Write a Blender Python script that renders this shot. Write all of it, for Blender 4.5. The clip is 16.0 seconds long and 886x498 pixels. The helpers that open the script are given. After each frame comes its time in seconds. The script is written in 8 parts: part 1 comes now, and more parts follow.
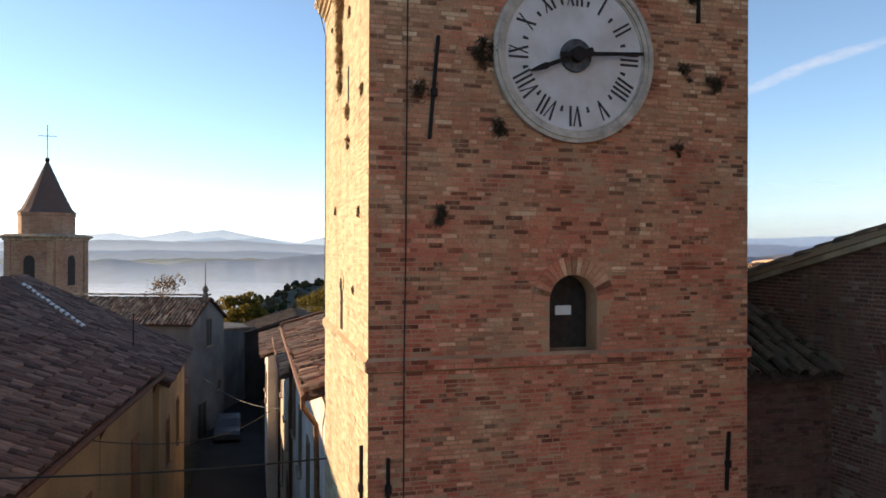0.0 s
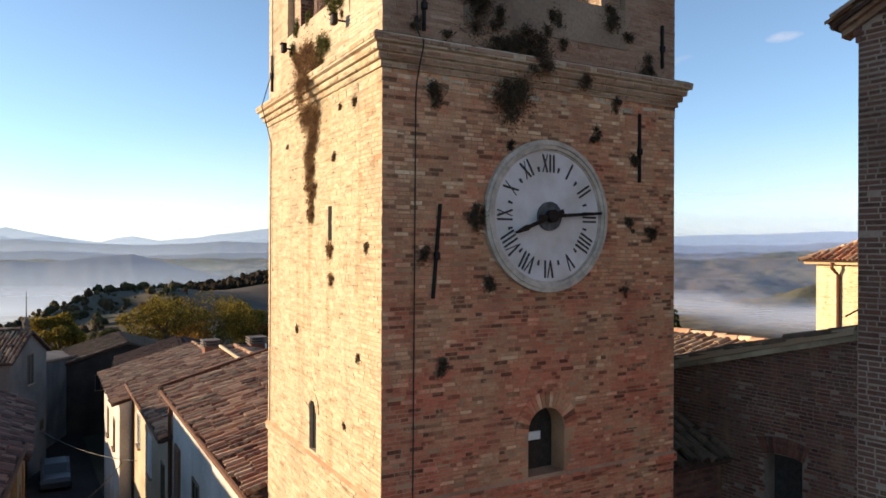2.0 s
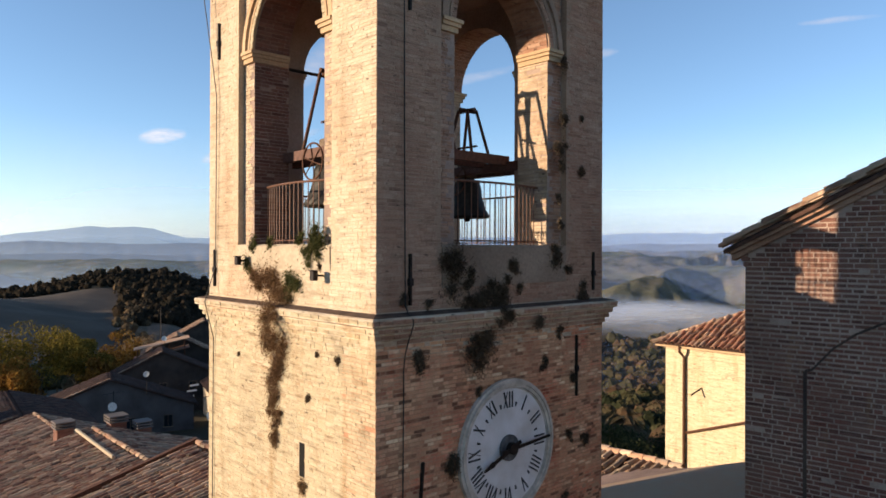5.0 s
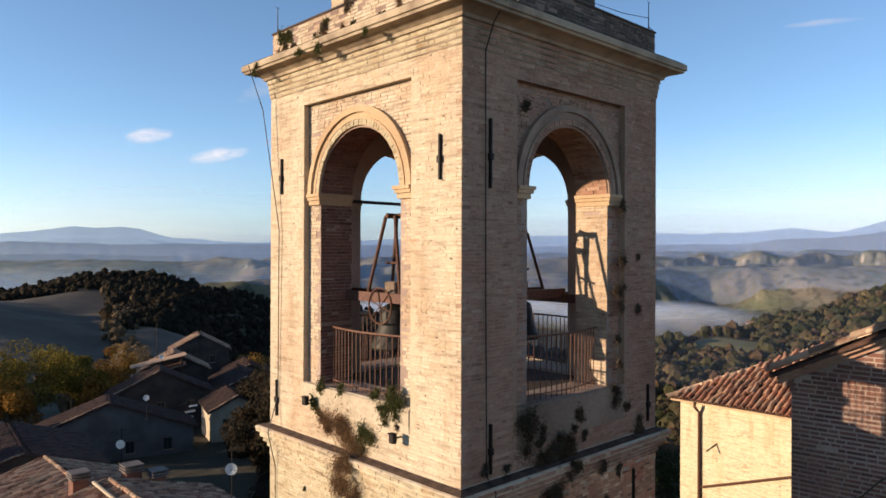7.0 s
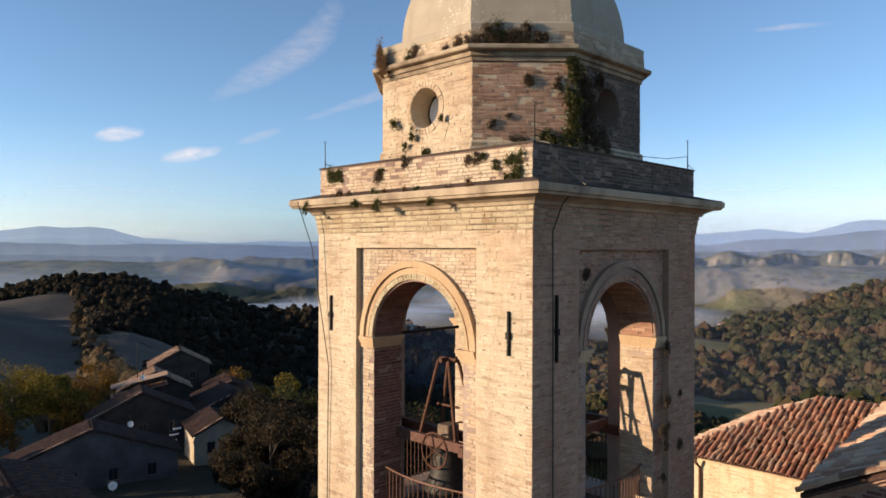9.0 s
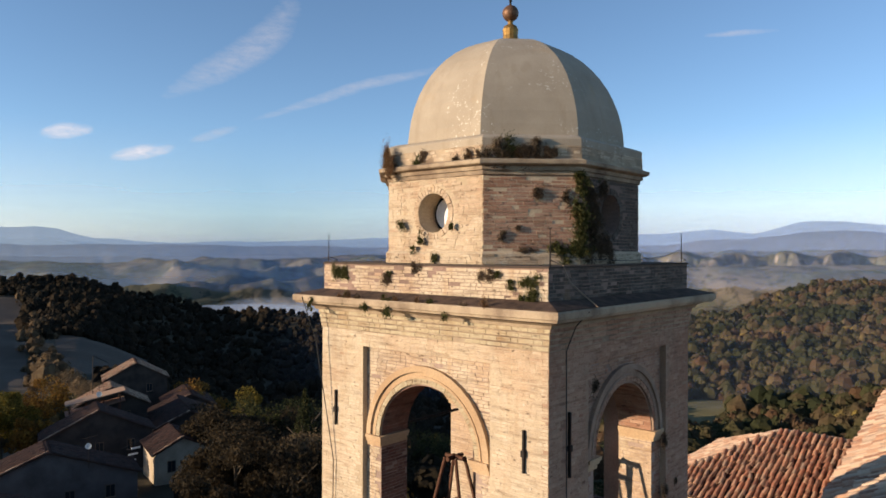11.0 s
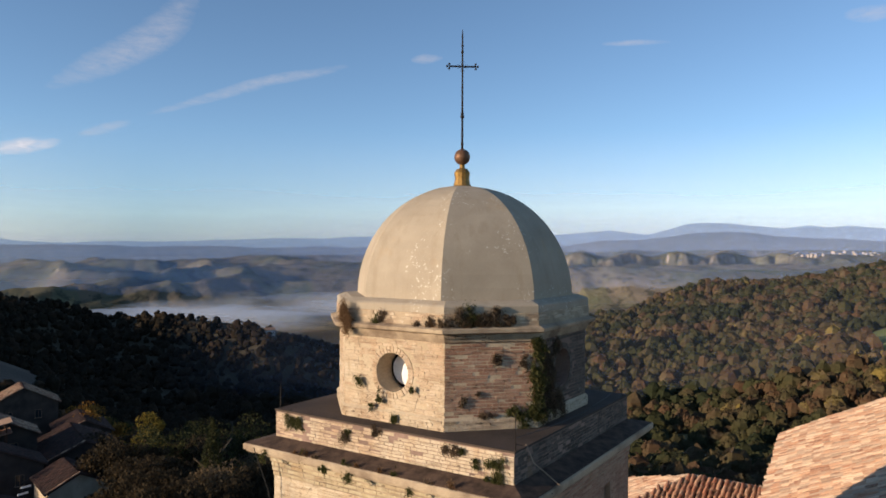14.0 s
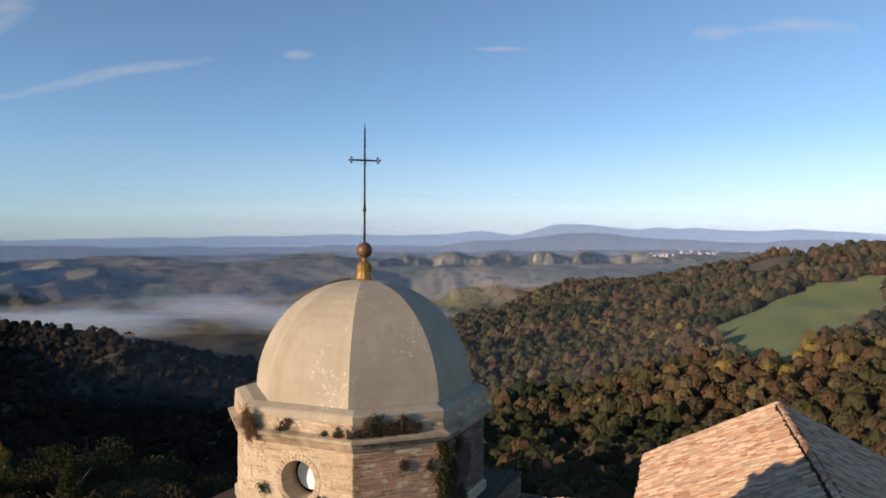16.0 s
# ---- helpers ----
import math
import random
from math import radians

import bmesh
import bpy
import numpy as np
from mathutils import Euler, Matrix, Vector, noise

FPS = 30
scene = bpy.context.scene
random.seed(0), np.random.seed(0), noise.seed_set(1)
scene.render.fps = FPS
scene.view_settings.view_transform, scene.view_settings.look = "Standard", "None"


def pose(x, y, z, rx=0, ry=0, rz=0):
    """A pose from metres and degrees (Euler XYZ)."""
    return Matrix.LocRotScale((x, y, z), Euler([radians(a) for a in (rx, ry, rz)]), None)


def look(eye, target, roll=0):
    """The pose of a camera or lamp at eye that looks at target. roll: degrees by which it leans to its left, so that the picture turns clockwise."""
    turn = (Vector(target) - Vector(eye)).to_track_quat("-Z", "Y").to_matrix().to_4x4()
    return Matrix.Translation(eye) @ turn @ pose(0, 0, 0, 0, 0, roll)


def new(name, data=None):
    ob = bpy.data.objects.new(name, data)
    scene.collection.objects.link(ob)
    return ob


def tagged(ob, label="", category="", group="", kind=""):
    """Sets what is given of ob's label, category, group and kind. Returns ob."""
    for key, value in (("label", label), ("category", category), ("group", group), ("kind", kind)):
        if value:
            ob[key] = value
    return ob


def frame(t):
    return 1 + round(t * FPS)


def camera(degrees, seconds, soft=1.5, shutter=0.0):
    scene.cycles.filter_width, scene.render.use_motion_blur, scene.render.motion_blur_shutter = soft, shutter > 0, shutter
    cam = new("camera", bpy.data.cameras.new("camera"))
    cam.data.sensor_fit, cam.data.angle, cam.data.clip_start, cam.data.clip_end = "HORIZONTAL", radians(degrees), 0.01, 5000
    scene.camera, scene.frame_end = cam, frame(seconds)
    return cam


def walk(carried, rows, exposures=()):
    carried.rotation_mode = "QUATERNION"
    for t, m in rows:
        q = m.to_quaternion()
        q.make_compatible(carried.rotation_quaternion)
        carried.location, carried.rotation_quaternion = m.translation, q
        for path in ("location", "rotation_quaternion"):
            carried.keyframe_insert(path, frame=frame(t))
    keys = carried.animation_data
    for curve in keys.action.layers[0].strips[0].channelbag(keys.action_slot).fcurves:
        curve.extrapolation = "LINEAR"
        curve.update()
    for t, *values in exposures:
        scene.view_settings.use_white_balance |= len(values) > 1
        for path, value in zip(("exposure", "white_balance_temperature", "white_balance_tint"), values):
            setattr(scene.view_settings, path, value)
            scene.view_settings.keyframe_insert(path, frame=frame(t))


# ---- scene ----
cam = camera(64.20, 16.0, soft=1.65)
PITCH, ROLL = 0.016, -0.181
PATH = [
    (0, (-1.242, -7.916, 10.113), -14.935),
    (0.5, (-1.901, -7.925, 10.536), -18.764),
    (1, (-2.533, -7.931, 10.996), -22.637),
    (1.5, (-3.075, -7.891, 11.48), -26.233),
    (2, (-3.567, -7.857, 12.004), -29.364),
    (2.5, (-3.995, -7.785, 12.563), -32.483),
    (3, (-4.356, -7.691, 13.139), -35.577),
    (3.5, (-4.675, -7.603, 13.72), -38.345),
    (4, (-4.966, -7.524, 14.313), -40.953),
    (6.5, (-6.403, -6.887, 17.274), -43.105),
    (7, (-6.677, -6.689, 17.869), -43.436),
    (7.5, (-6.957, -6.5, 18.483), -43.702),
    (8, (-7.265, -6.328, 19.105), -44.160),
    (8.5, (-7.558, -6.153, 19.739), -44.852),
    (9, (-7.81, -5.945, 20.34), -45.477),
    (11.5, (-8.684, -5.357, 22.501), -49.871),
    (12, (-8.812, -5.245, 22.958), -50.810),
    (12.5, (-8.926, -5.136, 23.424), -51.773),
    (13, (-9.022, -5.029, 23.846), -52.737),
    (13.5, (-9.112, -4.908, 24.316), -54.061),
    (14, (-9.212, -4.815, 24.811), -56.549),
    (14.5, (-9.335, -4.715, 25.281), -59.465),
    (15, (-9.445, -4.627, 25.704), -61.966),
    (15.5, (-9.561, -4.528, 26.171), -64.491),
    (16, (-9.675, -4.418, 26.635), -66.810),
]
walk(cam, [(t, pose(*eye, 90 + PITCH, 0, yaw) @ pose(0, 0, 0, 0, 0, -ROLL)) for t, eye, yaw in PATH], exposures=[(0.0, 1.28, 7700, 19), (3.0, 1.08, 7300, 18), (7.0, 0.82, 6800, 17), (11.0, 0.64, 6800, 17), (16.0, 0.48, 6800, 17)])

# ---- light ----
SUN_AZ, SUN_EL = -56.5, 10.3          # degrees: clockwise from +y, above the horizon
world = bpy.data.worlds.new("sky")
scene.world = world
world.use_nodes = True
wn = world.node_tree
for n in list(wn.nodes):
    wn.nodes.remove(n)
sky = wn.nodes.new("ShaderNodeTexSky")
sky.sky_type = "NISHITA"
sky.sun_disc = False
sky.sun_elevation = radians(SUN_EL)
sky.sun_rotation = radians(SUN_AZ)
sky.altitude = 2600
sky.air_density = 1.0
sky.dust_density = 0.35
sky.ozone_density = 3.0
bg = wn.nodes.new("ShaderNodeBackground")
bg.inputs["Strength"].default_value = 0.134
out = wn.nodes.new("ShaderNodeOutputWorld")
milk = wn.nodes.new("ShaderNodeHueSaturation")     # a hazy, milky sky
milk.inputs["Hue"].default_value = 0.4925
milk.inputs["Saturation"].default_value = 0.97
wn.links.new(sky.outputs[0], milk.inputs["Color"])
wn.links.new(milk.outputs[0], bg.inputs[0])
wn.links.new(bg.outputs[0], out.inputs[0])
sun = bpy.data.lights.new("sun", "SUN")
sun.energy = 4.6
sun.angle = radians(0.55)
sun.color = (1.0, 0.855, 0.63)
TO_SUN = Vector((math.sin(radians(SUN_AZ)) * math.cos(radians(SUN_EL)), math.cos(radians(SUN_AZ)) * math.cos(radians(SUN_EL)), math.sin(radians(SUN_EL))))
sun_ob = new("sun", sun)
sun_ob.matrix_world = look(TO_SUN * 60 + Vector((0, 0, 20)), (0, 0, 20))

# ---- materials ----
class Nodes:
    """A node material in the making: short calls for the nodes in use."""

    def __init__(self, name):
        self.mat = bpy.data.materials.new(name)
        self.mat.use_nodes = True
        self.tree = self.mat.node_tree
        self.bsdf = next(n for n in self.tree.nodes if n.type == "BSDF_PRINCIPLED")
        self.exit = next(n for n in self.tree.nodes if n.type == "OUTPUT_MATERIAL")
        self.bsdf.inputs["Specular IOR Level"].default_value = 0.25

    def add(self, kind, **inputs):
        n = self.tree.nodes.new(kind)
        for k, v in inputs.items():
            self.plug(n.inputs[k.replace("_", " ")], v)
        return n

    def plug(self, socket, v):
        if hasattr(v, "is_linked"):
            self.tree.links.new(v, socket)
        else:
            socket.default_value = v

    def coord(self, which="Object"):
        return self.add("ShaderNodeTexCoord").outputs[which]

    def world(self):
        return self.add("ShaderNodeNewGeometry").outputs["Position"]

    def scaled(self, vector, x, y, z):
        m = self.add("ShaderNodeMapping", Vector=vector)
        m.inputs["Scale"].default_value = (x, y, z)
        return m.outputs[0]

    def noise(self, vector, scale, detail=4.0, rough=0.55):
        return self.add("ShaderNodeTexNoise", Vector=vector, Scale=scale, Detail=detail, Roughness=rough).outputs["Fac"]

    def voronoi(self, vector, scale, out="Color"):
        return self.add("ShaderNodeTexVoronoi", Vector=vector, Scale=scale).outputs[out]

    def ramp(self, fac, *stops):
        n = self.add("ShaderNodeValToRGB", Fac=fac)
        e = n.color_ramp.elements
        while len(e) < len(stops):
            e.new(0.5)
        for el, (p, c) in zip(e, stops):
            el.position = p
            el.color = (*c, 1) if len(c) == 3 else c
        return n.outputs[0]

    def mix(self, fac, a, b, blend="MIX"):
        n = self.tree.nodes.new("ShaderNodeMix")
        n.data_type, n.blend_type = "RGBA", blend
        self.plug(n.inputs[0], fac)
        self.plug(n.inputs[6], a if hasattr(a, "is_linked") else (*a, 1))
        self.plug(n.inputs[7], b if hasattr(b, "is_linked") else (*b, 1))
        return n.outputs[2]

    def math(self, op, a, b=0.0):
        n = self.tree.nodes.new("ShaderNodeMath")
        n.operation = op
        self.plug(n.inputs[0], a)
        self.plug(n.inputs[1], b)
        return n.outputs[0]

    def piece(self):
        """A number of its own for each piece, joined or single."""
        a = self.add("ShaderNodeNewGeometry").outputs["Random Per Island"]
        b = self.add("ShaderNodeObjectInfo").outputs["Random"]
        return self.math("FRACT", self.math("ADD", a, b))

    def bump(self, height, strength=0.4, distance=0.01):
        n = self.add("ShaderNodeBump", Height=height, Strength=strength, Distance=distance)
        self.tree.links.new(n.outputs[0], self.bsdf.inputs["Normal"])

    def done(self, color, rough=0.9, metal=0.0):
        self.plug(self.bsdf.inputs["Base Color"], color if hasattr(color, "is_linked") else (*color, 1))
        self.plug(self.bsdf.inputs["Roughness"], rough)
        self.plug(self.bsdf.inputs["Metallic"], metal)
        return self.mat


def brick_material(name, stops, stain, stain_amount, pale=(0.45, 0.38, 0.30), zone=None, streak=None, grime=0.0):
    n = Nodes(name)
    p = n.world()
    tone = n.ramp(n.piece(), *stops)
    broad = n.noise(p, 0.55, 5.0, 0.6)
    patch = n.ramp(broad, (0.42, (0, 0, 0)), (0.66, (1, 1, 1)))
    c = n.mix(n.math("MULTIPLY", patch, stain_amount), tone, stain)
    smear = n.noise(n.scaled(p, 1, 1, 1.8), 2.6, 6.0, 0.72)
    c = n.mix(n.math("MULTIPLY", n.ramp(smear, (0.45, (0, 0, 0)), (0.59, (1, 1, 1))), 0.66), c, stain)
    if zone:
        area = n.ramp(n.noise(n.scaled(p, 1, 1, 0.8), 0.42, 4.0, 0.6), (0.46, (0, 0, 0)), (0.58, (1, 1, 1)))
        c = n.mix(n.math("MULTIPLY", area, 0.62), c, zone, "MULTIPLY")
    if streak:
        run = n.ramp(n.noise(n.scaled(p, 1.6, 1.6, 0.16), 1.5, 5.0, 0.65), (0.54, (0, 0, 0)), (0.70, (1, 1, 1)))
        c = n.mix(n.math("MULTIPLY", run, 0.75), c, streak)
    if grime:
        soot = n.ramp(n.noise(n.scaled(p, 1, 1, 0.6), 1.1, 7.0, 0.72), (0.50, (0, 0, 0)), (0.68, (1, 1, 1)))
        c = n.mix(n.math("MULTIPLY", soot, grime), c, (0.09, 0.065, 0.05))
    fine = n.noise(p, 9.0, 6.0, 0.75)
    c = n.mix(n.ramp(fine, (0.56, (0, 0, 0)), (0.70, (0.6, 0.6, 0.6))), c, pale)
    # Worn courses: long streaks along the beds, rusty runs and dark pits.
    bed = n.noise(n.scaled(p, 1.6, 1.6, 15.0), 1.0, 5.0, 0.72)
    c = n.mix(0.85, c, n.ramp(bed, (0.34, (0.58, 0.54, 0.50)), (0.48, (1.0, 1.0, 1.0)), (0.66, (1.16, 1.16, 1.14))), "MULTIPLY")
    rust = n.ramp(n.noise(n.scaled(p, 2.4, 2.4, 0.5), 1.2, 6.0, 0.7), (0.57, (0, 0, 0)), (0.70, (1, 1, 1)))
    c = n.mix(n.math("MULTIPLY", rust, 0.40), c, (0.34, 0.19, 0.09))
    pit = n.ramp(n.noise(n.scaled(p, 1, 1, 2.4), 7.5, 2.0, 0.4), (0.67, (0, 0, 0)), (0.72, (1, 1, 1)))
    c = n.mix(n.math("MULTIPLY", pit, 0.75), c, (0.085, 0.055, 0.038))
    grit = n.noise(p, 60.0, 3.0, 0.7)
    c = n.mix(0.5, c, n.ramp(grit, (0.3, (0.55, 0.55, 0.55)), (0.7, (1.25, 1.25, 1.25))), "MULTIPLY")
    n.bump(n.math("ADD", grit, n.math("MULTIPLY", bed, 2.0)), 0.55, 0.012)
    return n.done(c, 0.92)


def red_wall_material(name):
    """Old wall of mixed bricks: red and tan areas, single dark and pale bricks, lime smears, soot."""
    n = Nodes(name)
    p = n.world()
    area = n.noise(n.scaled(p, 1, 1, 1.5), 1.05, 6.0, 0.68)
    # The upper storey was rebuilt in tan brick.
    high = n.add("ShaderNodeMapRange", Value=n.add("ShaderNodeSeparateXYZ", Vector=p).outputs[2])
    for q, v in (("From Min", 8.0), ("From Max", 14.0), ("To Min", -0.05), ("To Max", 0.14)):
        high.inputs[q].default_value = v
    area = n.math("ADD", area, high.outputs[0])
    c = n.ramp(area, (0.36, (0.56, 0.130, 0.074)), (0.48, (0.62, 0.190, 0.105)), (0.57, (0.61, 0.255, 0.138)), (0.68, (0.65, 0.360, 0.205)))
    one = n.piece()
    c = n.mix(1.0, c, n.ramp(one, (0.0, (0.26, 0.25, 0.26)), (0.10, (0.50, 0.47, 0.46)), (0.22, (0.82, 0.76, 0.75)), (0.5, (1.0, 1.0, 1.0)), (0.9, (1.12, 1.2, 1.25)), (0.95, (1.25, 1.6, 1.75)), (1.0, (1.4, 1.95, 2.2))), "MULTIPLY")
    lime = n.ramp(n.noise(n.scaled(p, 1, 1, 1.8), 2.4, 7.0, 0.75), (0.50, (0, 0, 0)), (0.62, (1, 1, 1)))
    c = n.mix(n.math("MULTIPLY", lime, 0.5), c, (0.60, 0.330, 0.187))
    pale = n.ramp(n.noise(p, 7.0, 6.0, 0.75), (0.58, (0, 0, 0)), (0.68, (0.7, 0.7, 0.7)))
    c = n.mix(pale, c, (0.68, 0.47, 0.31))
    soot = n.ramp(n.noise(n.scaled(p, 1, 1, 0.6), 0.8, 7.0, 0.72), (0.47, (0, 0, 0)), (0.66, (1, 1, 1)))
    c = n.mix(n.math("MULTIPLY", soot, 0.5), c, (0.16, 0.075, 0.050))
    grit = n.noise(p, 55.0, 4.0, 0.7)
    c = n.mix(0.55, c, n.ramp(grit, (0.3, (0.55, 0.55, 0.55)), (0.7, (1.3, 1.3, 1.3))), "MULTIPLY")
    n.bump(grit, 0.6, 0.012)
    return n.done(c, 0.92)


M = {}
M["brick_red"] = red_wall_material("red_brown_brick")
M["brick_buff"] = brick_material("buff_brick", ((0.0, (0.32, 0.215, 0.125)), (0.10, (0.40, 0.305, 0.19)), (0.5, (0.45, 0.36, 0.232)), (0.9, (0.505, 0.42, 0.285)), (1.0, (0.37, 0.24, 0.135))), (0.45, 0.37, 0.245), 0.6, (0.55, 0.475, 0.345), None, (0.31, 0.195, 0.095), 0.30)
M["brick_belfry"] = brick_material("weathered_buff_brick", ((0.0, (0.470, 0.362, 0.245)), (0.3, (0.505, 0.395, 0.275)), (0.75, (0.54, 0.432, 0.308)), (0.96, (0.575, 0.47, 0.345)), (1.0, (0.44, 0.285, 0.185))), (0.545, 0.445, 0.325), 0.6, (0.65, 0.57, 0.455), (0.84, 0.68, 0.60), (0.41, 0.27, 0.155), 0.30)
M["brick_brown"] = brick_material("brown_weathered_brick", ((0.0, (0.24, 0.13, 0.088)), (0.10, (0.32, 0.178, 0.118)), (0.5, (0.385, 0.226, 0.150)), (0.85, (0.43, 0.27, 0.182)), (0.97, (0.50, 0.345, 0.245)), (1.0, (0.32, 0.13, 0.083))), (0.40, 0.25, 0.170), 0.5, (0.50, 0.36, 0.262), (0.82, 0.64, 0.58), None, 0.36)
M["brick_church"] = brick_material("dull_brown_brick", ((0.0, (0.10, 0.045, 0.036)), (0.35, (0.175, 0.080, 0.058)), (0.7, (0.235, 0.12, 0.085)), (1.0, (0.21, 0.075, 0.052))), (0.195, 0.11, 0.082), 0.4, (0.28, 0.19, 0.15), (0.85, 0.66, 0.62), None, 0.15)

# Wing brick: soot, and the tower's shade put into a darker colour.
M["brick_wing"] = brick_material("sooty_shaded_brick", ((0.0, (0.075, 0.032, 0.025)), (0.35, (0.145, 0.058, 0.042)), (0.7, (0.19, 0.085, 0.06)), (1.0, (0.17, 0.055, 0.04))), (0.15, 0.08, 0.06), 0.4, (0.24, 0.155, 0.12), (0.85, 0.62, 0.56), None, 0.3)

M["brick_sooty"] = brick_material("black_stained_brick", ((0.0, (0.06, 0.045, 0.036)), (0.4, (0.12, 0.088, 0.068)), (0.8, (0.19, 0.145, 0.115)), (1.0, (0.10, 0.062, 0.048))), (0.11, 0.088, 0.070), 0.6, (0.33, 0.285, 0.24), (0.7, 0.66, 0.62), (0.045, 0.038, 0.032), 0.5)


def mortar_material(name, base, dark, scale=1.0, grain=0.6):
    n = Nodes(name)
    p = n.world()
    broad = n.noise(p, 0.8 * scale, 5.0)
    fine = n.noise(p, 28.0 * scale, 5.0, 0.7)
    c = n.mix(n.ramp(broad, (0.38, (0, 0, 0)), (0.66, (1, 1, 1))), base, dark)
    c = n.mix(grain, c, n.ramp(fine, (0.3, (0.6, 0.6, 0.6)), (0.7, (1.2, 1.2, 1.2))), "MULTIPLY")
    n.bump(fine, 0.6, 0.01)
    return n.done(c, 0.95)


def dome_material(name):
    """Old cement: even grey-buff, faint runs down the slope and pale lichen specks."""
    n = Nodes(name)
    p = n.world()
    broad = n.noise(p, 1.6, 5.0, 0.6)
    c = n.ramp(broad, (0.30, (0.335, 0.275, 0.205)), (0.70, (0.41, 0.34, 0.255)))
    runs = n.ramp(n.noise(n.scaled(p, 5.0, 5.0, 0.5), 1.0, 5.0, 0.6), (0.52, (0, 0, 0)), (0.66, (1, 1, 1)))
    c = n.mix(n.math("MULTIPLY", runs, 0.35), c, (0.29, 0.225, 0.155))
    rust = n.ramp(n.noise(n.scaled(p, 1.4, 1.4, 0.6), 1.3, 4.0, 0.6), (0.60, (0, 0, 0)), (0.72, (1, 1, 1)))
    c = n.mix(n.math("MULTIPLY", rust, 0.35), c, (0.43, 0.28, 0.14))
    here = n.ramp(n.noise(p, 1.1, 3.0), (0.53, (0, 0, 0)), (0.60, (1, 1, 1)))
    speck = n.ramp(n.noise(p, 20.0, 2.0, 0.5), (0.62, (0, 0, 0)), (0.67, (1, 1, 1)))
    c = n.mix(n.math("MULTIPLY", n.math("MULTIPLY", speck, here), 0.75), c, (0.66, 0.60, 0.50))
    grit = n.noise(p, 60.0, 4.0, 0.7)
    c = n.mix(0.35, c, n.ramp(grit, (0.3, (0.7, 0.7, 0.7)), (0.7, (1.15, 1.15, 1.15))), "MULTIPLY")
    n.bump(n.math("ADD", grit, broad), 0.3, 0.01)
    return n.done(c, 0.93)


M["mortar"] = mortar_material("lime_mortar", (0.54, 0.30, 0.175), (0.36, 0.18, 0.105), 2.0)
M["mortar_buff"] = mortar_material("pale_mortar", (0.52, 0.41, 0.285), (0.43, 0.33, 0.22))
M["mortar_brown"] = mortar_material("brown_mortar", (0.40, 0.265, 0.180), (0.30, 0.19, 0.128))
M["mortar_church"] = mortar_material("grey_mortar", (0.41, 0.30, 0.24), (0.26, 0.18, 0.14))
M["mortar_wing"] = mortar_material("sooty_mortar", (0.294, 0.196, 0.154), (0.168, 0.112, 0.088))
M["lime"] = mortar_material("yellow_limewash", (0.60, 0.48, 0.31), (0.50, 0.385, 0.235))
M["brick_lime"] = brick_material("limewashed_brick", ((0.0, (0.42, 0.31, 0.19)), (0.08, (0.55, 0.435, 0.275)), (0.5, (0.60, 0.485, 0.315)), (1.0, (0.65, 0.54, 0.365))), (0.61, 0.495, 0.325), 0.7, (0.70, 0.60, 0.42), None, (0.47, 0.32, 0.17), 0.10)
M["groove_dark"] = mortar_material("dark_groove_strip", (0.10, 0.065, 0.05), (0.06, 0.042, 0.034))
M["stone_trim"] = mortar_material("weathered_cornice", (0.45, 0.345, 0.235), (0.20, 0.14, 0.095), 2.4)
M["render_sill"] = mortar_material("grey_cement_render", (0.34, 0.245, 0.175), (0.21, 0.145, 0.102))
M["archivolt"] = mortar_material("orange_brick_moulding", (0.54, 0.38, 0.23), (0.42, 0.27, 0.155))
M["archivolt_brown"] = mortar_material("brown_brick_moulding", (0.36, 0.25, 0.18), (0.22, 0.145, 0.105), 2.0)
M["plaster_white"] = mortar_material("white_plaster", (0.60, 0.55, 0.49), (0.42, 0.37, 0.32), 0.7)
M["plaster_cream"] = mortar_material("cream_plaster", (0.50, 0.40, 0.29), (0.36, 0.28, 0.19), 0.6)
M["plaster_ochre"] = mortar_material("ochre_plaster", (0.32, 0.215, 0.115), (0.21, 0.145, 0.08), 0.6)
M["plaster_grey"] = mortar_material("grey_plaster", (0.17, 0.142, 0.13), (0.105, 0.088, 0.080), 0.6)
# Village walls: the hollow's shade is put into this dark colour.
M["plaster_dark"] = mortar_material("shade_dark_wall", (0.070, 0.053, 0.044), (0.036, 0.029, 0.025), 0.8)
M["cement"] = dome_material("cement_dome")
M["flat_roof"] = mortar_material("dark_bitumen_roof", (0.085, 0.06, 0.046), (0.05, 0.037, 0.03))
M["road"] = mortar_material("street_paving", (0.032, 0.028, 0.025), (0.02, 0.018, 0.016), 0.5)


def tile_material(name, stops, lichen, amount):
    n = Nodes(name)
    p = n.world()
    c = n.ramp(n.piece(), *stops)
    spot = n.noise(p, 5.0, 6.0, 0.7)
    c = n.mix(n.math("MULTIPLY", n.ramp(spot, (0.48, (0, 0, 0)), (0.62, (1, 1, 1))), amount), c, lichen)
    broad = n.noise(p, 0.7, 4.0)
    c = n.mix(n.ramp(broad, (0.48, (0, 0, 0)), (0.7, (0.4, 0.4, 0.4))), c, lichen)
    grit = n.noise(p, 45.0, 4.0, 0.7)
    c = n.mix(0.5, c, n.ramp(grit, (0.3, (0.6, 0.6, 0.6)), (0.7, (1.2, 1.2, 1.2))), "MULTIPLY")
    n.bump(grit, 0.5, 0.01)
    return n.done(c, 0.9)


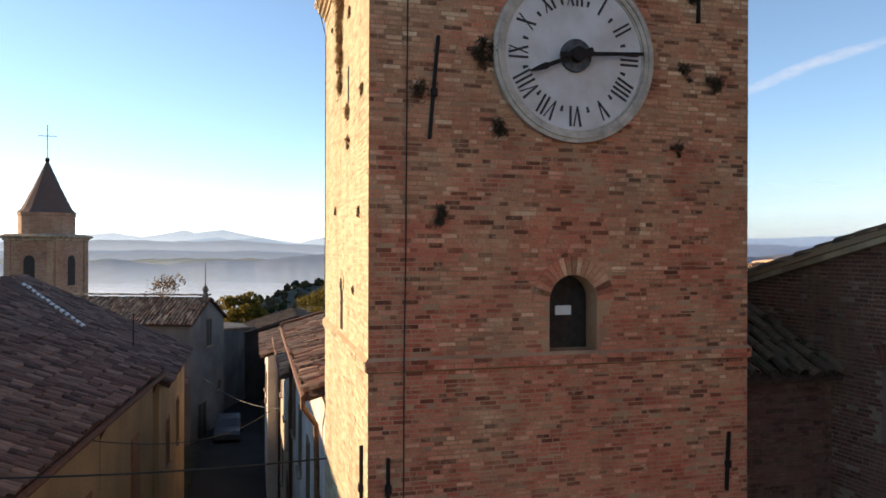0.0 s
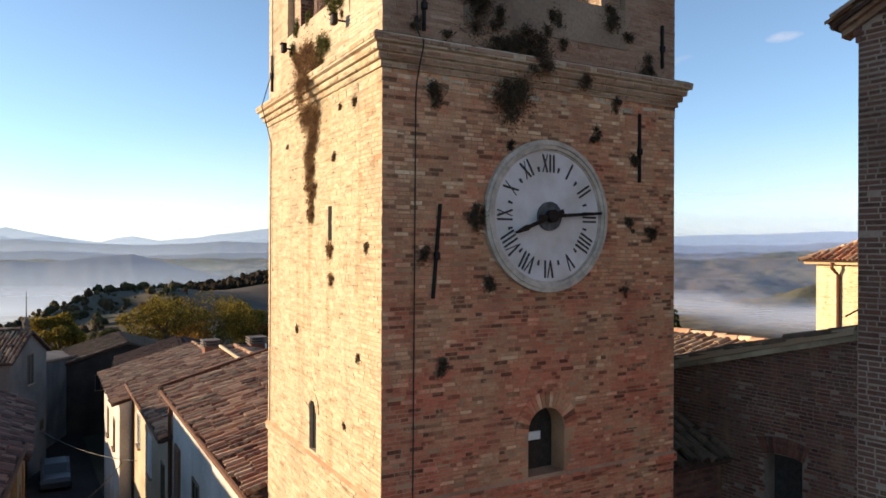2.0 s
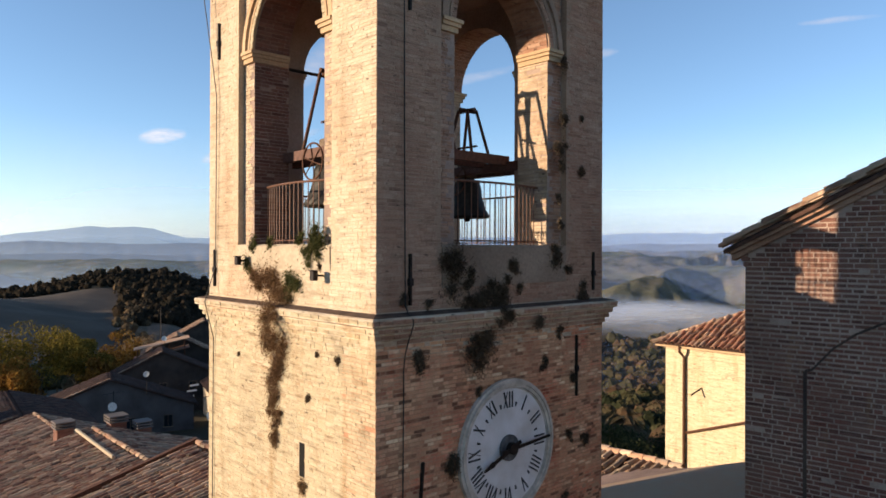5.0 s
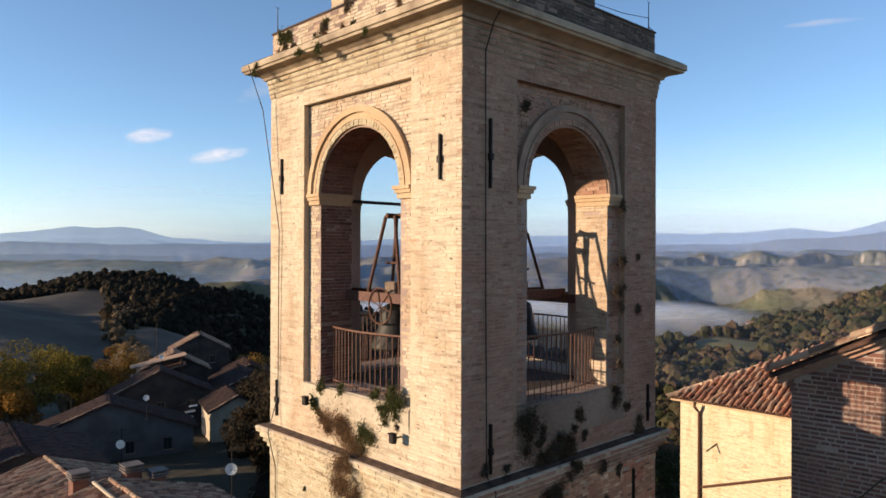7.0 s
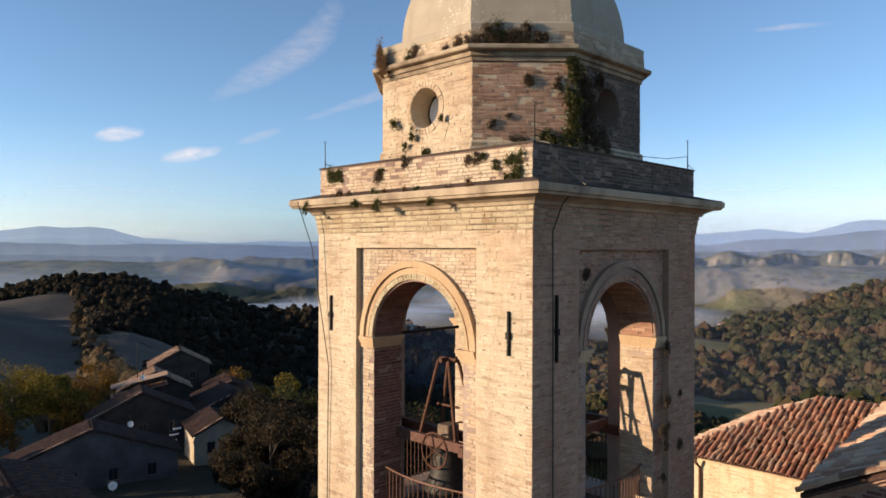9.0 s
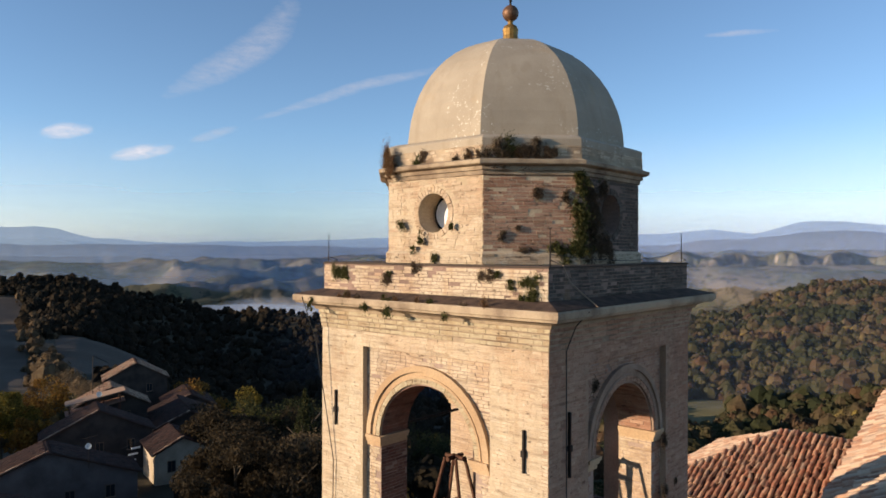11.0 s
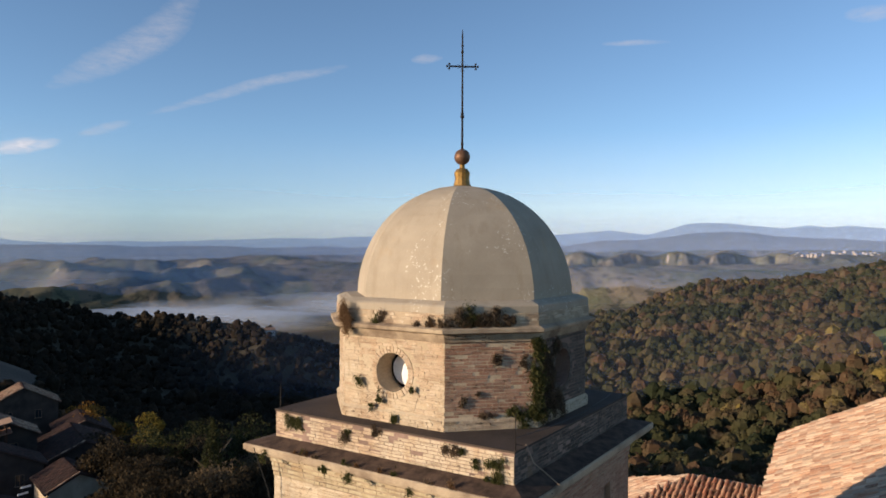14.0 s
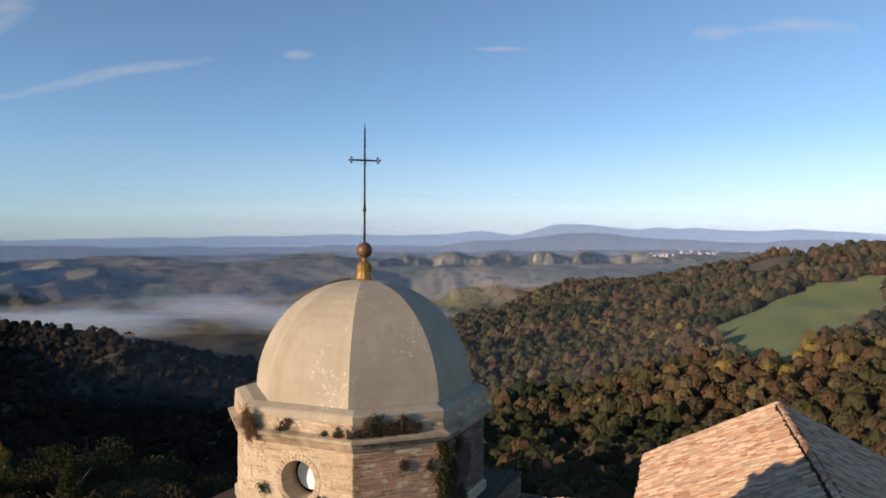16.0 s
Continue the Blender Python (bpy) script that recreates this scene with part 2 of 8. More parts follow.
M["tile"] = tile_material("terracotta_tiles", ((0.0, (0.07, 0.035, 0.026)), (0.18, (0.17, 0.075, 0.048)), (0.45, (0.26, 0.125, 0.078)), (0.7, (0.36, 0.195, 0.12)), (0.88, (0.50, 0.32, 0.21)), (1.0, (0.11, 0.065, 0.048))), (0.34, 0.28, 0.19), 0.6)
M["tile_purple"] = tile_material("purple_brown_tiles", ((0.0, (0.055, 0.032, 0.028)), (0.3, (0.11, 0.060, 0.050)), (0.6, (0.165, 0.095, 0.076)), (0.88, (0.25, 0.16, 0.125)), (1.0, (0.08, 0.05, 0.042))), (0.12, 0.09, 0.075), 0.5)
# Village roof tiles, darkened in the colour for the same shade.
M["tile_dark"] = tile_material("shade_dark_old_tiles", ((0.0, (0.035, 0.019, 0.016)), (0.4, (0.065, 0.032, 0.025)), (0.8, (0.10, 0.048, 0.035)), (1.0, (0.055, 0.034, 0.028))), (0.055, 0.042, 0.033), 0.6)
# Paler copy of the tiles: sunlight on the slopes is put into the colour.
M["tile_lit"] = tile_material("sunlit_terracotta_tiles", ((0.0, (0.28, 0.13, 0.08)), (0.2, (0.46, 0.23, 0.135)), (0.5, (0.60, 0.35, 0.215)), (0.75, (0.74, 0.52, 0.35)), (0.9, (0.50, 0.34, 0.235)), (1.0, (0.34, 0.21, 0.14))), (0.50, 0.39, 0.28), 0.45)
M["tile_old"] = tile_material("brown_old_tiles", ((0.0, (0.14, 0.075, 0.05)), (0.3, (0.27, 0.15, 0.095)), (0.6, (0.38, 0.24, 0.15)), (0.85, (0.50, 0.35, 0.23)), (1.0, (0.22, 0.15, 0.11))), (0.33, 0.26, 0.18), 0.6)
M["tile_red"] = tile_material("red_terracotta_tiles", ((0.0, (0.13, 0.060, 0.042)), (0.3, (0.33, 0.125, 0.070)), (0.6, (0.46, 0.185, 0.100)), (0.85, (0.56, 0.30, 0.175)), (1.0, (0.30, 0.19, 0.13))), (0.40, 0.27, 0.17), 0.5)
M["tile_moss"] = tile_material("mossy_tiles", ((0.0, (0.10, 0.06, 0.04)), (0.5, (0.15, 0.09, 0.06)), (1.0, (0.18, 0.11, 0.07))), (0.045, 0.045, 0.022), 0.6)


def plain(name, color, rough=0.7, metal=0.0, vary=0.35, scale=12.0, bump=0.2):
    n = Nodes(name)
    f = n.noise(n.world(), scale, 5.0, 0.65)
    lo = tuple(c * (1 - vary) for c in color)
    hi = tuple(min(1.0, c * (1 + vary)) for c in color)
    n.bump(f, bump, 0.01)
    return n.done(n.ramp(f, (0.32, lo), (0.7, hi)), rough, metal)


# Dark red channels, darkened further for the shade between the tiles.
M["tile_bed"] = plain("shade_dark_tile_channels", (0.075, 0.038, 0.027), 0.9, 0.0, 0.4, 8.0)
M["iron"] = plain("dark_iron", (0.025, 0.02, 0.018), 0.6, 0.6)
M["hub"] = plain("grey_hub_iron", (0.09, 0.09, 0.095), 0.7, 0.2, 0.5, 9.0)
M["ledge"] = plain("dark_brown_ledge", (0.075, 0.046, 0.032), 0.95, 0.0, 0.55, 5.0, 0.6)
M["rust"] = plain("rusty_iron", (0.11, 0.05, 0.03), 0.8, 0.3)
M["rail"] = plain("brown_painted_rail", (0.14, 0.065, 0.04), 0.55, 0.1)
M["beam"] = plain("red_painted_steel", (0.11, 0.048, 0.032), 0.7)
M["bronze"] = plain("dark_bronze", (0.035, 0.03, 0.024), 0.6, 0.4)
M["gilt"] = plain("tarnished_gilt", (0.30, 0.17, 0.05), 0.45, 0.6)
M["copper"] = plain("brown_copper", (0.16, 0.085, 0.05), 0.55, 0.5)
M["dial"] = mortar_material("painted_clock_dial", (0.73, 0.69, 0.68), (0.58, 0.52, 0.48), 2.4, 0.4)
M["dial_rim"] = plain("stone_dial_rim", (0.50, 0.43, 0.36), 0.85, 0.0, 0.3, 6.0)
M["paint_black"] = plain("worn_black_paint", (0.05, 0.045, 0.045), 0.7, 0.0, 0.6, 25.0)
# Unlit rooms and hollows are put in as near-black colour.
M["dark"] = plain("dark_room", (0.035, 0.03, 0.027), 0.9)
M["black"] = plain("black_for_hollows", (0.008, 0.007, 0.006), 0.95)
M["board"] = plain("brown_board", (0.04, 0.027, 0.02), 0.8)
M["white"] = plain("white_paint", (0.72, 0.72, 0.70), 0.6, 0.0, 0.1)
M["shutter"] = plain("brown_shutter", (0.20, 0.10, 0.055), 0.7, 0.0, 0.25)
M["wood"] = plain("weathered_timber", (0.16, 0.11, 0.075), 0.85)
M["wire"] = plain("black_cable", (0.02, 0.02, 0.02), 0.6)
M["car_paint"] = plain("grey_car_paint", (0.06, 0.063, 0.07), 0.35, 0.3, 0.05)
M["rubber"] = plain("tyre_rubber", (0.02, 0.02, 0.02), 0.8)
M["bark"] = plain("bark", (0.10, 0.075, 0.05), 0.95, 0.0, 0.4, 6.0, 0.6)
glass = Nodes("window_glass")
glass.bsdf.inputs["Specular IOR Level"].default_value = 0.6
M["glass"] = glass.done((0.02, 0.024, 0.028), 0.08)


def leaf_material(name, stops, cell, spread=0.5, drift=0.5, own=False):
    """Leaves: one tone a plant (its own, or from cells of the ground plan), another from leaf to leaf."""
    n = Nodes(name)
    if own:
        sep = n.add("ShaderNodeAttribute")
        sep.attribute_name = "tone"
        sep = sep.outputs["Fac"]
    else:
        sep = n.add("ShaderNodeSeparateColor", Color=n.voronoi(n.scaled(n.world(), 1, 1, 0.25), 1.0 / cell)).outputs[0]
    if own:
        sep = n.math("ADD", n.math("MULTIPLY", sep, 0.62), 0.16)
    t = n.math("ADD", n.math("MULTIPLY", sep, 1 - spread), n.math("MULTIPLY", n.piece(), spread))
    broad = n.noise(n.world(), 0.012, 3.0)
    t = n.math("ADD", t, n.math("MULTIPLY", n.math("SUBTRACT", broad, 0.5), drift))
    c = n.ramp(t, *stops)
    if own:
        mottle = n.noise(n.world(), 0.7, 5.0, 0.7)
        c = n.mix(0.8, c, n.ramp(mottle, (0.34, (0.7, 0.7, 0.7)), (0.66, (1.25, 1.25, 1.25))), "MULTIPLY")
        n.bump(mottle, 0.6, 1.0)
    n.bsdf.inputs["Specular IOR Level"].default_value = 0.1
    n.done(c, 0.85)
    back = n.add("ShaderNodeBsdfTranslucent", Color=c)
    m = n.add("ShaderNodeMixShader", Fac=0.4)
    n.tree.links.new(n.bsdf.outputs[0], m.inputs[1])
    n.tree.links.new(back.outputs[0], m.inputs[2])
    n.tree.links.new(m.outputs[0], n.exit.inputs[0])
    return n.mat


M["forest"] = leaf_material("autumn_forest_leaves", ((0.0, (0.034, 0.040, 0.019)), (0.22, (0.055, 0.056, 0.025)), (0.40, (0.084, 0.073, 0.034)), (0.58, (0.108, 0.076, 0.042)), (0.74, (0.122, 0.068, 0.038)), (0.88, (0.150, 0.112, 0.060)), (1.0, (0.25, 0.18, 0.052))), 9.0, 0.10, 1.9, True)
M["leaf_red"] = leaf_material("dark_red_leaves", ((0.1, (0.07, 0.026, 0.02)), (0.5, (0.12, 0.04, 0.028)), (0.9, (0.17, 0.065, 0.036))), 5.0, 0.2, 0.3, True)
# Woods on the unlit slopes: their shade is put into the leaf colour.
M["forest_dark"] = leaf_material("shade_dark_wood_leaves", ((0.1, (0.024, 0.021, 0.014)), (0.5, (0.040, 0.030, 0.019)), (0.9, (0.066, 0.042, 0.025))), 7.0, 0.1, 0.3, True)
M["leaf_yellow"] = leaf_material("yellow_leaves", ((0.1, (0.07, 0.06, 0.015)), (0.5, (0.15, 0.11, 0.022)), (0.9, (0.26, 0.18, 0.035))), 1.2)
M["leaf_orange"] = leaf_material("orange_leaves", ((0.1, (0.13, 0.06, 0.018)), (0.5, (0.25, 0.12, 0.026)), (0.9, (0.36, 0.19, 0.04))), 1.2)
M["leaf_green"] = leaf_material("green_leaves", ((0.1, (0.022, 0.026, 0.012)), (0.5, (0.042, 0.045, 0.018)), (0.9, (0.09, 0.08, 0.03))), 1.2)
M["leaf_dark"] = leaf_material("dull_dark_leaves", ((0.1, (0.024, 0.019, 0.013)), (0.5, (0.042, 0.032, 0.019)), (0.9, (0.075, 0.050, 0.026))), 1.2)
M["leaf_brown"] = leaf_material("pale_brown_twigs", ((0.1, (0.085, 0.06, 0.036)), (0.5, (0.14, 0.095, 0.055)), (0.9, (0.21, 0.145, 0.08))), 1.2)
M["weed_dry"] = leaf_material("dry_weeds", ((0.1, (0.10, 0.055, 0.03)), (0.5, (0.18, 0.10, 0.055)), (0.9, (0.27, 0.17, 0.085))), 0.3, 0.8)
M["weed_green"] = leaf_material("green_weeds", ((0.1, (0.035, 0.042, 0.016)), (0.5, (0.075, 0.078, 0.028)), (0.9, (0.15, 0.13, 0.05))), 0.3, 0.8)
M["weed_dark"] = leaf_material("dark_moss_weeds", ((0.1, (0.07, 0.048, 0.033)), (0.5, (0.125, 0.088, 0.06)), (0.9, (0.20, 0.145, 0.095))), 0.3, 0.8)


def ground_material(name, stops, scale=0.02):
    n = Nodes(name)
    p = n.world()
    big = n.noise(p, scale, 6.0, 0.6)
    fine = n.noise(p, scale * 30, 5.0, 0.7)
    c = n.ramp(n.math("ADD", n.math("MULTIPLY", big, 0.8), n.math("MULTIPLY", fine, 0.2)), *stops)
    n.bump(fine, 0.5, 0.6)
    return n.done(c, 0.95)


M["ground"] = ground_material("rough_grass_ground", ((0.3, (0.032, 0.027, 0.016)), (0.5, (0.054, 0.044, 0.026)), (0.65, (0.084, 0.068, 0.040))))
M["field"] = ground_material("green_field", ((0.3, (0.105, 0.128, 0.040)), (0.55, (0.145, 0.160, 0.054)), (0.7, (0.24, 0.21, 0.10))), 0.012)
M["meadow"] = ground_material("dry_meadow", ((0.3, (0.10, 0.095, 0.04)), (0.55, (0.15, 0.125, 0.055)), (0.7, (0.21, 0.17, 0.085))), 0.02)
M["ploughed"] = ground_material("ploughed_field", ((0.3, (0.060, 0.044, 0.032)), (0.6, (0.095, 0.068, 0.048))), 0.03)


def far_ground_material(name):
    """Far hills: woods, fields and scrub in patches, and pale rock where the slope is steep."""
    n = Nodes(name)
    p = n.world()
    big = n.noise(p, 0.0032, 7.0, 0.62)
    c = n.ramp(big, (0.36, (0.040, 0.046, 0.040)), (0.45, (0.085, 0.084, 0.058)), (0.53, (0.145, 0.112, 0.085)), (0.62, (0.19, 0.15, 0.115)), (0.70, (0.115, 0.125, 0.068)))
    plots = n.add("ShaderNodeSeparateColor", Color=n.voronoi(n.scaled(p, 1, 1, 0.1), 0.006)).outputs[1]
    c = n.mix(0.4, c, n.ramp(plots, (0.0, (0.06, 0.07, 0.04)), (0.4, (0.17, 0.14, 0.09)), (0.75, (0.13, 0.15, 0.07)), (1.0, (0.26, 0.20, 0.15))))
    copse = n.ramp(n.noise(p, 0.02, 5.0, 0.65), (0.52, (0, 0, 0)), (0.60, (1, 1, 1)))
    c = n.mix(n.math("MULTIPLY", copse, 0.7), c, (0.040, 0.044, 0.034))
    up = n.add("ShaderNodeSeparateXYZ", Vector=n.add("ShaderNodeNewGeometry").outputs["Normal"]).outputs[2]
    steep = n.math("MULTIPLY", n.ramp(up, (0.56, (1, 1, 1)), (0.72, (0, 0, 0))), n.ramp(n.noise(n.scaled(p, 1, 1, 0.25), 0.028, 6.0, 0.7), (0.46, (0, 0, 0)), (0.56, (1, 1, 1))))
    c = n.mix(n.math("MULTIPLY", steep, 0.8), c, (0.36, 0.29, 0.24))
    n.bump(n.noise(p, 0.012, 6.0, 0.6), 0.35, 40.0)
    n.bsdf.inputs["Specular IOR Level"].default_value = 0.0
    return n.done(c, 1.0)


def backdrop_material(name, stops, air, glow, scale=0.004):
    """Backdrop ranges at the horizon; the haze over them is put in as blue emission."""
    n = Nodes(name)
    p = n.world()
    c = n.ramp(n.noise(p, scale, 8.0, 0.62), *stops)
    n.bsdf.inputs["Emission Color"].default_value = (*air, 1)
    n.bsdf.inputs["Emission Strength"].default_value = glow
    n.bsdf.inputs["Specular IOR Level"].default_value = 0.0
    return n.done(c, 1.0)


def air_material(name, scatter, top, power=1.4, near=0.30):
    """Morning haze: a thin sheet that scatters sun and sky, densest at its foot."""
    n = Nodes(name)
    uv = n.add("ShaderNodeSeparateXYZ", Vector=n.coord("UV"))
    ends = n.ramp(n.math("MULTIPLY", uv.outputs[0], n.math("SUBTRACT", 1.0, uv.outputs[0])), (0.0, (0, 0, 0)), (0.10, (1, 1, 1)))
    down = n.math("POWER", n.math("SUBTRACT", 1.0, uv.outputs[1]), power)
    wisp = n.ramp(n.noise(n.scaled(n.world(), 0.0012, 0.0012, 0.010), 1.0, 5.0, 0.55), (0.3, (0.85, 0.85, 0.85)), (0.7, (1, 1, 1)))
    a = n.math("MULTIPLY", n.math("MULTIPLY", n.math("MULTIPLY", down, ends), wisp), top)
    front = n.add("ShaderNodeBsdfDiffuse", Color=(*(near * q for q in scatter), 1))
    back = n.add("ShaderNodeBsdfTranslucent", Color=(*scatter, 1))
    lit = n.add("ShaderNodeAddShader")
    clear = n.add("ShaderNodeBsdfTransparent")
    m = n.add("ShaderNodeMixShader", Fac=a)
    n.tree.links.new(front.outputs[0], lit.inputs[0])
    n.tree.links.new(back.outputs[0], lit.inputs[1])
    n.tree.links.new(clear.outputs[0], m.inputs[1])
    n.tree.links.new(lit.outputs[0], m.inputs[2])
    n.tree.links.new(m.outputs[0], n.exit.inputs[0])
    return n.mat


M["air_dense"] = air_material("dense_morning_haze", (0.50, 0.62, 0.76), 0.75, 0.8)
M["air"] = air_material("morning_haze", (0.42, 0.54, 0.69), 0.58, 1.1)
M["air_thin"] = air_material("thin_morning_haze", (0.42, 0.55, 0.85), 0.36, 0.6, 0.5)
M["air_faint"] = air_material("faint_morning_haze", (0.42, 0.55, 0.85), 0.24, 0.6, 0.5)
M["air_near"] = air_material("near_morning_haze", (0.42, 0.55, 0.85), 0.038, 0.4, 0.5)
M["air_high"] = air_material("pale_horizon_haze", (0.68, 0.63, 0.65), 0.72, 1.3, 0.68)
M["far_land"] = far_ground_material("far_valley_land")
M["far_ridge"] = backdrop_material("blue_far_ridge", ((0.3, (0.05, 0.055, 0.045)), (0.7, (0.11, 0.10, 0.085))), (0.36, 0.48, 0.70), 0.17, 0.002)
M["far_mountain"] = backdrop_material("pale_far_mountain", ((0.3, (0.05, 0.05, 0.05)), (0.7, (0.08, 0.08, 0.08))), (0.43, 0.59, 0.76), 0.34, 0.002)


def veil_material(name, color, scale, lo, hi, top):
    """Mist: a thin sheet that scatters light, clear where the pattern thins out and towards its rim."""
    n = Nodes(name)
    f = n.noise(n.scaled(n.world(), *scale), 1.0, 6.0, 0.6)
    rim = n.add("ShaderNodeSeparateXYZ", Vector=n.coord("UV"))
    ex = n.math("MULTIPLY", n.math("MULTIPLY", rim.outputs[0], n.math("SUBTRACT", 1.0, rim.outputs[0])), 4.0)
    ey = n.math("MULTIPLY", n.math("MULTIPLY", rim.outputs[1], n.math("SUBTRACT", 1.0, rim.outputs[1])), 4.0)
    edge = n.math("MULTIPLY", ex, ey)
    a = n.math("MULTIPLY", n.ramp(n.math("MULTIPLY", f, n.math("POWER", edge, 0.35)), (lo, (0, 0, 0)), (hi, (1, 1, 1))), top)
    lit = n.add("ShaderNodeBsdfDiffuse", Color=(*color, 1))
    clear = n.add("ShaderNodeBsdfTransparent")
    m = n.add("ShaderNodeMixShader", Fac=a)
    n.tree.links.new(clear.outputs[0], m.inputs[1])
    n.tree.links.new(lit.outputs[0], m.inputs[2])
    n.tree.links.new(m.outputs[0], n.exit.inputs[0])
    return n.mat


def cloud_material(name, top, glow):
    """Thin cloud far off: streaky along its length, fading to its rim."""
    n = Nodes(name)
    uv = n.coord("UV")
    rim = n.add("ShaderNodeSeparateXYZ", Vector=uv)
    ex = n.math("MULTIPLY", n.math("MULTIPLY", rim.outputs[0], n.math("SUBTRACT", 1.0, rim.outputs[0])), 4.0)
    ey = n.math("MULTIPLY", n.math("MULTIPLY", rim.outputs[1], n.math("SUBTRACT", 1.0, rim.outputs[1])), 4.0)
    edge = n.math("MULTIPLY", n.math("POWER", ex, 0.6), ey)
    f = n.noise(n.scaled(n.world(), 0.010, 0.010, 0.030), 1.0, 6.0, 0.68)
    a = n.math("MULTIPLY", n.ramp(n.math("MULTIPLY", edge, f), (0.16, (0, 0, 0)), (0.62, (1, 1, 1))), top)
    # Sunlight on the cloud is put in as emission.
    lit = n.add("ShaderNodeEmission", Color=(0.95, 0.95, 1.0, 1), Strength=glow)
    clear = n.add("ShaderNodeBsdfTransparent")
    m = n.add("ShaderNodeMixShader", Fac=a)
    n.tree.links.new(clear.outputs[0], m.inputs[1])
    n.tree.links.new(lit.outputs[0], m.inputs[2])
    n.tree.links.new(m.outputs[0], n.exit.inputs[0])
    return n.mat


M["mist"] = veil_material("valley_mist", (0.70, 0.74, 0.80), (0.0016, 0.0016, 0.004), 0.36, 0.66, 0.66)
M["cloud"] = cloud_material("thin_cloud", 0.32, 0.46)
M["cloud_bright"] = cloud_material("small_white_cloud", 0.85, 0.56)

# ---- building helpers ----
def mesh(name, verts, faces, mats, slots=None, smooth=False):
    me = bpy.data.meshes.new(name)
    me.from_pydata([tuple(v) for v in verts], [], faces)
    for m in mats if isinstance(mats, (list, tuple)) else [mats]:
        me.materials.append(m)
    if slots is not None:
        me.polygons.foreach_set("material_index", slots)
    if smooth:
        me.polygons.foreach_set("use_smooth", [True] * len(me.polygons))
    me.update()
    return me


def part(name, bm, material, parent=None, label="", smooth=False):
    """Links a bmesh, in world metres, as one mesh under a thing or under a part."""
    bmesh.ops.recalc_face_normals(bm, faces=bm.faces)
    me = bpy.data.meshes.new(name)
    bm.to_mesh(me)
    bm.free()
    me.materials.append(material)
    if smooth:
        me.polygons.foreach_set("use_smooth", [True] * len(me.polygons))
    ob = new(name, me)
    if parent is not None:
        ob.parent = parent
    if label:
        ob["label"] = label
    return ob


def thing(name, label, category, group="", kind=""):
    """An Empty at the world's origin that its parts, built in world metres, hang under."""
    return tagged(new(name), label, category, group, kind)


def hexa(bm, corners):
    """A six-sided block from its lower four and upper four corners."""
    v = [bm.verts.new(c) for c in corners]
    for f in ((3, 2, 1, 0), (4, 5, 6, 7), (0, 1, 5, 4), (1, 2, 6, 5), (2, 3, 7, 6), (3, 0, 4, 7)):
        bm.faces.new([v[i] for i in f])
    return v


def box(bm, x0, y0, z0, x1, y1, z1):
    return hexa(bm, [(x0, y0, z0), (x1, y0, z0), (x1, y1, z0), (x0, y1, z0), (x0, y0, z1), (x1, y0, z1), (x1, y1, z1), (x0, y1, z1)])


def boxes(*rows):
    bm = bmesh.new()
    for r in rows:
        box(bm, *r)
    return bm


def bevel(bm, width=0.01, segments=1):
    bmesh.ops.bevel(bm, geom=list(bm.edges), offset=width, segments=segments, affect="EDGES", clamp_overlap=True)
    return bm


def rod(bm, a, b, r, r2=None, sides=8, caps=True):
    """A round bar from a to b."""
    a, b = Vector(a), Vector(b)
    r2 = r if r2 is None else r2
    d = (b - a).normalized()
    u = d.orthogonal().normalized()
    w = d.cross(u)
    ring = []
    for p, q in ((a, r), (b, r2)):
        ring.append([bm.verts.new(p + (u * math.cos(2 * math.pi * i / sides) + w * math.sin(2 * math.pi * i / sides)) * q) for i in range(sides)])
    for i in range(sides):
        j = (i + 1) % sides
        bm.faces.new((ring[0][i], ring[0][j], ring[1][j], ring[1][i]))
    if caps:
        bm.faces.new(ring[0][::-1])
        bm.faces.new(ring[1])
    return bm


def tube(points, r, sides=6):
    """A bent round bar swept through the points."""
    bm = bmesh.new()
    pts = [Vector(p) for p in points]
    rings, side = [], None
    for i, p in enumerate(pts):
        d = (pts[min(i + 1, len(pts) - 1)] - pts[max(i - 1, 0)]).normalized()
        side = (side - d * side.dot(d)).normalized() if side else d.orthogonal().normalized()
        other = d.cross(side)
        rings.append([bm.verts.new(p + (side * math.cos(2 * math.pi * k / sides) + other * math.sin(2 * math.pi * k / sides)) * r) for k in range(sides)])
    for a, b in zip(rings, rings[1:]):
        for k in range(sides):
            j = (k + 1) % sides
            bm.faces.new((a[k], a[j], b[j], b[k]))
    bm.faces.new(rings[0][::-1])
    bm.faces.new(rings[-1])
    return bm


def lathe(profile, centre, sides=24):
    """A turned body: profile of (radius, z)."""
    bm = bmesh.new()
    rings = []
    for r, z in profile:
        rings.append([bm.verts.new((centre[0] + r * math.cos(2 * math.pi * i / sides), centre[1] + r * math.sin(2 * math.pi * i / sides), centre[2] + z)) for i in range(sides)])
    for a, b in zip(rings, rings[1:]):
        for i in range(sides):
            j = (i + 1) % sides
            bm.faces.new((a[i], a[j], b[j], b[i]))
    bm.faces.new(rings[0][::-1])
    bm.faces.new(rings[-1])
    return bm


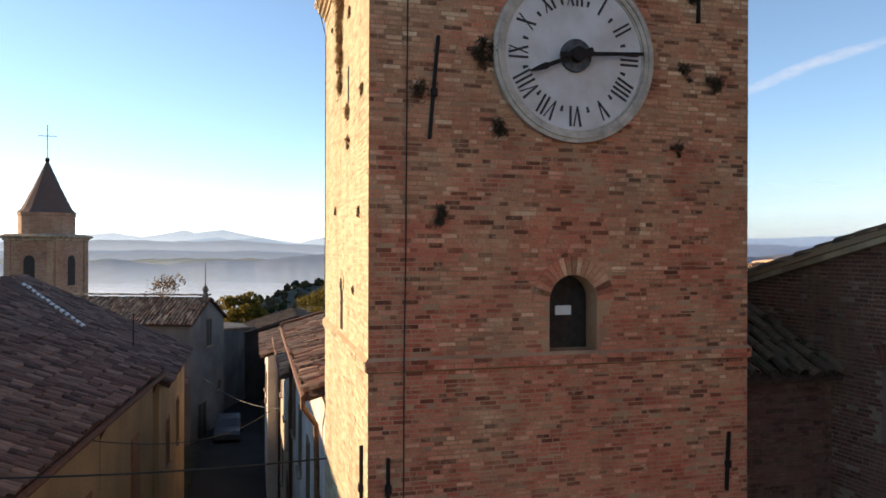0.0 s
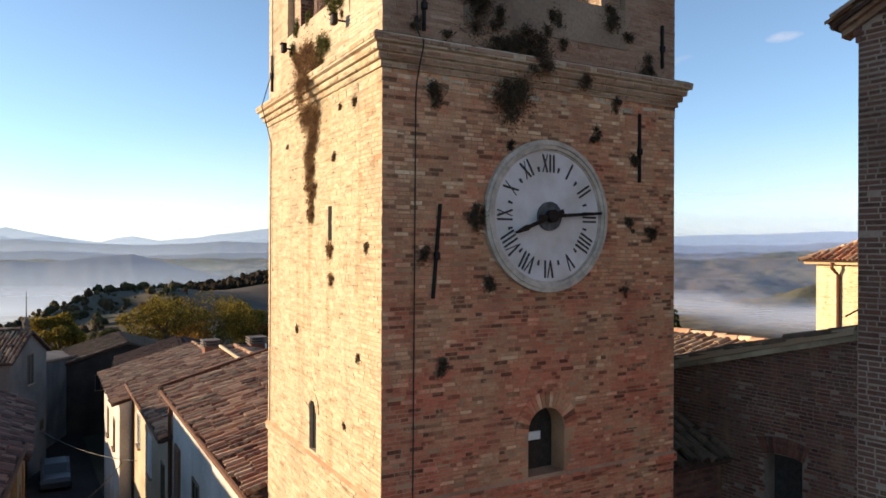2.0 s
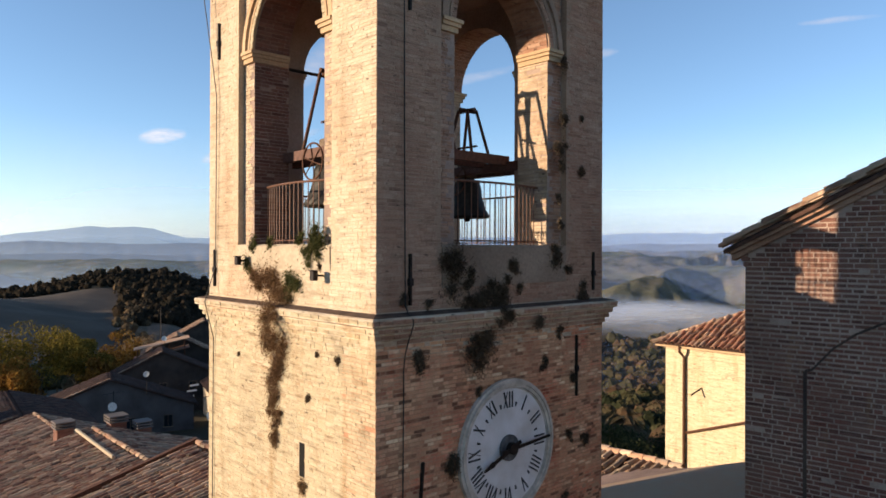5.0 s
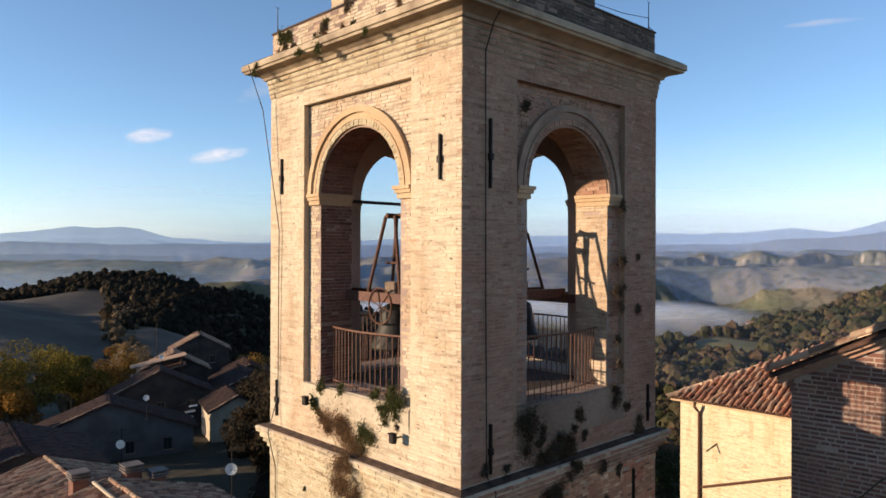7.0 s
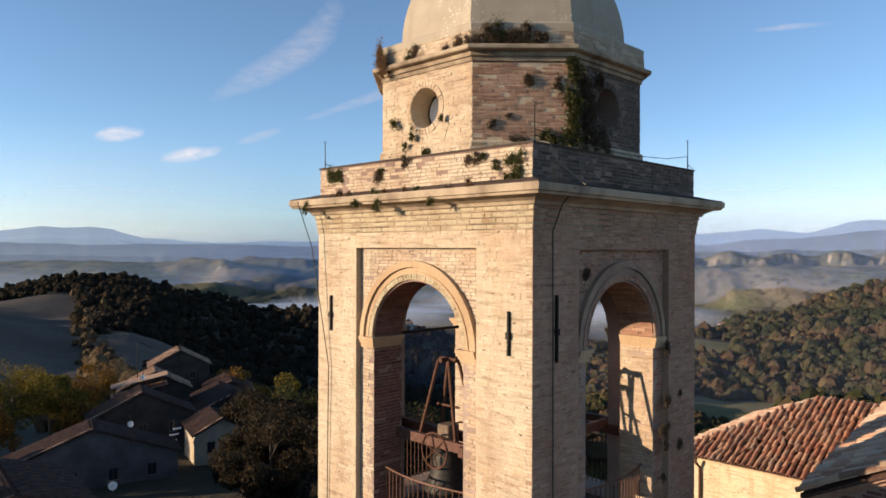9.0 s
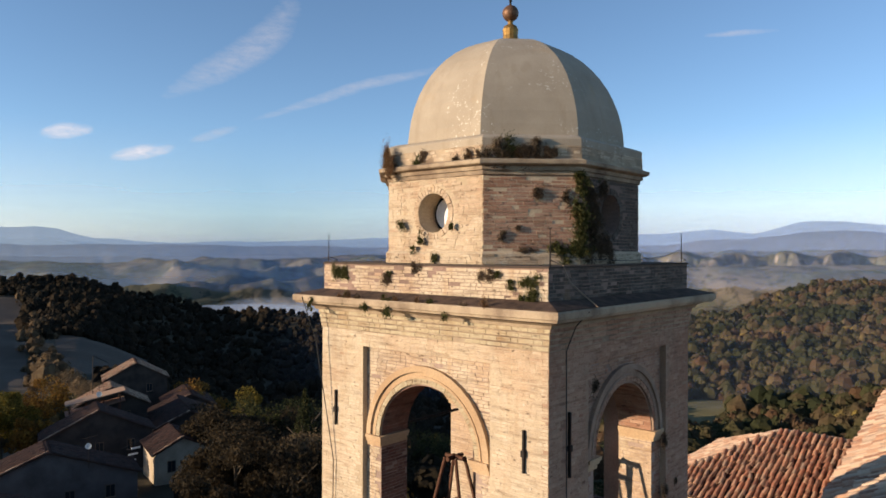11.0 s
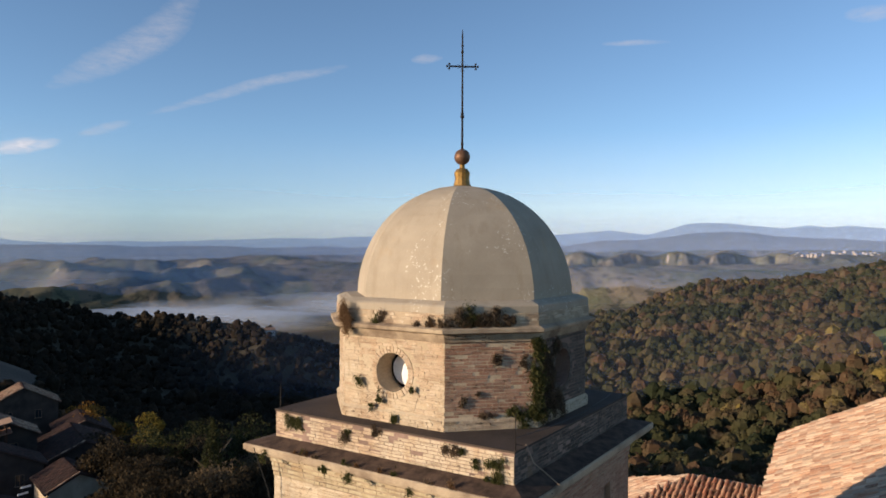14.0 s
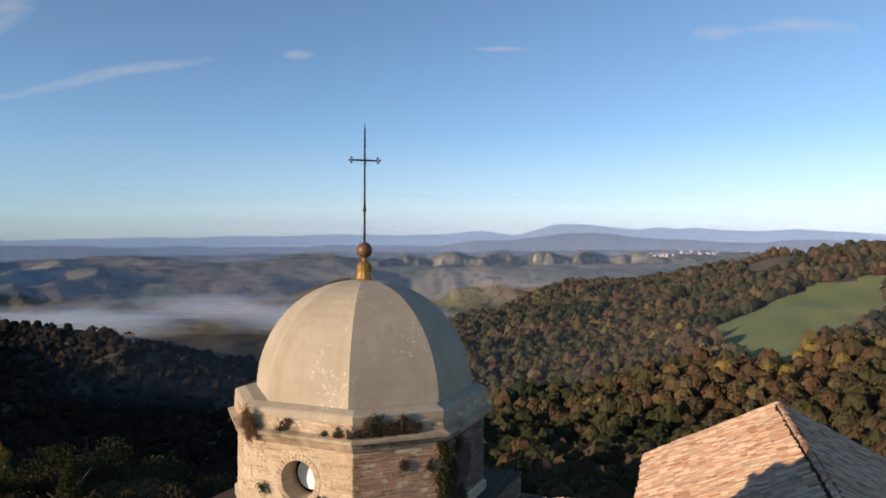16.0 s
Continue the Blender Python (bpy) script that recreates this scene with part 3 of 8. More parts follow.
def ring_prism(corners, profile):
    """A moulding round a closed plan: corners (x, y, dx, dy), the outward mitre; profile of (out, z), bottom to top."""
    bm = bmesh.new()
    rows = [[bm.verts.new((x + dx * o, y + dy * o, z)) for x, y, dx, dy in corners] for o, z in profile]
    n = len(corners)
    for a, b in zip(rows, rows[1:]):
        for i in range(n):
            j = (i + 1) % n
            bm.faces.new((a[i], a[j], b[j], b[i]))
    bm.faces.new(rows[0][::-1])
    bm.faces.new(rows[-1])
    return bm


def square_plan(x0, y0, x1, y1):
    return [(x0, y0, -1, -1), (x1, y0, 1, -1), (x1, y1, 1, 1), (x0, y1, -1, 1)]


def octagon_plan(cx, cy, a, h=None):
    """An eight-sided plan: a to its main sides, which are 2 h wide."""
    h = a * math.tan(math.pi / 8) if h is None else h
    k = 1 / math.cos(math.pi / 8)
    rows = []
    for i, (x, y) in enumerate(((a, h), (h, a), (-h, a), (-a, h), (-a, -h), (-h, -a), (h, -a), (a, -h))):
        t = math.pi / 8 + i * math.pi / 4
        rows.append((cx + x, cy + y, k * math.cos(t), k * math.sin(t)))
    return rows


def arch_wall(bm, P, u0, u1, z0, z1, d0, d1, c, hw, sill, spring, seg=14):
    """A slab from depth d0 to d1 with a round-headed opening through it. P(u, d, z) gives the place."""
    arc = [(c + hw * math.cos(math.pi - math.pi * i / seg), spring + hw * math.sin(math.pi - math.pi * i / seg)) for i in range(seg + 1)]

    def quad(pts):
        for d, order in ((d0, 1), (d1, -1)):
            bm.faces.new([bm.verts.new(P(u, d, z)) for u, z in pts][::order])

    quad([(u0, z0), (c - hw, z0), (c - hw, sill), (u0, sill)])
    quad([(c - hw, z0), (c + hw, z0), (c + hw, sill), (c - hw, sill)])
    quad([(c + hw, z0), (u1, z0), (u1, sill), (c + hw, sill)])
    quad([(u0, sill), (c - hw, sill), (c - hw, spring), (u0, spring)])
    quad([(c + hw, sill), (u1, sill), (u1, spring), (c + hw, spring)])
    quad([(u0, spring), (c - hw, spring), (c - hw, z1), (u0, z1)])
    quad([(c + hw, spring), (u1, spring), (u1, z1), (c + hw, z1)])
    for a, b in zip(arc, arc[1:]):
        quad([a, b, (b[0], z1), (a[0], z1)])
    rim = [(c - hw, sill)] + arc + [(c + hw, sill), (c - hw, sill)]
    for a, b in zip(rim, rim[1:]):
        bm.faces.new([bm.verts.new(P(*q)) for q in ((a[0], d0, a[1]), (b[0], d0, b[1]), (b[0], d1, b[1]), (a[0], d1, a[1]))])
    for a, b in (((u0, z0), (u1, z0)), ((u1, z0), (u1, z1)), ((u1, z1), (u0, z1)), ((u0, z1), (u0, z0))):
        bm.faces.new([bm.verts.new(P(*q)) for q in ((a[0], d0, a[1]), (b[0], d0, b[1]), (b[0], d1, b[1]), (a[0], d1, a[1]))])
    bmesh.ops.remove_doubles(bm, verts=bm.verts, dist=0.0005)
    return bm


def arch_ring(P, c, spring, r0, r1, d0, d1, seg=20, legs=0.0):
    """A round arch band between two radii, from depth d0 (front) to d1."""
    bm = bmesh.new()
    pts = [(math.cos(math.pi * i / seg), math.sin(math.pi * i / seg)) for i in range(seg + 1)]
    rows = []
    for r, d in ((r0, d1), (r0, d0), (r1, d0), (r1, d1)):
        row = [bm.verts.new(P(c + r * a, d, spring + r * b)) for a, b in pts]
        if legs:
            row = [bm.verts.new(P(c + r, d, spring - legs))] + row + [bm.verts.new(P(c - r, d, spring - legs))]
        rows.append(row)
    for a, b in zip(rows, rows[1:]):
        for i in range(len(a) - 1):
            bm.faces.new((a[i], a[i + 1], b[i + 1], b[i]))
    for k in (0, -1):
        bm.faces.new([r[k] for r in rows])
    return bm


# Walls of bricks: a list of blocks (8 corners each), joined or single.
def brick_rows(u0, u1, z0, z1, skip=None, course=0.058, length=0.215, seed=1, holes=0.012, rough=1.0, joint=0.003):
    rnd = random.Random(seed)
    rows = []
    k = 0
    z = z0
    while z < z1 - 0.02:
        h = min(course * rnd.uniform(0.93, 1.07), z1 - z)
        u = u0 - (0.0 if k % 2 else length * 0.5) - rnd.uniform(0, 0.03)
        while u < u1:
            w = (length if rnd.random() < 0.6 else length * 0.52) * rnd.uniform(0.82, 1.16)
            a, b = max(u, u0), min(u + w, u1)
            u += w
            if b - a < 0.05:
                continue
            if skip and skip(0.5 * (a + b), z + h * 0.5, 0.5 * (b - a)):
                continue
            if rnd.random() < holes:
                continue
            proud = 0.003 + rough * rnd.uniform(-0.002, 0.004)
            if rnd.random() < 0.05:
                proud -= 0.004 * rough
            rows.append((a + joint, b - joint, z + joint, z + h - joint, proud, rnd.random()))
        z += h
        k += 1
    return rows


def brick_block(P, r, jit):
    a, b, z0, z1, d, k = r
    e = 0.003
    j = [jit.uniform(-e, e) for _ in range(8)]
    s = 0.0025
    return [P(a + j[0], 0.004, z0), P(b + j[1], 0.004, z0), P(b + j[1], 0.004, z1), P(a + j[0], 0.004, z1),
            P(a + s + j[2], -d, z0 + s + j[3]), P(b - s + j[4], -d, z0 + s + j[5]), P(b - s + j[6], -d + j[7], z1 - s), P(a + s + j[2], -d + j[7], z1 - s)]


BLOCK = ((4, 5, 6, 7), (0, 1, 5, 4), (1, 2, 6, 5), (2, 3, 7, 6), (3, 0, 4, 7))


def brick_skin(name, P, rows, material, parent, seed=3, flip=False):
    """Joins the bricks of a wall into one mesh."""
    jit = random.Random(seed)
    verts, faces = [], []
    for r in rows:
        o = len(verts)
        verts += brick_block(P, r, jit)
        for f in BLOCK:
            faces.append(tuple(o + i for i in (f[::-1] if flip else f)))
    ob = new(name, mesh(name, verts, faces, material))
    ob.parent = parent
    ob["kind"] = "stuff"
    return ob


def single_bricks(P, rows, material, parent, flip=False):
    """Bricks as objects of their own on a few shared meshes."""
    jit = random.Random(11)
    shared = {}
    for r in rows:
        a, b, z0, z1, d, k = r
        key = (round((b - a) / 0.03), int(k * 3))
        if key not in shared:
            w, h = key[0] * 0.03 * 0.5, 0.0262
            local = brick_block(lambda u, dd, z: Vector(P(u, dd, z)) - Vector(P(0, 0, 0)), (-w, w, -h, h, 0.005 + 0.003 * (key[1] - 1), k), jit)
            shared[key] = mesh("brick", local, [f[::-1] if flip else f for f in BLOCK], material)
        ob = new("brick", shared[key])
        ob.parent = parent
        ob.location = P((a + b) / 2, 0.0, (z0 + z1) / 2)


# Barrel-tiled roofs.
def tile_shape(r0, r1, length, sides=5, thick=0.016):
    """One barrel tile, lying along +y, its low end at y = 0."""
    verts, faces = [], []
    for y, r in ((0.0, r0), (length, r1)):
        for i in range(sides + 1):
            t = math.pi * i / sides
            verts.append((r * math.cos(t), y, r * math.sin(t)))
    n = sides + 1
    for i in range(sides + 1):
        t = math.pi * i / sides
        verts.append(((r0 - thick) * math.cos(t), 0.0, (r0 - thick) * math.sin(t)))
    for i in range(sides):
        faces.append((i + 1, i, n + i, n + i + 1))
        faces.append((i, i + 1, 2 * n + i + 1, 2 * n + i))
    return verts, faces


COVER, COVER_F = tile_shape(0.092, 0.078, 0.46)
COVER = np.array(COVER)


def tile_places(o, along, up, width, run, pitch=0.25, step=0.37, seed=1, keep=None):
    """Places of the cover tiles on a slope: o its lower left corner, along the eave, up the slope."""
    rnd = random.Random(seed)
    places = []
    along, up = Vector(along).normalized(), Vector(up).normalized()
    nrm = along.cross(up).normalized()
    if nrm.z < 0:
        nrm = -nrm
    for i in range(int(width / pitch)):
        for j in range(int(run / step)):
            u, v = (i + 0.5) * pitch + rnd.uniform(-0.022, 0.022), j * step + rnd.uniform(-0.06, 0.06)
            if keep and not keep(u, v + 0.2):
                continue
            a = rnd.uniform(-0.10, 0.10)
            if rnd.random() < 0.07:
                a += rnd.uniform(-0.25, 0.25)
            lift = rnd.uniform(0.0, 0.042)
            x = along * math.cos(a) + up * math.sin(a)
            y = (up * math.cos(a) - along * math.sin(a) + nrm * -0.03).normalized()
            p = Vector(o) + along * u + up * v + nrm * (0.032 + lift)
            m = Matrix((x, y, x.cross(y))).transposed().to_4x4()
            m.translation = p
            if x.cross(y).z < 0:
                m = m @ Matrix.Diagonal((-1, 1, -1, 1))
            places.append(m)
    return places


def joined_tiles(name, places, material, parent):
    verts, faces = [], []
    for m in places:
        o = len(verts)
        a = np.array(m)
        verts.extend((COVER @ a[:3, :3].T + a[:3, 3]).tolist())
        faces.extend(tuple(o + i for i in f) for f in COVER_F)
    ob = new(name, mesh(name, verts, faces, material, smooth=False))
    ob.parent = parent
    ob["kind"] = "stuff"
    return ob


def single_tiles(places, material, parent):
    me = mesh("tile", COVER, COVER_F, material)
    for m in places:
        ob = new("tile", me)
        ob.parent = parent
        ob.matrix_basis = m


def roof_slope(parent, o, along, up, width, run, material, seed=1, single=0, keep=None, name="roof_tiles"):
    """A slope of tiles over a board: the channels between the covers are the board's own furrows."""
    al, upv = Vector(along).normalized(), Vector(up).normalized()
    nrm = al.cross(upv).normalized()
    if nrm.z < 0:
        nrm = -nrm
    o = Vector(o)
    pitch = 0.25
    n = int(width / pitch)
    verts, faces = [], []
    for i in range(n * 2 + 1):
        u = i * pitch * 0.5
        h = 0.0 if i % 2 else -0.045
        for v in (0.0, run):
            verts.append(o + al * u + upv * v + nrm * h)
        for v in (0.0, run):
            verts.append(o + al * u + upv * v - nrm * 0.10)
    for i in range(n * 2):
        a, b = i * 4, i * 4 + 4
        faces += [(a, b, b + 1, a + 1), (a + 3, b + 3, b + 2, a + 2), (a, a + 2, b + 2, b), (a + 1, b + 1, b + 3, a + 3)]
    e = n * 8
    faces += [(0, 1, 3, 2), (e, e + 2, e + 3, e + 1)]
    if keep is None:
        bed = new("roof_bed", mesh("roof_bed", verts, faces, M["tile_bed"]))
        bed.parent = parent
    places = tile_places(o, al, upv, n * pitch, run, pitch, 0.37, seed, keep)
    if single:
        single_tiles(places[:single], material, parent)
    joined_tiles(name, places[single:], material, parent)


def prism_between(a, b, w, h):
    a, b = Vector(a), Vector(b)
    d = (b - a).normalized()
    s = d.cross(Vector((0, 0, 1))).normalized() * (w / 2)
    u = Vector((0, 0, h))
    bm = bmesh.new()
    hexa(bm, [a - s, b - s, b + s, a + s, a - s + u, b - s + u, b + s + u, a + s + u])
    return bm


# Plants.
def leaf_cloud(rnd, centre, radii, n, size, hollow=0.55, lean=(0, 0, 0)):
    """Small four-cornered leaves scattered through an egg-shaped space."""
    verts, faces = [], []
    for _ in range(n):
        while True:
            p = Vector((rnd.uniform(-1, 1), rnd.uniform(-1, 1), rnd.uniform(-1, 1)))
            if hollow * rnd.random() < p.length < 1.0:
                break
        q = Vector(centre) + Vector((p.x * radii[0], p.y * radii[1], p.z * radii[2])) + Vector(lean) * p.z
        a = Vector((rnd.gauss(0, 1), rnd.gauss(0, 1), rnd.gauss(0, 1))).normalized()
        b = a.orthogonal().normalized()
        c = a.cross(b)
        s = size * rnd.uniform(0.6, 1.4)
        o = len(verts)
        verts += [q - b * s, q + c * s * 0.6, q + b * s, q - c * s * 0.6]
        faces.append((o, o + 1, o + 2, o + 3))
    return verts, faces

# ---- the bell tower ----
W = 5.0
TOWER = thing("bell_tower", "tall square brick bell tower with clock and dome", "bell tower")


def P_front(u, d, z):
    return (u, d, z)


def P_left(u, d, z):
    return (d, u, z)


def P_right(u, d, z):
    return (W - d, u, z)


def P_back(u, d, z):
    return (u, W - d, z)


WIN = (2.52, 0.315, 8.86, 9.49)          # window: centre, half width, sill, springing
NICHE = (2.53, 0.16, 8.92, 9.52)
ARCH_F, ARCH_L = 2.55, 2.46              # belfry arch centres on the two seen faces
HW, SILL, SPRING = 1.06, 15.55, 18.76
TH = 0.76
Z1, Z2 = 14.05, 20.62

# Shaft: four walls round a hollow, with a window and a slit through them.
bm = bmesh.new()
arch_wall(bm, P_front, 0, W, -4.0, Z1, 0.0, TH, *WIN)
shaft = part("front_wall", bm, M["mortar"], TOWER, "red-brown brick wall in shade")
bm = bmesh.new()
arch_wall(bm, P_left, TH, W, -4.0, Z1, 0.0, TH, *NICHE)
shaft_left = part("side_wall", bm, M["mortar_buff"], TOWER, "sunlit buff brick wall")
bm = bmesh.new()
arch_wall(bm, P_right, TH, W, -4.0, Z1, 0.0, TH, 2.5, 0.3, 9.0, 9.5)
part("side_wall", bm, M["mortar_buff"], TOWER)
part("back_wall", boxes((TH, W - TH, -4.0, W - TH, W, Z1)), M["mortar"], TOWER)
part("floor", boxes((TH, TH, 8.3, W - TH, W - TH, 8.5)), M["board"], TOWER)
part("floor", boxes((TH, TH, 11.0, W - TH, W - TH, 11.2)), M["board"], TOWER)


def near_arch(c, hw, sill, spring, grow):
    def inside(u, z, half):
        if z < sill - 0.03:
            return False
        if z <= spring:
            return abs(u - c) < hw + half * 0.9
        return math.hypot(abs(u - c), z - spring) < hw + grow
    return inside


hole_w = near_arch(*WIN, 0.22)
hole_n = near_arch(*NICHE, 0.05)


def skip_front(u, z, h):
    if hole_w(u, z, h):
        return True
    return math.hypot(u - 2.5, z - 12.46) < 1.02


rows = brick_rows(0.0, W, 4.0, Z1, skip_front, course=0.055, length=0.195, seed=5, joint=0.0045)
near = [r for r in rows if 10.0 < r[2] < 11.28 and r[0] < 4.9][:300]
chosen = set(map(id, near))
brick_skin("bricks", P_front, [r for r in rows if id(r) not in chosen], M["brick_red"], TOWER)
brick_skin("bricks", P_left, brick_rows(0.0, W, 4.0, Z1, lambda u, z, h: hole_n(u, z, h) or (abs(u - 1.80) < 0.075 + h * 0.5 and 12.1 < z < 12.62), seed=6, holes=0.006, rough=0.45, joint=0.002), M["brick_buff"], TOWER, flip=True)
brick_skin("bricks", P_right, brick_rows(0.0, W, 6.0, Z1, None, seed=7), M["brick_buff"], TOWER)
brick_skin("bricks", P_back, brick_rows(0.0, W, 6.0, Z1, None, seed=8), M["brick_red"], TOWER, flip=True)

# String course, window arch and reveals.
part("string_course", ring_prism(square_plan(0, 0, W, W), [(0.0, 8.70), (0.035, 8.72), (0.04, 8.84), (0.0, 8.88)]), M["mortar"], TOWER)
rows_s = brick_rows(-0.03, W + 0.03, 8.725, 8.845, None, course=0.06, seed=9, holes=0.0)
brick_skin("bricks", lambda u, d, z: (u, d - 0.042, z), rows_s, M["brick_red"], TOWER)
brick_skin("bricks", lambda u, d, z: (d - 0.042, u, z), rows_s, M["brick_buff"], TOWER, flip=True)


def voussoirs(P, c, spring, r0, r1, n, d, material, parent, a0=0.0, a1=math.pi, flip=False):
    verts, faces = [], []
    for i in range(n):
        t0, t1 = a0 + (a1 - a0) * (i + 0.06) / n, a0 + (a1 - a0) * (i + 0.94) / n
        o = len(verts)
        pr = d + random.uniform(-0.004, 0.006)
        for dd in (0.01, -pr):
            for r, t in ((r0, t0), (r1, t0), (r1, t1), (r0, t1)):
                verts.append(P(c + r * math.cos(t), dd, spring + r * math.sin(t)))
        for f in BLOCK:
            faces.append(tuple(o + k for k in f))
    ob = new("arch_bricks", mesh("arch_bricks", verts, faces, material))
    ob.parent = parent


voussoirs(P_front, WIN[0], WIN[3], 0.325, 0.54, 19, 0.012, M["brick_red"], TOWER)
voussoirs(P_left, NICHE[0], NICHE[3], 0.165, 0.3, 11, 0.010, M["brick_buff"], TOWER)
part("window_sill", bevel(boxes((2.17, -0.03, 8.80, 2.87, 0.3, 8.86)), 0.012), M["render_sill"], TOWER)
# The tower room behind the window: a board wall with a bright gap.
part("window_board", boxes((WIN[0] - 0.33, 0.30, 8.80, WIN[0] + 0.33, 0.34, 10.3)), M["board"], TOWER, "dark board behind the window")
# Black panel puts the dark of the deep niche into colour.
part("niche_board", boxes((0.06, NICHE[0] - 0.158, NICHE[2] + 0.002, 0.10, NICHE[0] + 0.158, NICHE[3] + 0.155)), M["black"], TOWER, "black panel for the dark of the small arched window")
part("notice", bevel(boxes((2.40, 0.27, 9.29, 2.62, 0.30, 9.41)), 0.008), M["white"], TOWER, "small white notice behind the window")
single_bricks(P_front, near, M["brick_red"], shaft)

# First cornice, of stepped brick.
def cornice(plan, profile, material, label=""):
    return part("cornice", ring_prism(plan, profile), material, TOWER, label)


tower_plan = square_plan(0, 0, W, W)
cornice(tower_plan, [(0.0, Z1), (0.006, Z1 + 0.003), (0.006, 14.22), (0.04, 14.225), (0.04, 14.30), (0.085, 14.31), (0.09, 14.39), (0.135, 14.40), (0.14, 14.48), (0.19, 14.50), (0.20, 14.585), (0.185, 14.60), (0.02, 14.645), (0.0, 14.66)], M["brick_belfry"], "stepped brick cornice with dry weeds")
for k, (z, o) in enumerate(((14.055, 0.006), (14.112, 0.006), (14.168, 0.006), (14.23, 0.04), (14.315, 0.088), (14.405, 0.138), (14.52, 0.198))):
    rr = brick_rows(-o, W + o, z, z + 0.062, None, course=0.06, length=0.20, seed=20 + k, holes=0.05, rough=1.5)
    brick_skin("bricks", lambda u, d, z, o=o: (u, d - o, z), rr, M["brick_red"] if o < 0.01 else M["brick_brown"], TOWER)
    brick_skin("bricks", lambda u, d, z, o=o: (d - o, u, z), rr, M["brick_buff"], TOWER, flip=True)

part("ledge_cover", ring_prism(tower_plan, [(0.150, 14.606), (0.155, 14.616), (0.02, 14.652), (0.004, 14.652)]), M["ledge"], TOWER, "dark brown cover on the lower cornice")

# Belfry: an outer skin with a sunk panel, an inner one with the arch.
PANEL_HW, PANEL_TOP, SUNK = 1.42, 20.36, 0.11


def panel_skin(P, c, u0=0.0, u1=W):
    bm = bmesh.new()
    a, b = c - PANEL_HW, c + PANEL_HW
    for ua, ub, za, zb in ((u0, a, 14.66, Z2), (b, u1, 14.66, Z2), (a, b, 14.66, SILL), (a, b, PANEL_TOP, Z2)):
        hexa(bm, [P(ua, 0, za), P(ub, 0, za), P(ub, SUNK, za), P(ua, SUNK, za), P(ua, 0, zb), P(ub, 0, zb), P(ub, SUNK, zb), P(ua, SUNK, zb)])
    return bm


belfry_sides = ((P_front, ARCH_F, 0.0, W, False), (P_left, ARCH_L, 0.0, W, True), (P_right, ARCH_L, 0.0, W, False), (P_back, ARCH_F, 0.0, W, True))
for k, (P, c, u0, u1, flip) in enumerate(belfry_sides):
    inner = (TH, W - TH) if k in (1, 2) else (0.12, W - 0.12)
    skin_range = (0.112, W - 0.112) if k in (1, 2) else (0.0, W)
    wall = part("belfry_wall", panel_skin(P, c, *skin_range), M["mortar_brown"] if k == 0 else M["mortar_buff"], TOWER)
    bm = bmesh.new()
    lo = SUNK + 0.002
    if k in (1, 2):
        arch_wall(bm, P, lo, W - lo, 14.66, Z2, lo, TH, c, HW, SILL, SPRING, 20)
    else:
        arch_wall(bm, P, TH + 0.002, W - TH - 0.002, 14.66, Z2, lo, TH, c, HW, SILL, SPRING, 20)
    # Darker mortar for the unlit inside: its shade is put into the colour.
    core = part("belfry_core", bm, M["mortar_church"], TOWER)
    # Front in darker brown brick and mortar, with its shade put into the colour.
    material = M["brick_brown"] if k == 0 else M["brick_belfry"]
    a, b = c - PANEL_HW, c + PANEL_HW

    def skip_panel(u, z, h, a=a, b=b):
        return z > SILL - 0.25 and z < PANEL_TOP and a - h * 0.9 < u < b + h * 0.9

    brick_skin("bricks", P, brick_rows(0.0, W, 14.67, Z2, skip_panel, course=0.052, seed=40 + k, rough=0.5, joint=0.002), material, TOWER, flip=flip)
    sunk = lambda u, d, z, P=P: P(u, d + SUNK, z)

    def skip_arch(u, z, h, c=c):
        if z <= SPRING:
            return abs(u - c) < HW + 0.02 + h * 0.6
        return math.hypot(u - c, z - SPRING) < 1.36
    brick_skin("bricks", sunk, brick_rows(a + 0.01, b - 0.01, SILL, PANEL_TOP - 0.01, skip_arch, seed=50 + k), material, TOWER, flip=flip)
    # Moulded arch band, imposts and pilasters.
    # Sunlit left band orange, the others browner, with the light put into the colour.
    part("archivolt", arch_ring(sunk, c, SPRING + 0.02, HW + 0.005, 1.34, -0.035, 0.02), M["archivolt"] if k == 1 else M["archivolt_brown"], TOWER, "moulded brick arch band")
    part("archivolt_lip", arch_ring(sunk, c, SPRING + 0.02, 1.27, 1.37, -0.075, 0.0), M["archivolt"] if k == 1 else M["archivolt_brown"], TOWER)
    part("archivolt_lip", arch_ring(sunk, c, SPRING + 0.02, 1.16, 1.20, -0.050, 0.0), M["archivolt"] if k == 1 else M["archivolt_brown"], TOWER)
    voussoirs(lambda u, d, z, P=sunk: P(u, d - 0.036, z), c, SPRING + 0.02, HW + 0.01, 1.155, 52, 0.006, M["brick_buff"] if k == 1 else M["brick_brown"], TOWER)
    for s in (-1, 1):
        bm = bmesh.new()
        for z0, z1, o in ((SPRING - 0.14, SPRING - 0.06, 0.03), (SPRING - 0.06, SPRING - 0.005, 0.06), (SPRING - 0.005, SPRING + 0.05, 0.085)):
            ua, ub = sorted((c + s * (HW - o), c + s * 1.36))
            hexa(bm, [P(ua, SUNK - o - 0.02, z0), P(ub, SUNK - o - 0.02, z0), P(ub, TH * 0.97, z0), P(ua, TH * 0.97, z0), P(ua, SUNK - o - 0.02, z1), P(ub, SUNK - o - 0.02, z1), P(ub, TH * 0.97, z1), P(ua, TH * 0.97, z1)])
        part("impost", bm, M["archivolt"], TOWER)
        # Bricks on the jambs of the opening.
        uj = c + s * HW
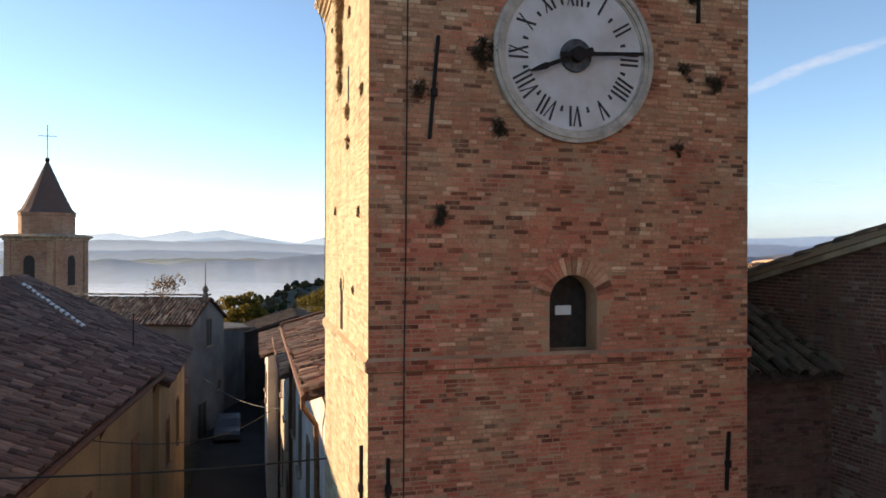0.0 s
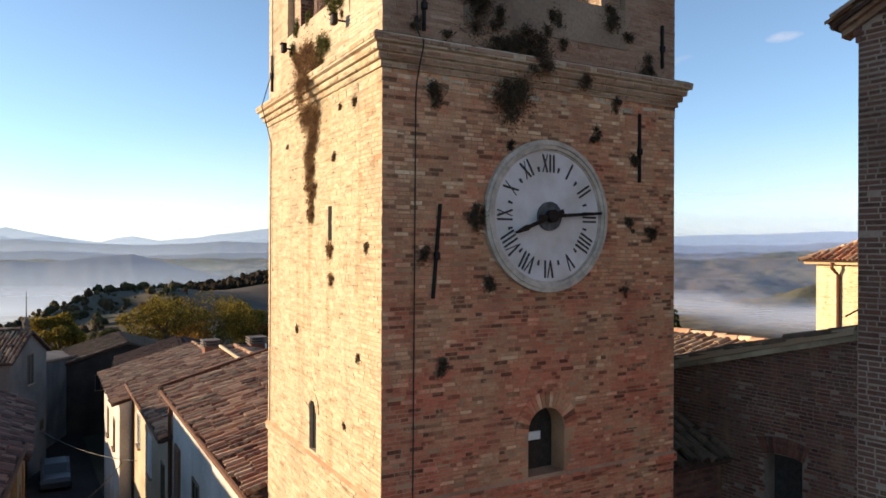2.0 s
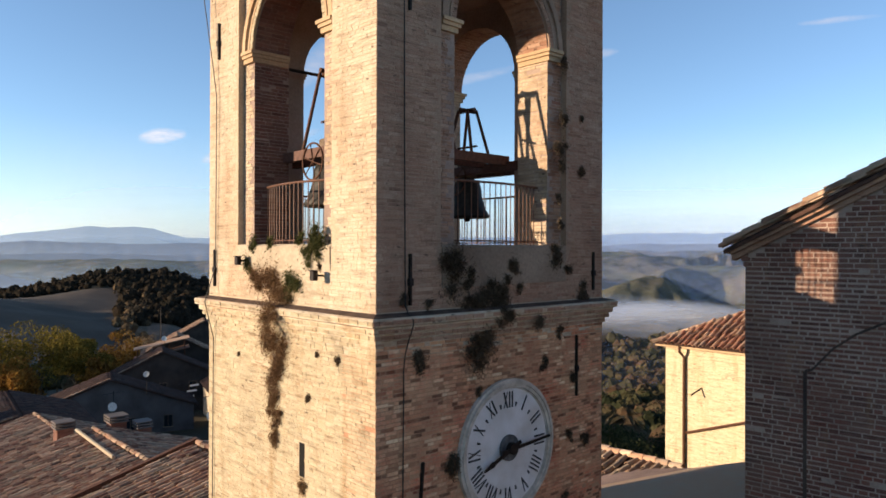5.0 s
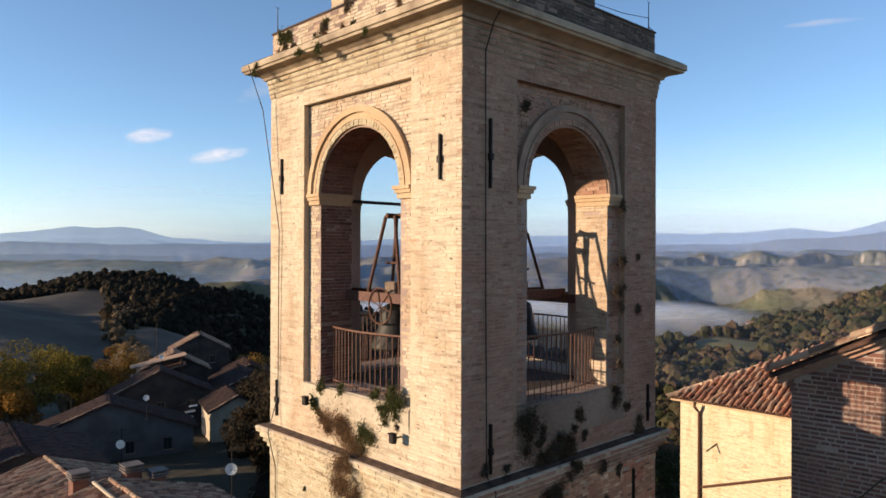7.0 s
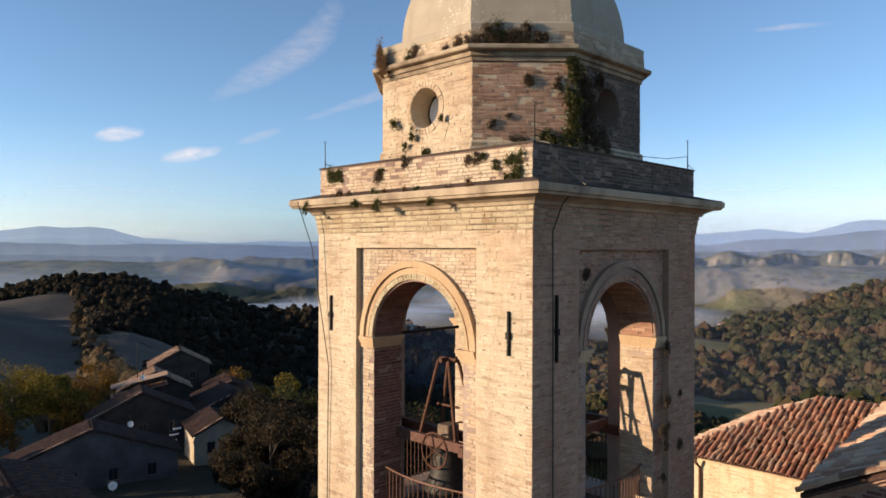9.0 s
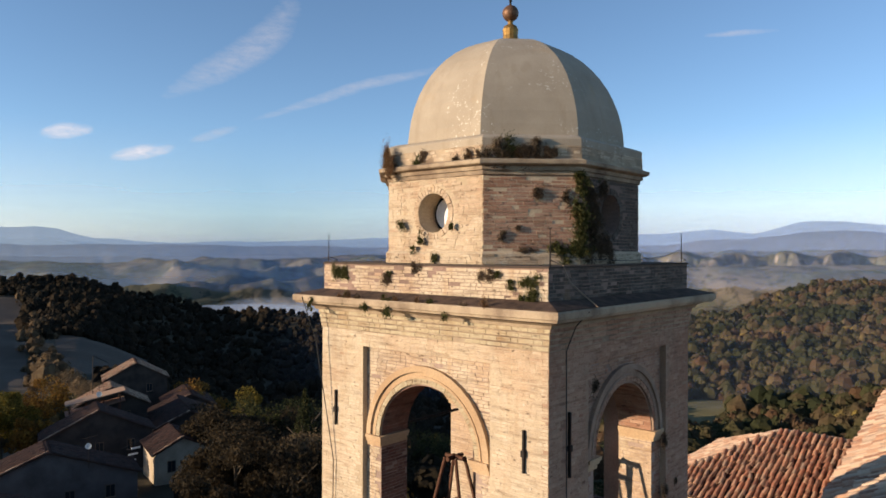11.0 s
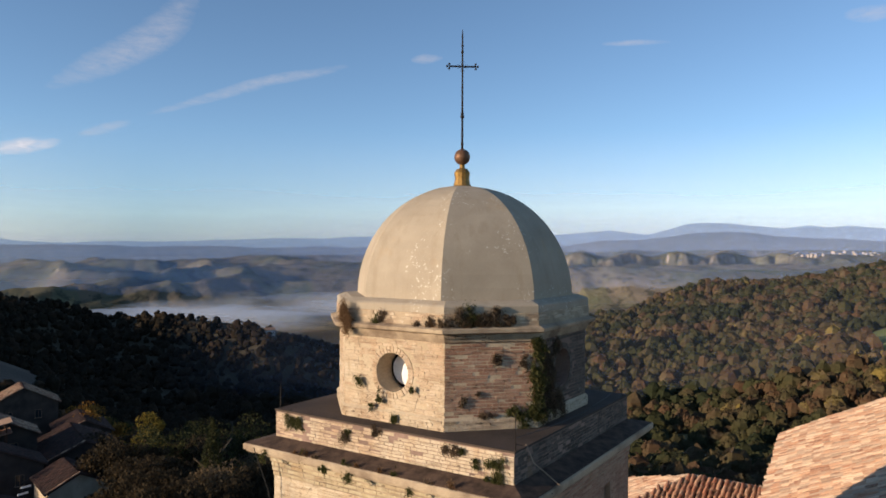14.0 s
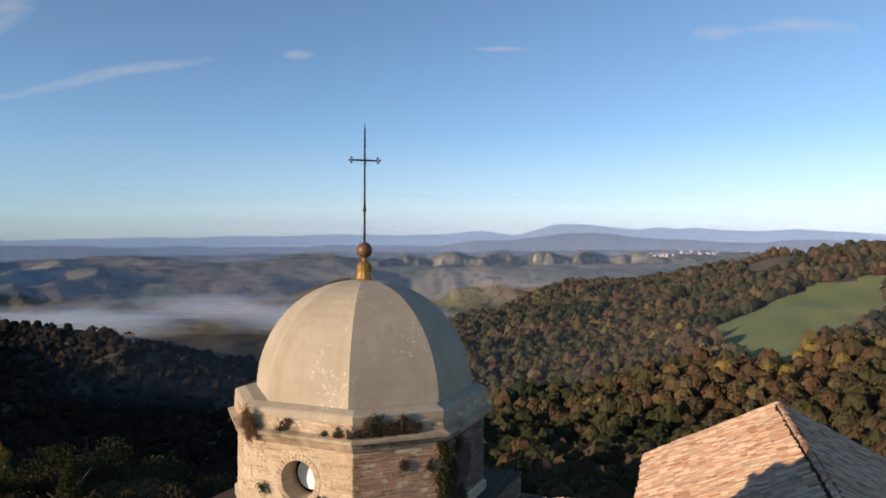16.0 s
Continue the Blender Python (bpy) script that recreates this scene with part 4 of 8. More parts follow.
        jamb = lambda u, d, z, P=P, uj=uj, s=s: P(uj + s * d, u, z)
        # Left arch: dull church brick carries the reveal's shade in its colour.
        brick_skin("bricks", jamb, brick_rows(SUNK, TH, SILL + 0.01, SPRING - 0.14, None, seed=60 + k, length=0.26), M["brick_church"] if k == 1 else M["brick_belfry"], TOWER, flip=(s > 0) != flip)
    # Bricks of the vault under the arch.
    verts, faces = [], []
    jit = random.Random(70 + k)
    for i in range(50):
        t0, t1 = math.pi * (i + 0.05) / 50, math.pi * (i + 0.95) / 50
        d = SUNK + (0.0 if i % 2 else -0.13)
        while d < TH:
            d0, d1 = max(d, SUNK), min(d + 0.27, TH)
            d += 0.275
            if d1 - d0 < 0.04:
                continue
            r = HW - 0.008 - jit.uniform(0, 0.006)
            o = len(verts)
            for rr in (HW + 0.004, r):
                for t, dd in ((t0, d0 + 0.003), (t1, d0 + 0.003), (t1, d1 - 0.003), (t0, d1 - 0.003)):
                    verts.append(P(c + rr * math.cos(t), dd, SPRING + rr * math.sin(t)))
            for f in BLOCK:
                faces.append(tuple(o + q for q in f))
    # The vault's shade is put into the darker brick colour.
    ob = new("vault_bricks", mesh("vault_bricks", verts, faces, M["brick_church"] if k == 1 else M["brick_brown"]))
    ob.parent = TOWER
    ob["kind"] = "stuff"
    # Rendered apron under the opening.
    bm = bmesh.new()
    ua, ub = c - PANEL_HW + 0.02, c + PANEL_HW - 0.02
    hexa(bm, [P(ua, -0.016, 14.95 if k in (0, 3) else 15.30), P(ub, -0.016, 14.98 if k in (0, 3) else 15.34), P(ub, 0.02, 14.95), P(ua, 0.02, 14.95), P(ua, -0.02, SILL - 0.02), P(ub, -0.02, SILL + 0.01), P(ub, 0.03, SILL + 0.02), P(ua, 0.03, SILL + 0.02)])
    part("apron", bm, M["render_sill"] if k in (0, 3) else M["plaster_cream"], TOWER, "patched cement apron under the opening")
    # Railing of thin bars, bowed outwards.
    pts = []
    for i in range(13):
        u = c - HW + 2 * HW * i / 12
        pts.append(P(u, 0.33 - 0.16 * math.sin(math.pi * i / 12), SILL + 0.98))
    railing = part("railing", tube(pts, 0.018, 8), M["rail"], TOWER, "brown iron railing across the arch")
    part("bottom_rail", tube([Vector(q) - Vector((0, 0, 0.9)) for q in pts], 0.012, 6), M["rail"], railing)
    for i in range(1, 18):
        u = c - HW + 2 * HW * i / 18
        d = 0.33 - 0.16 * math.sin(math.pi * i / 18)
        bar = bmesh.new()
        rod(bar, P(u, d, SILL + 0.0), P(u, d, SILL + 0.98), 0.009, sides=6)
        part("bar", bar, M["rail"], railing)
part("belfry_floor", boxes((0.13, 0.13, 15.2, W - 0.13, W - 0.13, 15.5)), M["flat_roof"], TOWER)
# Ceiling darkened in its colour for the same unlit room.
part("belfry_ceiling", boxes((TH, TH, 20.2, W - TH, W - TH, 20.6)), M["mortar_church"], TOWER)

# Main cornice: corbelled courses under a projecting stone slab.
cornice(tower_plan, [(0.0, Z2), (0.012, Z2 + 0.002), (0.012, 20.70), (0.024, 20.71), (0.024, 20.79), (0.036, 20.80), (0.036, 20.88), (0.055, 20.89), (0.055, 20.955), (0.10, 20.965), (0.115, 21.01), (0.17, 21.04), (0.25, 21.075), (0.355, 21.085), (0.365, 21.12), (0.395, 21.13), (0.40, 21.215), (0.39, 21.235), (0.0, 21.33)], M["stone_trim"], "projecting cornice slab over corbelled brick")
for k, (z, o) in enumerate(((20.635, 0.014), (20.722, 0.026), (20.808, 0.038), (20.898, 0.057))):
    rr = brick_rows(-o, W + o, z, z + 0.066, None, course=0.066, length=0.27, seed=80 + k, holes=0.01)
    brick_skin("bricks", lambda u, d, z, o=o: (u, d - o, z), rr, M["brick_brown"], TOWER)
    brick_skin("bricks", lambda u, d, z, o=o: (d - o, u, z), rr, M["brick_buff"], TOWER, flip=True)

part("ledge_cover", ring_prism(tower_plan, [(0.37, 21.240), (0.375, 21.252), (0.2, 21.292), (0.0, 21.345), (-0.02, 21.345)]), M["ledge"], TOWER, "dark soil and old tiles on the cornice ledge")

# Plinth of the drum.
part("plinth", boxes((0.02, 0.02, 21.28, W - 0.02, W - 0.02, 21.83)), M["mortar_wing"], TOWER)
for k, P in enumerate((P_front, P_left, P_right, P_back)):
    slot = (lambda u, z, h: 4.15 < u < 4.25) if k == 1 else None
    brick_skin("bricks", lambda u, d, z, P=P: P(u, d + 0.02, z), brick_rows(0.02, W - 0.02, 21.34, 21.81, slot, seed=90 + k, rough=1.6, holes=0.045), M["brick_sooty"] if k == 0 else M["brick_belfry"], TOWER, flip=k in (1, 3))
part("plinth_roof", boxes((-0.0, -0.0, 21.815, W, W, 21.845)), M["flat_roof"], TOWER, "dark flat roof round the drum")

# Octagonal drum with four round windows.
CX, CY = 2.50, 2.48                      # the dome's axis
DX, DY, DA, DH = 2.56, 2.56, 2.17, 1.07   # the drum


def P_oct(i):
    t = i * math.pi / 4
    n = Vector((math.cos(t), math.sin(t), 0))
    s = Vector((-math.sin(t), math.cos(t), 0))
    a = DA if i % 2 == 0 else (DA + DH) / math.sqrt(2)
    return lambda u, d, z: tuple(Vector((DX, DY, 0)) + n * (a - d) + s * u + Vector((0, 0, z)))


def side_half(i, out=0.0):
    """Half the width of a side of the drum, moved outwards."""
    return (DH if i % 2 == 0 else (DA - DH) / math.sqrt(2)) + out * math.tan(math.pi / 8)


OC_R, OC_Z = 0.335, 22.70
for i in range(8):
    P = P_oct(i)
    HALF = side_half(i)
    bm = bmesh.new()
    h_in = side_half(i, -0.62)
    if i % 2 == 0:
        seg = 28
        for d, hh in ((0.0, HALF), (0.62, h_in)):
            ring = [bm.verts.new(P(OC_R * math.cos(2 * math.pi * k / seg), d, OC_Z + OC_R * math.sin(2 * math.pi * k / seg))) for k in range(seg)]
            frame_pts = []
            for k in range(seg):
                a = 2 * math.pi * k / seg
                ca, sa = math.cos(a), math.sin(a)
                m = min(hh / abs(ca) if abs(ca) > 1e-6 else 9, (23.35 - OC_Z if sa > 0 else OC_Z - 21.83) / abs(sa) if abs(sa) > 1e-6 else 9)
                frame_pts.append(bm.verts.new(P(m * ca, d, OC_Z + m * sa)))
            for k in range(seg):
                j = (k + 1) % seg
                bm.faces.new((ring[k], ring[j], frame_pts[j], frame_pts[k]))
            for su in (-1, 1):
                for zz in (21.83, 23.35):
                    corner = Vector(P(su * hh, d, zz))
                    near2 = sorted(frame_pts, key=lambda v: (v.co - corner).length)[:2]
                    bm.faces.new((near2[0], near2[1], bm.verts.new(corner)))
        for k in range(seg):
            j = (k + 1) % seg
            bm.faces.new([bm.verts.new(P(OC_R * math.cos(2 * math.pi * q / seg), d, OC_Z + OC_R * math.sin(2 * math.pi * q / seg))) for q, d in ((k, 0), (j, 0), (j, 0.62), (k, 0.62))])
    else:
        hexa(bm, [P(-HALF, 0, 21.83), P(HALF, 0, 21.83), P(h_in, 0.62, 21.83), P(-h_in, 0.62, 21.83), P(-HALF, 0, 23.35), P(HALF, 0, 23.35), P(h_in, 0.62, 23.35), P(-h_in, 0.62, 23.35)])
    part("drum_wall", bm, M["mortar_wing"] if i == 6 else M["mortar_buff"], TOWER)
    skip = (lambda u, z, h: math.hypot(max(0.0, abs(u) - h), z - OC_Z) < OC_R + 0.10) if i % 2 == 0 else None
    # South-west face browner: redder bricks, and its shade put into the colour.
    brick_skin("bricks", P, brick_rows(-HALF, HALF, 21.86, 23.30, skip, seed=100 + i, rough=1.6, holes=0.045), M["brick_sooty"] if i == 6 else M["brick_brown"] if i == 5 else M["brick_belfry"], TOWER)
    brick_skin("bricks", lambda u, d, z, P=P: P(u, d - 0.05, z), brick_rows(-HALF - 0.02, HALF + 0.02, 21.85, 22.02, None, seed=110 + i), M["brick_belfry"], TOWER)
    if i % 2 == 0:
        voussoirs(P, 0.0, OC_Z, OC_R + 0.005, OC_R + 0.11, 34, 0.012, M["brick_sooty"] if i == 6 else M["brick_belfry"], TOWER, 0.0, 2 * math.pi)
part("drum_foot", ring_prism(octagon_plan(DX, DY, DA, DH), [(0.0, 21.84), (0.045, 21.845), (0.045, 22.02), (0.0, 22.06)]), M["mortar_buff"], TOWER)
part("drum_cornice", ring_prism(octagon_plan(DX, DY, DA, DH), [(0.0, 23.28), (0.03, 23.29), (0.035, 23.355), (0.07, 23.36), (0.075, 23.42), (0.16, 23.44), (0.18, 23.455), (0.185, 23.51), (0.07, 23.55), (0.06, 23.76), (0.0, 23.77)]), M["stone_trim"], TOWER, "weathered drum cornice with weeds")
for i in range(8):
    P = P_oct(i)
    hh = side_half(i, 0.06)
    brick_skin("bricks", lambda u, d, z, P=P: P(u, d - 0.062, z), brick_rows(-hh, hh, 23.56, 23.76, None, seed=120 + i, holes=0.08, rough=1.5), M["brick_belfry"], TOWER)
part("drum_ceiling", ring_prism(octagon_plan(DX, DY, DA - 0.2, DH - 0.1), [(0.0, 23.5), (0.0, 23.7)]), M["mortar"], TOWER)
part("dome_base", ring_prism(octagon_plan(DX, DY, DA, DH), [(0.0, 23.755), (0.055, 23.76), (0.06, 23.87), (0.03, 23.90), (-0.12, 23.955), (-0.2, 23.955)]), M["cement"], TOWER)
dome_rows = []
for k in range(15):
    a = math.pi / 2 * k / 14
    dome_rows.append((-2.0 + 1.96 * math.cos(a) ** 0.93 if k < 14 else -1.98, 23.94 + 2.10 * math.sin(a) ** 1.04))
dome_rows = [(max(o, -2.0 + 0.16), z) for o, z in dome_rows[:-1]]
part("dome", ring_prism(octagon_plan(CX, CY, 2.0), dome_rows), M["cement"], TOWER, "eight-sided cement-covered dome")
# Finial: neck, ball, rod and cross.
part("finial_neck", lathe([(0.24, 25.98), (0.17, 26.05), (0.14, 26.18), (0.155, 26.30), (0.12, 26.36), (0.05, 26.40), (0.05, 26.46)], (CX, CY, 0), 12), M["gilt"], TOWER)
part("ball", lathe([(0.03, -0.16)] + [(0.158 * math.cos(a), 0.158 * math.sin(a)) for a in np.linspace(-1.35, 1.35, 9).tolist()] + [(0.03, 0.165)], (CX, CY, 26.61), 16), M["copper"], TOWER, "brown copper ball", smooth=True)
cross = bmesh.new()
rod(cross, (CX, CY, 26.75), (CX, CY, 29.0), 0.022, 0.016)
rod(cross, (CX, CY, 29.0), (CX, CY, 29.12), 0.014, 0.002)
for z, r in ((26.86, 0.035), (27.02, 0.03), (27.40, 0.045), (27.46, 0.035), (28.66, 0.03), (28.78, 0.028)):
    bmesh.ops.create_icosphere(cross, subdivisions=1, radius=r, matrix=Matrix.Translation((CX, CY, z)))
arm = Vector((0.62, -0.78, 0))
cc = Vector((CX, CY, 28.38))
rod(cross, cc - arm * 0.27, cc + arm * 0.27, 0.018)
for s in (-1, 1):
    for q in ((0.30, 0.0), (0.26, 0.045), (0.26, -0.045)):
        bmesh.ops.create_icosphere(cross, subdivisions=1, radius=0.026, matrix=Matrix.Translation(cc + arm * s * q[0] + Vector((0, 0, q[1]))))
for a in range(8):
    t = math.pi / 8 + a * math.pi / 4
    rod(cross, cc, cc + (arm * math.cos(t) + Vector((0, 0, 1)) * math.sin(t)) * 0.11, 0.006, 0.002, 5)
rod(cross, (CX, CY, 26.80), (CX + 0.03, CY + 0.02, 27.4), 0.006, sides=5)
part("cross", cross, M["iron"], TOWER, "wrought iron cross")

# ---- the clock ----
CLOCK = thing("wall_clock", "round white clock dial with black Roman numerals", "clock")
CU, CZ, CR = 2.515, 12.465, 1.055


def disc(r0, r1, y0, y1, seg=64):
    """A ring (or a full disc where r0 is 0) facing the front."""
    bm = bmesh.new()
    def ring(r, y):
        return [bm.verts.new((CU + r * math.cos(2 * math.pi * k / seg), y, CZ + r * math.sin(2 * math.pi * k / seg))) for k in range(seg)]
    a, b = ring(r1, y1), ring(r1, y0)
    for k in range(seg):
        j = (k + 1) % seg
        bm.faces.new((a[k], a[j], b[j], b[k]))
    if r0:
        c, d = ring(r0, y0), ring(r0, y1)
        for p, q in ((b, c), (c, d), (d, a)):
            for k in range(seg):
                j = (k + 1) % seg
                bm.faces.new((p[k], p[j], q[j], q[k]))
    else:
        bm.faces.new(b)
        bm.faces.new(a[::-1])
    return bm


part("dial", disc(0, 0.97, -0.03, 0.02), M["dial"], CLOCK, "stained white dial")
part("rim", disc(0.93, CR, -0.065, 0.02), M["dial_rim"], CLOCK, "worn pale stone rim")
part("rim_lip", disc(0.905, 0.925, -0.046, -0.02), M["dial_rim"], CLOCK)
part("rim_lip", disc(0.985, 1.005, -0.085, -0.05), M["dial_rim"], CLOCK)


def bar_on_dial(bm, p, q, w0, w1, y0, y1):
    p, q = Vector((p[0], 0, p[1])), Vector((q[0], 0, q[1]))
    d = (q - p).normalized()
    s = Vector((d.z, 0, -d.x))
    pts = [p - s * w0, p + s * w0, q + s * w1, q - s * w1]
    hexa(bm, [(CU + v.x, y1, CZ + v.z) for v in pts] + [(CU + v.x, y0, CZ + v.z) for v in pts])


NUMERALS = ("XII", "I", "II", "III", "IIII", "V", "VI", "VII", "VIII", "IX", "X", "XI")
for k, text in enumerate(NUMERALS):
    bm = bmesh.new()
    a = radians(90 - 30 * k)
    out_v, side = Vector((math.cos(a), math.sin(a))), Vector((math.sin(a), -math.cos(a)))
    widths = {"I": 0.062, "V": 0.115, "X": 0.115}
    total = sum(widths[ch] for ch in text)
    u = -total / 2
    for ch in text:
        w = widths[ch]
        m = u + w / 2
        u += w
        def at(s, r):
            return out_v * r + side * s
        r0, r1 = 0.61, 0.855
        if ch == "I":
            bar_on_dial(bm, at(m, r0), at(m, r1), 0.014, 0.014, -0.038, -0.028)
        elif ch == "V":
            bar_on_dial(bm, at(m, r0), at(m - 0.045, r1), 0.010, 0.015, -0.038, -0.028)
            bar_on_dial(bm, at(m, r0), at(m + 0.045, r1), 0.006, 0.008, -0.0385, -0.028)
        else:
            bar_on_dial(bm, at(m + 0.04, r0), at(m - 0.04, r1), 0.014, 0.014, -0.038, -0.028)
            bar_on_dial(bm, at(m - 0.04, r0), at(m + 0.04, r1), 0.006, 0.006, -0.0385, -0.028)
    part("numeral", bm, M["paint_black"], CLOCK)
for k in range(12):
    a = radians(75 - 30 * k)
    dot = bmesh.new()
    d = Vector((math.cos(a), math.sin(a)))
    bar_on_dial(dot, d * 0.63, d * 0.70, 0.012, 0.020, -0.037, -0.028)
    part("hour_mark", dot, M["paint_black"], CLOCK)
hand = bmesh.new()
bar_on_dial(hand, (-0.24, -0.02), (0.87, 0.06), 0.028, 0.020, -0.15, -0.135)
part("minute_hand", hand, M["iron"], CLOCK)
hand = bmesh.new()
bar_on_dial(hand, (0.20, 0.075), (-0.56, -0.22), 0.030, 0.024, -0.125, -0.11)
bar_on_dial(hand, (-0.42, -0.165), (-0.61, -0.238), 0.042, 0.012, -0.126, -0.109)
bar_on_dial(hand, (-0.42, -0.165), (-0.36, -0.142), 0.042, 0.018, -0.126, -0.109)
part("hour_hand", hand, M["iron"], CLOCK)
part("hub", disc(0, 0.20, -0.075, -0.02, 32), M["hub"], CLOCK, "grey iron hub plate")
part("hub_boss", disc(0, 0.09, -0.16, -0.07, 20), M["iron"], CLOCK)

# ---- the land ----
# Height of the land, by bearing (degrees clockwise from +y): at 60, 150, 350 and 600 m, and the crest's distance and height.
BEARINGS = [-180, -40, -20, -5, 3, 8, 11, 16, 21, 30, 42, 52, 62, 70, 77, 85, 93, 102, 140, 180]
H60 = [-4, -5, -6, -6, -6, -6, -6, -6, -6.5, -9, -13, -15, -16, -16, -16, -15, -13, -10, -5, -4]
H150 = [-12, -14, -16, -17, -15, -14, -14, -14, -15, -20, -29, -34, -37, -38, -38, -37, -34, -28, -16, -12]
H350 = [-30, -40, -48, -44, -32, -27, -30, -40, -44, -62, -84, -88, -82, -84, -84, -78, -70, -58, -38, -30]
H600 = [-50, -60, -72, -60, -27, -20, -27, -42, -48, -84, -96, -104, -104, -100, -92, -66, -50, -38, -56, -50]
RC = [900, 900, 850, 800, 850, 880, 900, 920, 920, 860, 690, 700, 800, 1000, 1270, 1250, 1100, 1000, 900, 900]
HC = [-50, -75, -95, -80, -44, -40, -36, -22, -18, -54, -54, -86, -90, -74, -38, -20, 17, 27, -30, -50]
HILL_NEAR, HILL_FAR = 175.5, 113.0       # crest of the unseen hill added between the village and the sun


def blend(t):
    return t * t * (3 - 2 * t)


def land_height(x, y):
    """Height of the land at arrays x, y."""
    r = np.hypot(x, y)
    b = np.degrees(np.arctan2(x, y))
    h = [np.interp(b, BEARINGS, t) for t in (H60, H150, H350, H600, RC, HC)]
    rc = h[4]
    town = np.clip(1 - np.hypot(np.clip(np.abs(x - 0.28 * y) - 14, 0, None), np.clip(-y - 30, 0, None)) / 60, 0, 1) * np.clip(1.5 - y / 110, 0, 1)
    rise = np.interp(b, [-180, -30, 10, 25, 50, 62, 80, 110, 180], [-40, -42, -40, -34, -14, 8, 22, 16, -60])
    shelf = np.interp(b, [-180, 10, 40, 58, 66, 90, 110, 180], [-120, -110, -92, -66, -48, -40, -40, -120])
    knots_r = [np.zeros_like(r), np.full_like(r, 60.0), np.full_like(r, 150.0), np.full_like(r, 350.0), np.full_like(r, 600.0), rc, rc + 450, np.full_like(r, 1750.0), np.full_like(r, 2550.0)]
    knots_z = [np.full_like(r, -3.0), h[0], h[1], h[2], h[3], h[5], np.minimum(h[5] - 70, -150.0), np.full_like(r, -150.0), shelf]
    z = np.array(knots_z[0])
    for k in range(len(knots_r) - 1):
        t = np.clip((r - knots_r[k]) / (knots_r[k + 1] - knots_r[k]), 0, 1)
        t = blend(t) if k >= 5 else t
        z = np.where(r >= knots_r[k], knots_z[k] + (knots_z[k + 1] - knots_z[k]) * t, z)
    # From the shelf up to the plateau: a slope, or a line of bluffs where the rock breaks off.
    t = np.clip((r - 2550) / 650, 0, 1)
    edge = 2740 + 70 * np.sin(b * 0.8) + 38 * np.sin(b * 2.3 + 1) + 40 * np.abs(np.sin(b * 2.9 + 0.7)) + 16 * np.sin(b * 8.3 + 2) + 9 * np.sin(b * 19.0)
    rock = np.clip((b - 59) / 3, 0, 1) * np.clip((88 - b) / 6, 0, 1)
    up = blend(t) * (1 - rock) + rock * (0.25 * t + (0.6 + 0.15 * np.sin(b * 1.7)) * np.clip((r - edge) / (34 + 14 * np.sin(b * 5.3)), 0, 1))
    z = np.where(r >= 2550, shelf + (rise - shelf) * up, z)
    z = np.where(r >= 3200, rise - 20 * np.clip((r - 3200) / 1500, 0, 1), z)
    z = z * (1 - town) + np.minimum(-2.4 - 0.018 * np.clip(y, -20, 200), z * 0 + 0) * town
    # A long unseen north-west hill, added to keep low sun off the village.
    a, s = -0.824 * x + 0.566 * y, 0.566 * x + 0.824 * y
    top = np.interp(s, [-700, -300, 60, 120, 260, 620, 700], [0, 120, HILL_NEAR, HILL_NEAR, HILL_FAR, HILL_FAR, -60])
    return np.maximum(z, np.where((s > -700) & (s < 700), top - 0.8 * np.abs(a - 1000), -999))


def wrinkle(x, y):
    """Uneven ground, from gentle swells near by to gullies far off."""
    r = np.hypot(x, y)
    n = np.sin(x * 0.021 + 1.3 * np.sin(y * 0.013)) * np.sin(y * 0.019 + 1.7 * np.sin(x * 0.011)) * 5 * np.clip((r - 120) / 300, 0, 1)
    n = n + np.sin(x * 0.06 + 2 * np.sin(y * 0.041)) * np.sin(y * 0.055 + x * 0.02) * 1.6 * np.clip((r - 100) / 200, 0, 1)
    return n


def hills(x, y):
    """Spurs and ravines of the far country: broad ridges, gullies on them, and small folds."""
    out = np.zeros_like(x)
    for i in range(len(x)):
        p = Vector((x[i] * 0.0017, y[i] * 0.0017, 0.7))
        w = noise.noise(p * 0.8 + Vector((4, 1, 0))) * 0.9
        q = Vector((p.x + w, p.y - w, 1.0))
        broad = 1 - abs(noise.noise(q)) * 2.4
        g = Vector((q.x * 2.9, q.y * 2.9, 3.0))
        gully = 1 - abs(noise.noise(g)) * 2.2 + 0.45 * (1 - abs(noise.noise(g * 2.6)) * 2)
        out[i] = 68 * broad + 17 * gully + 4 * noise.noise(g * 7)
    return out


az_steps = np.concatenate([np.arange(-180, -40, 5.0), np.arange(-40, 120, 0.32), np.arange(120, 180, 5.0)])
r_steps = np.concatenate([[0, 15, 30, 45, 60, 80, 100, 125], np.arange(150, 700, 14), np.arange(700, 1500, 25), np.arange(1500, 2600, 26), np.arange(2600, 2900, 11), np.arange(2900, 3600, 30), [3700, 3900, 4200, 4700]])
AZ, RR = np.meshgrid(np.radians(az_steps), r_steps, indexing="ij")
gx, gy = (RR * np.sin(AZ)).ravel(), (RR * np.cos(AZ)).ravel()
gz = land_height(gx, gy) + wrinkle(gx, gy)
far_part = np.hypot(gx, gy) > 1650
rr = np.hypot(gx[far_part], gy[far_part])
bear = np.degrees(np.arctan2(gx[far_part], gy[far_part]))
rolling = np.clip((rr - 1700) / 450, 0, 1) * np.clip((3250 - rr) / 450, 0.3, 1) * np.clip((bear + 10) / 40, 0.35, 1)
rolling *= 1 - 0.75 * np.clip((rr - 2200) / 300, 0, 1) * np.clip((bear - 58) / 3, 0, 1)
gz[far_part] += (hills(gx[far_part], gy[far_part]) - 34) * rolling
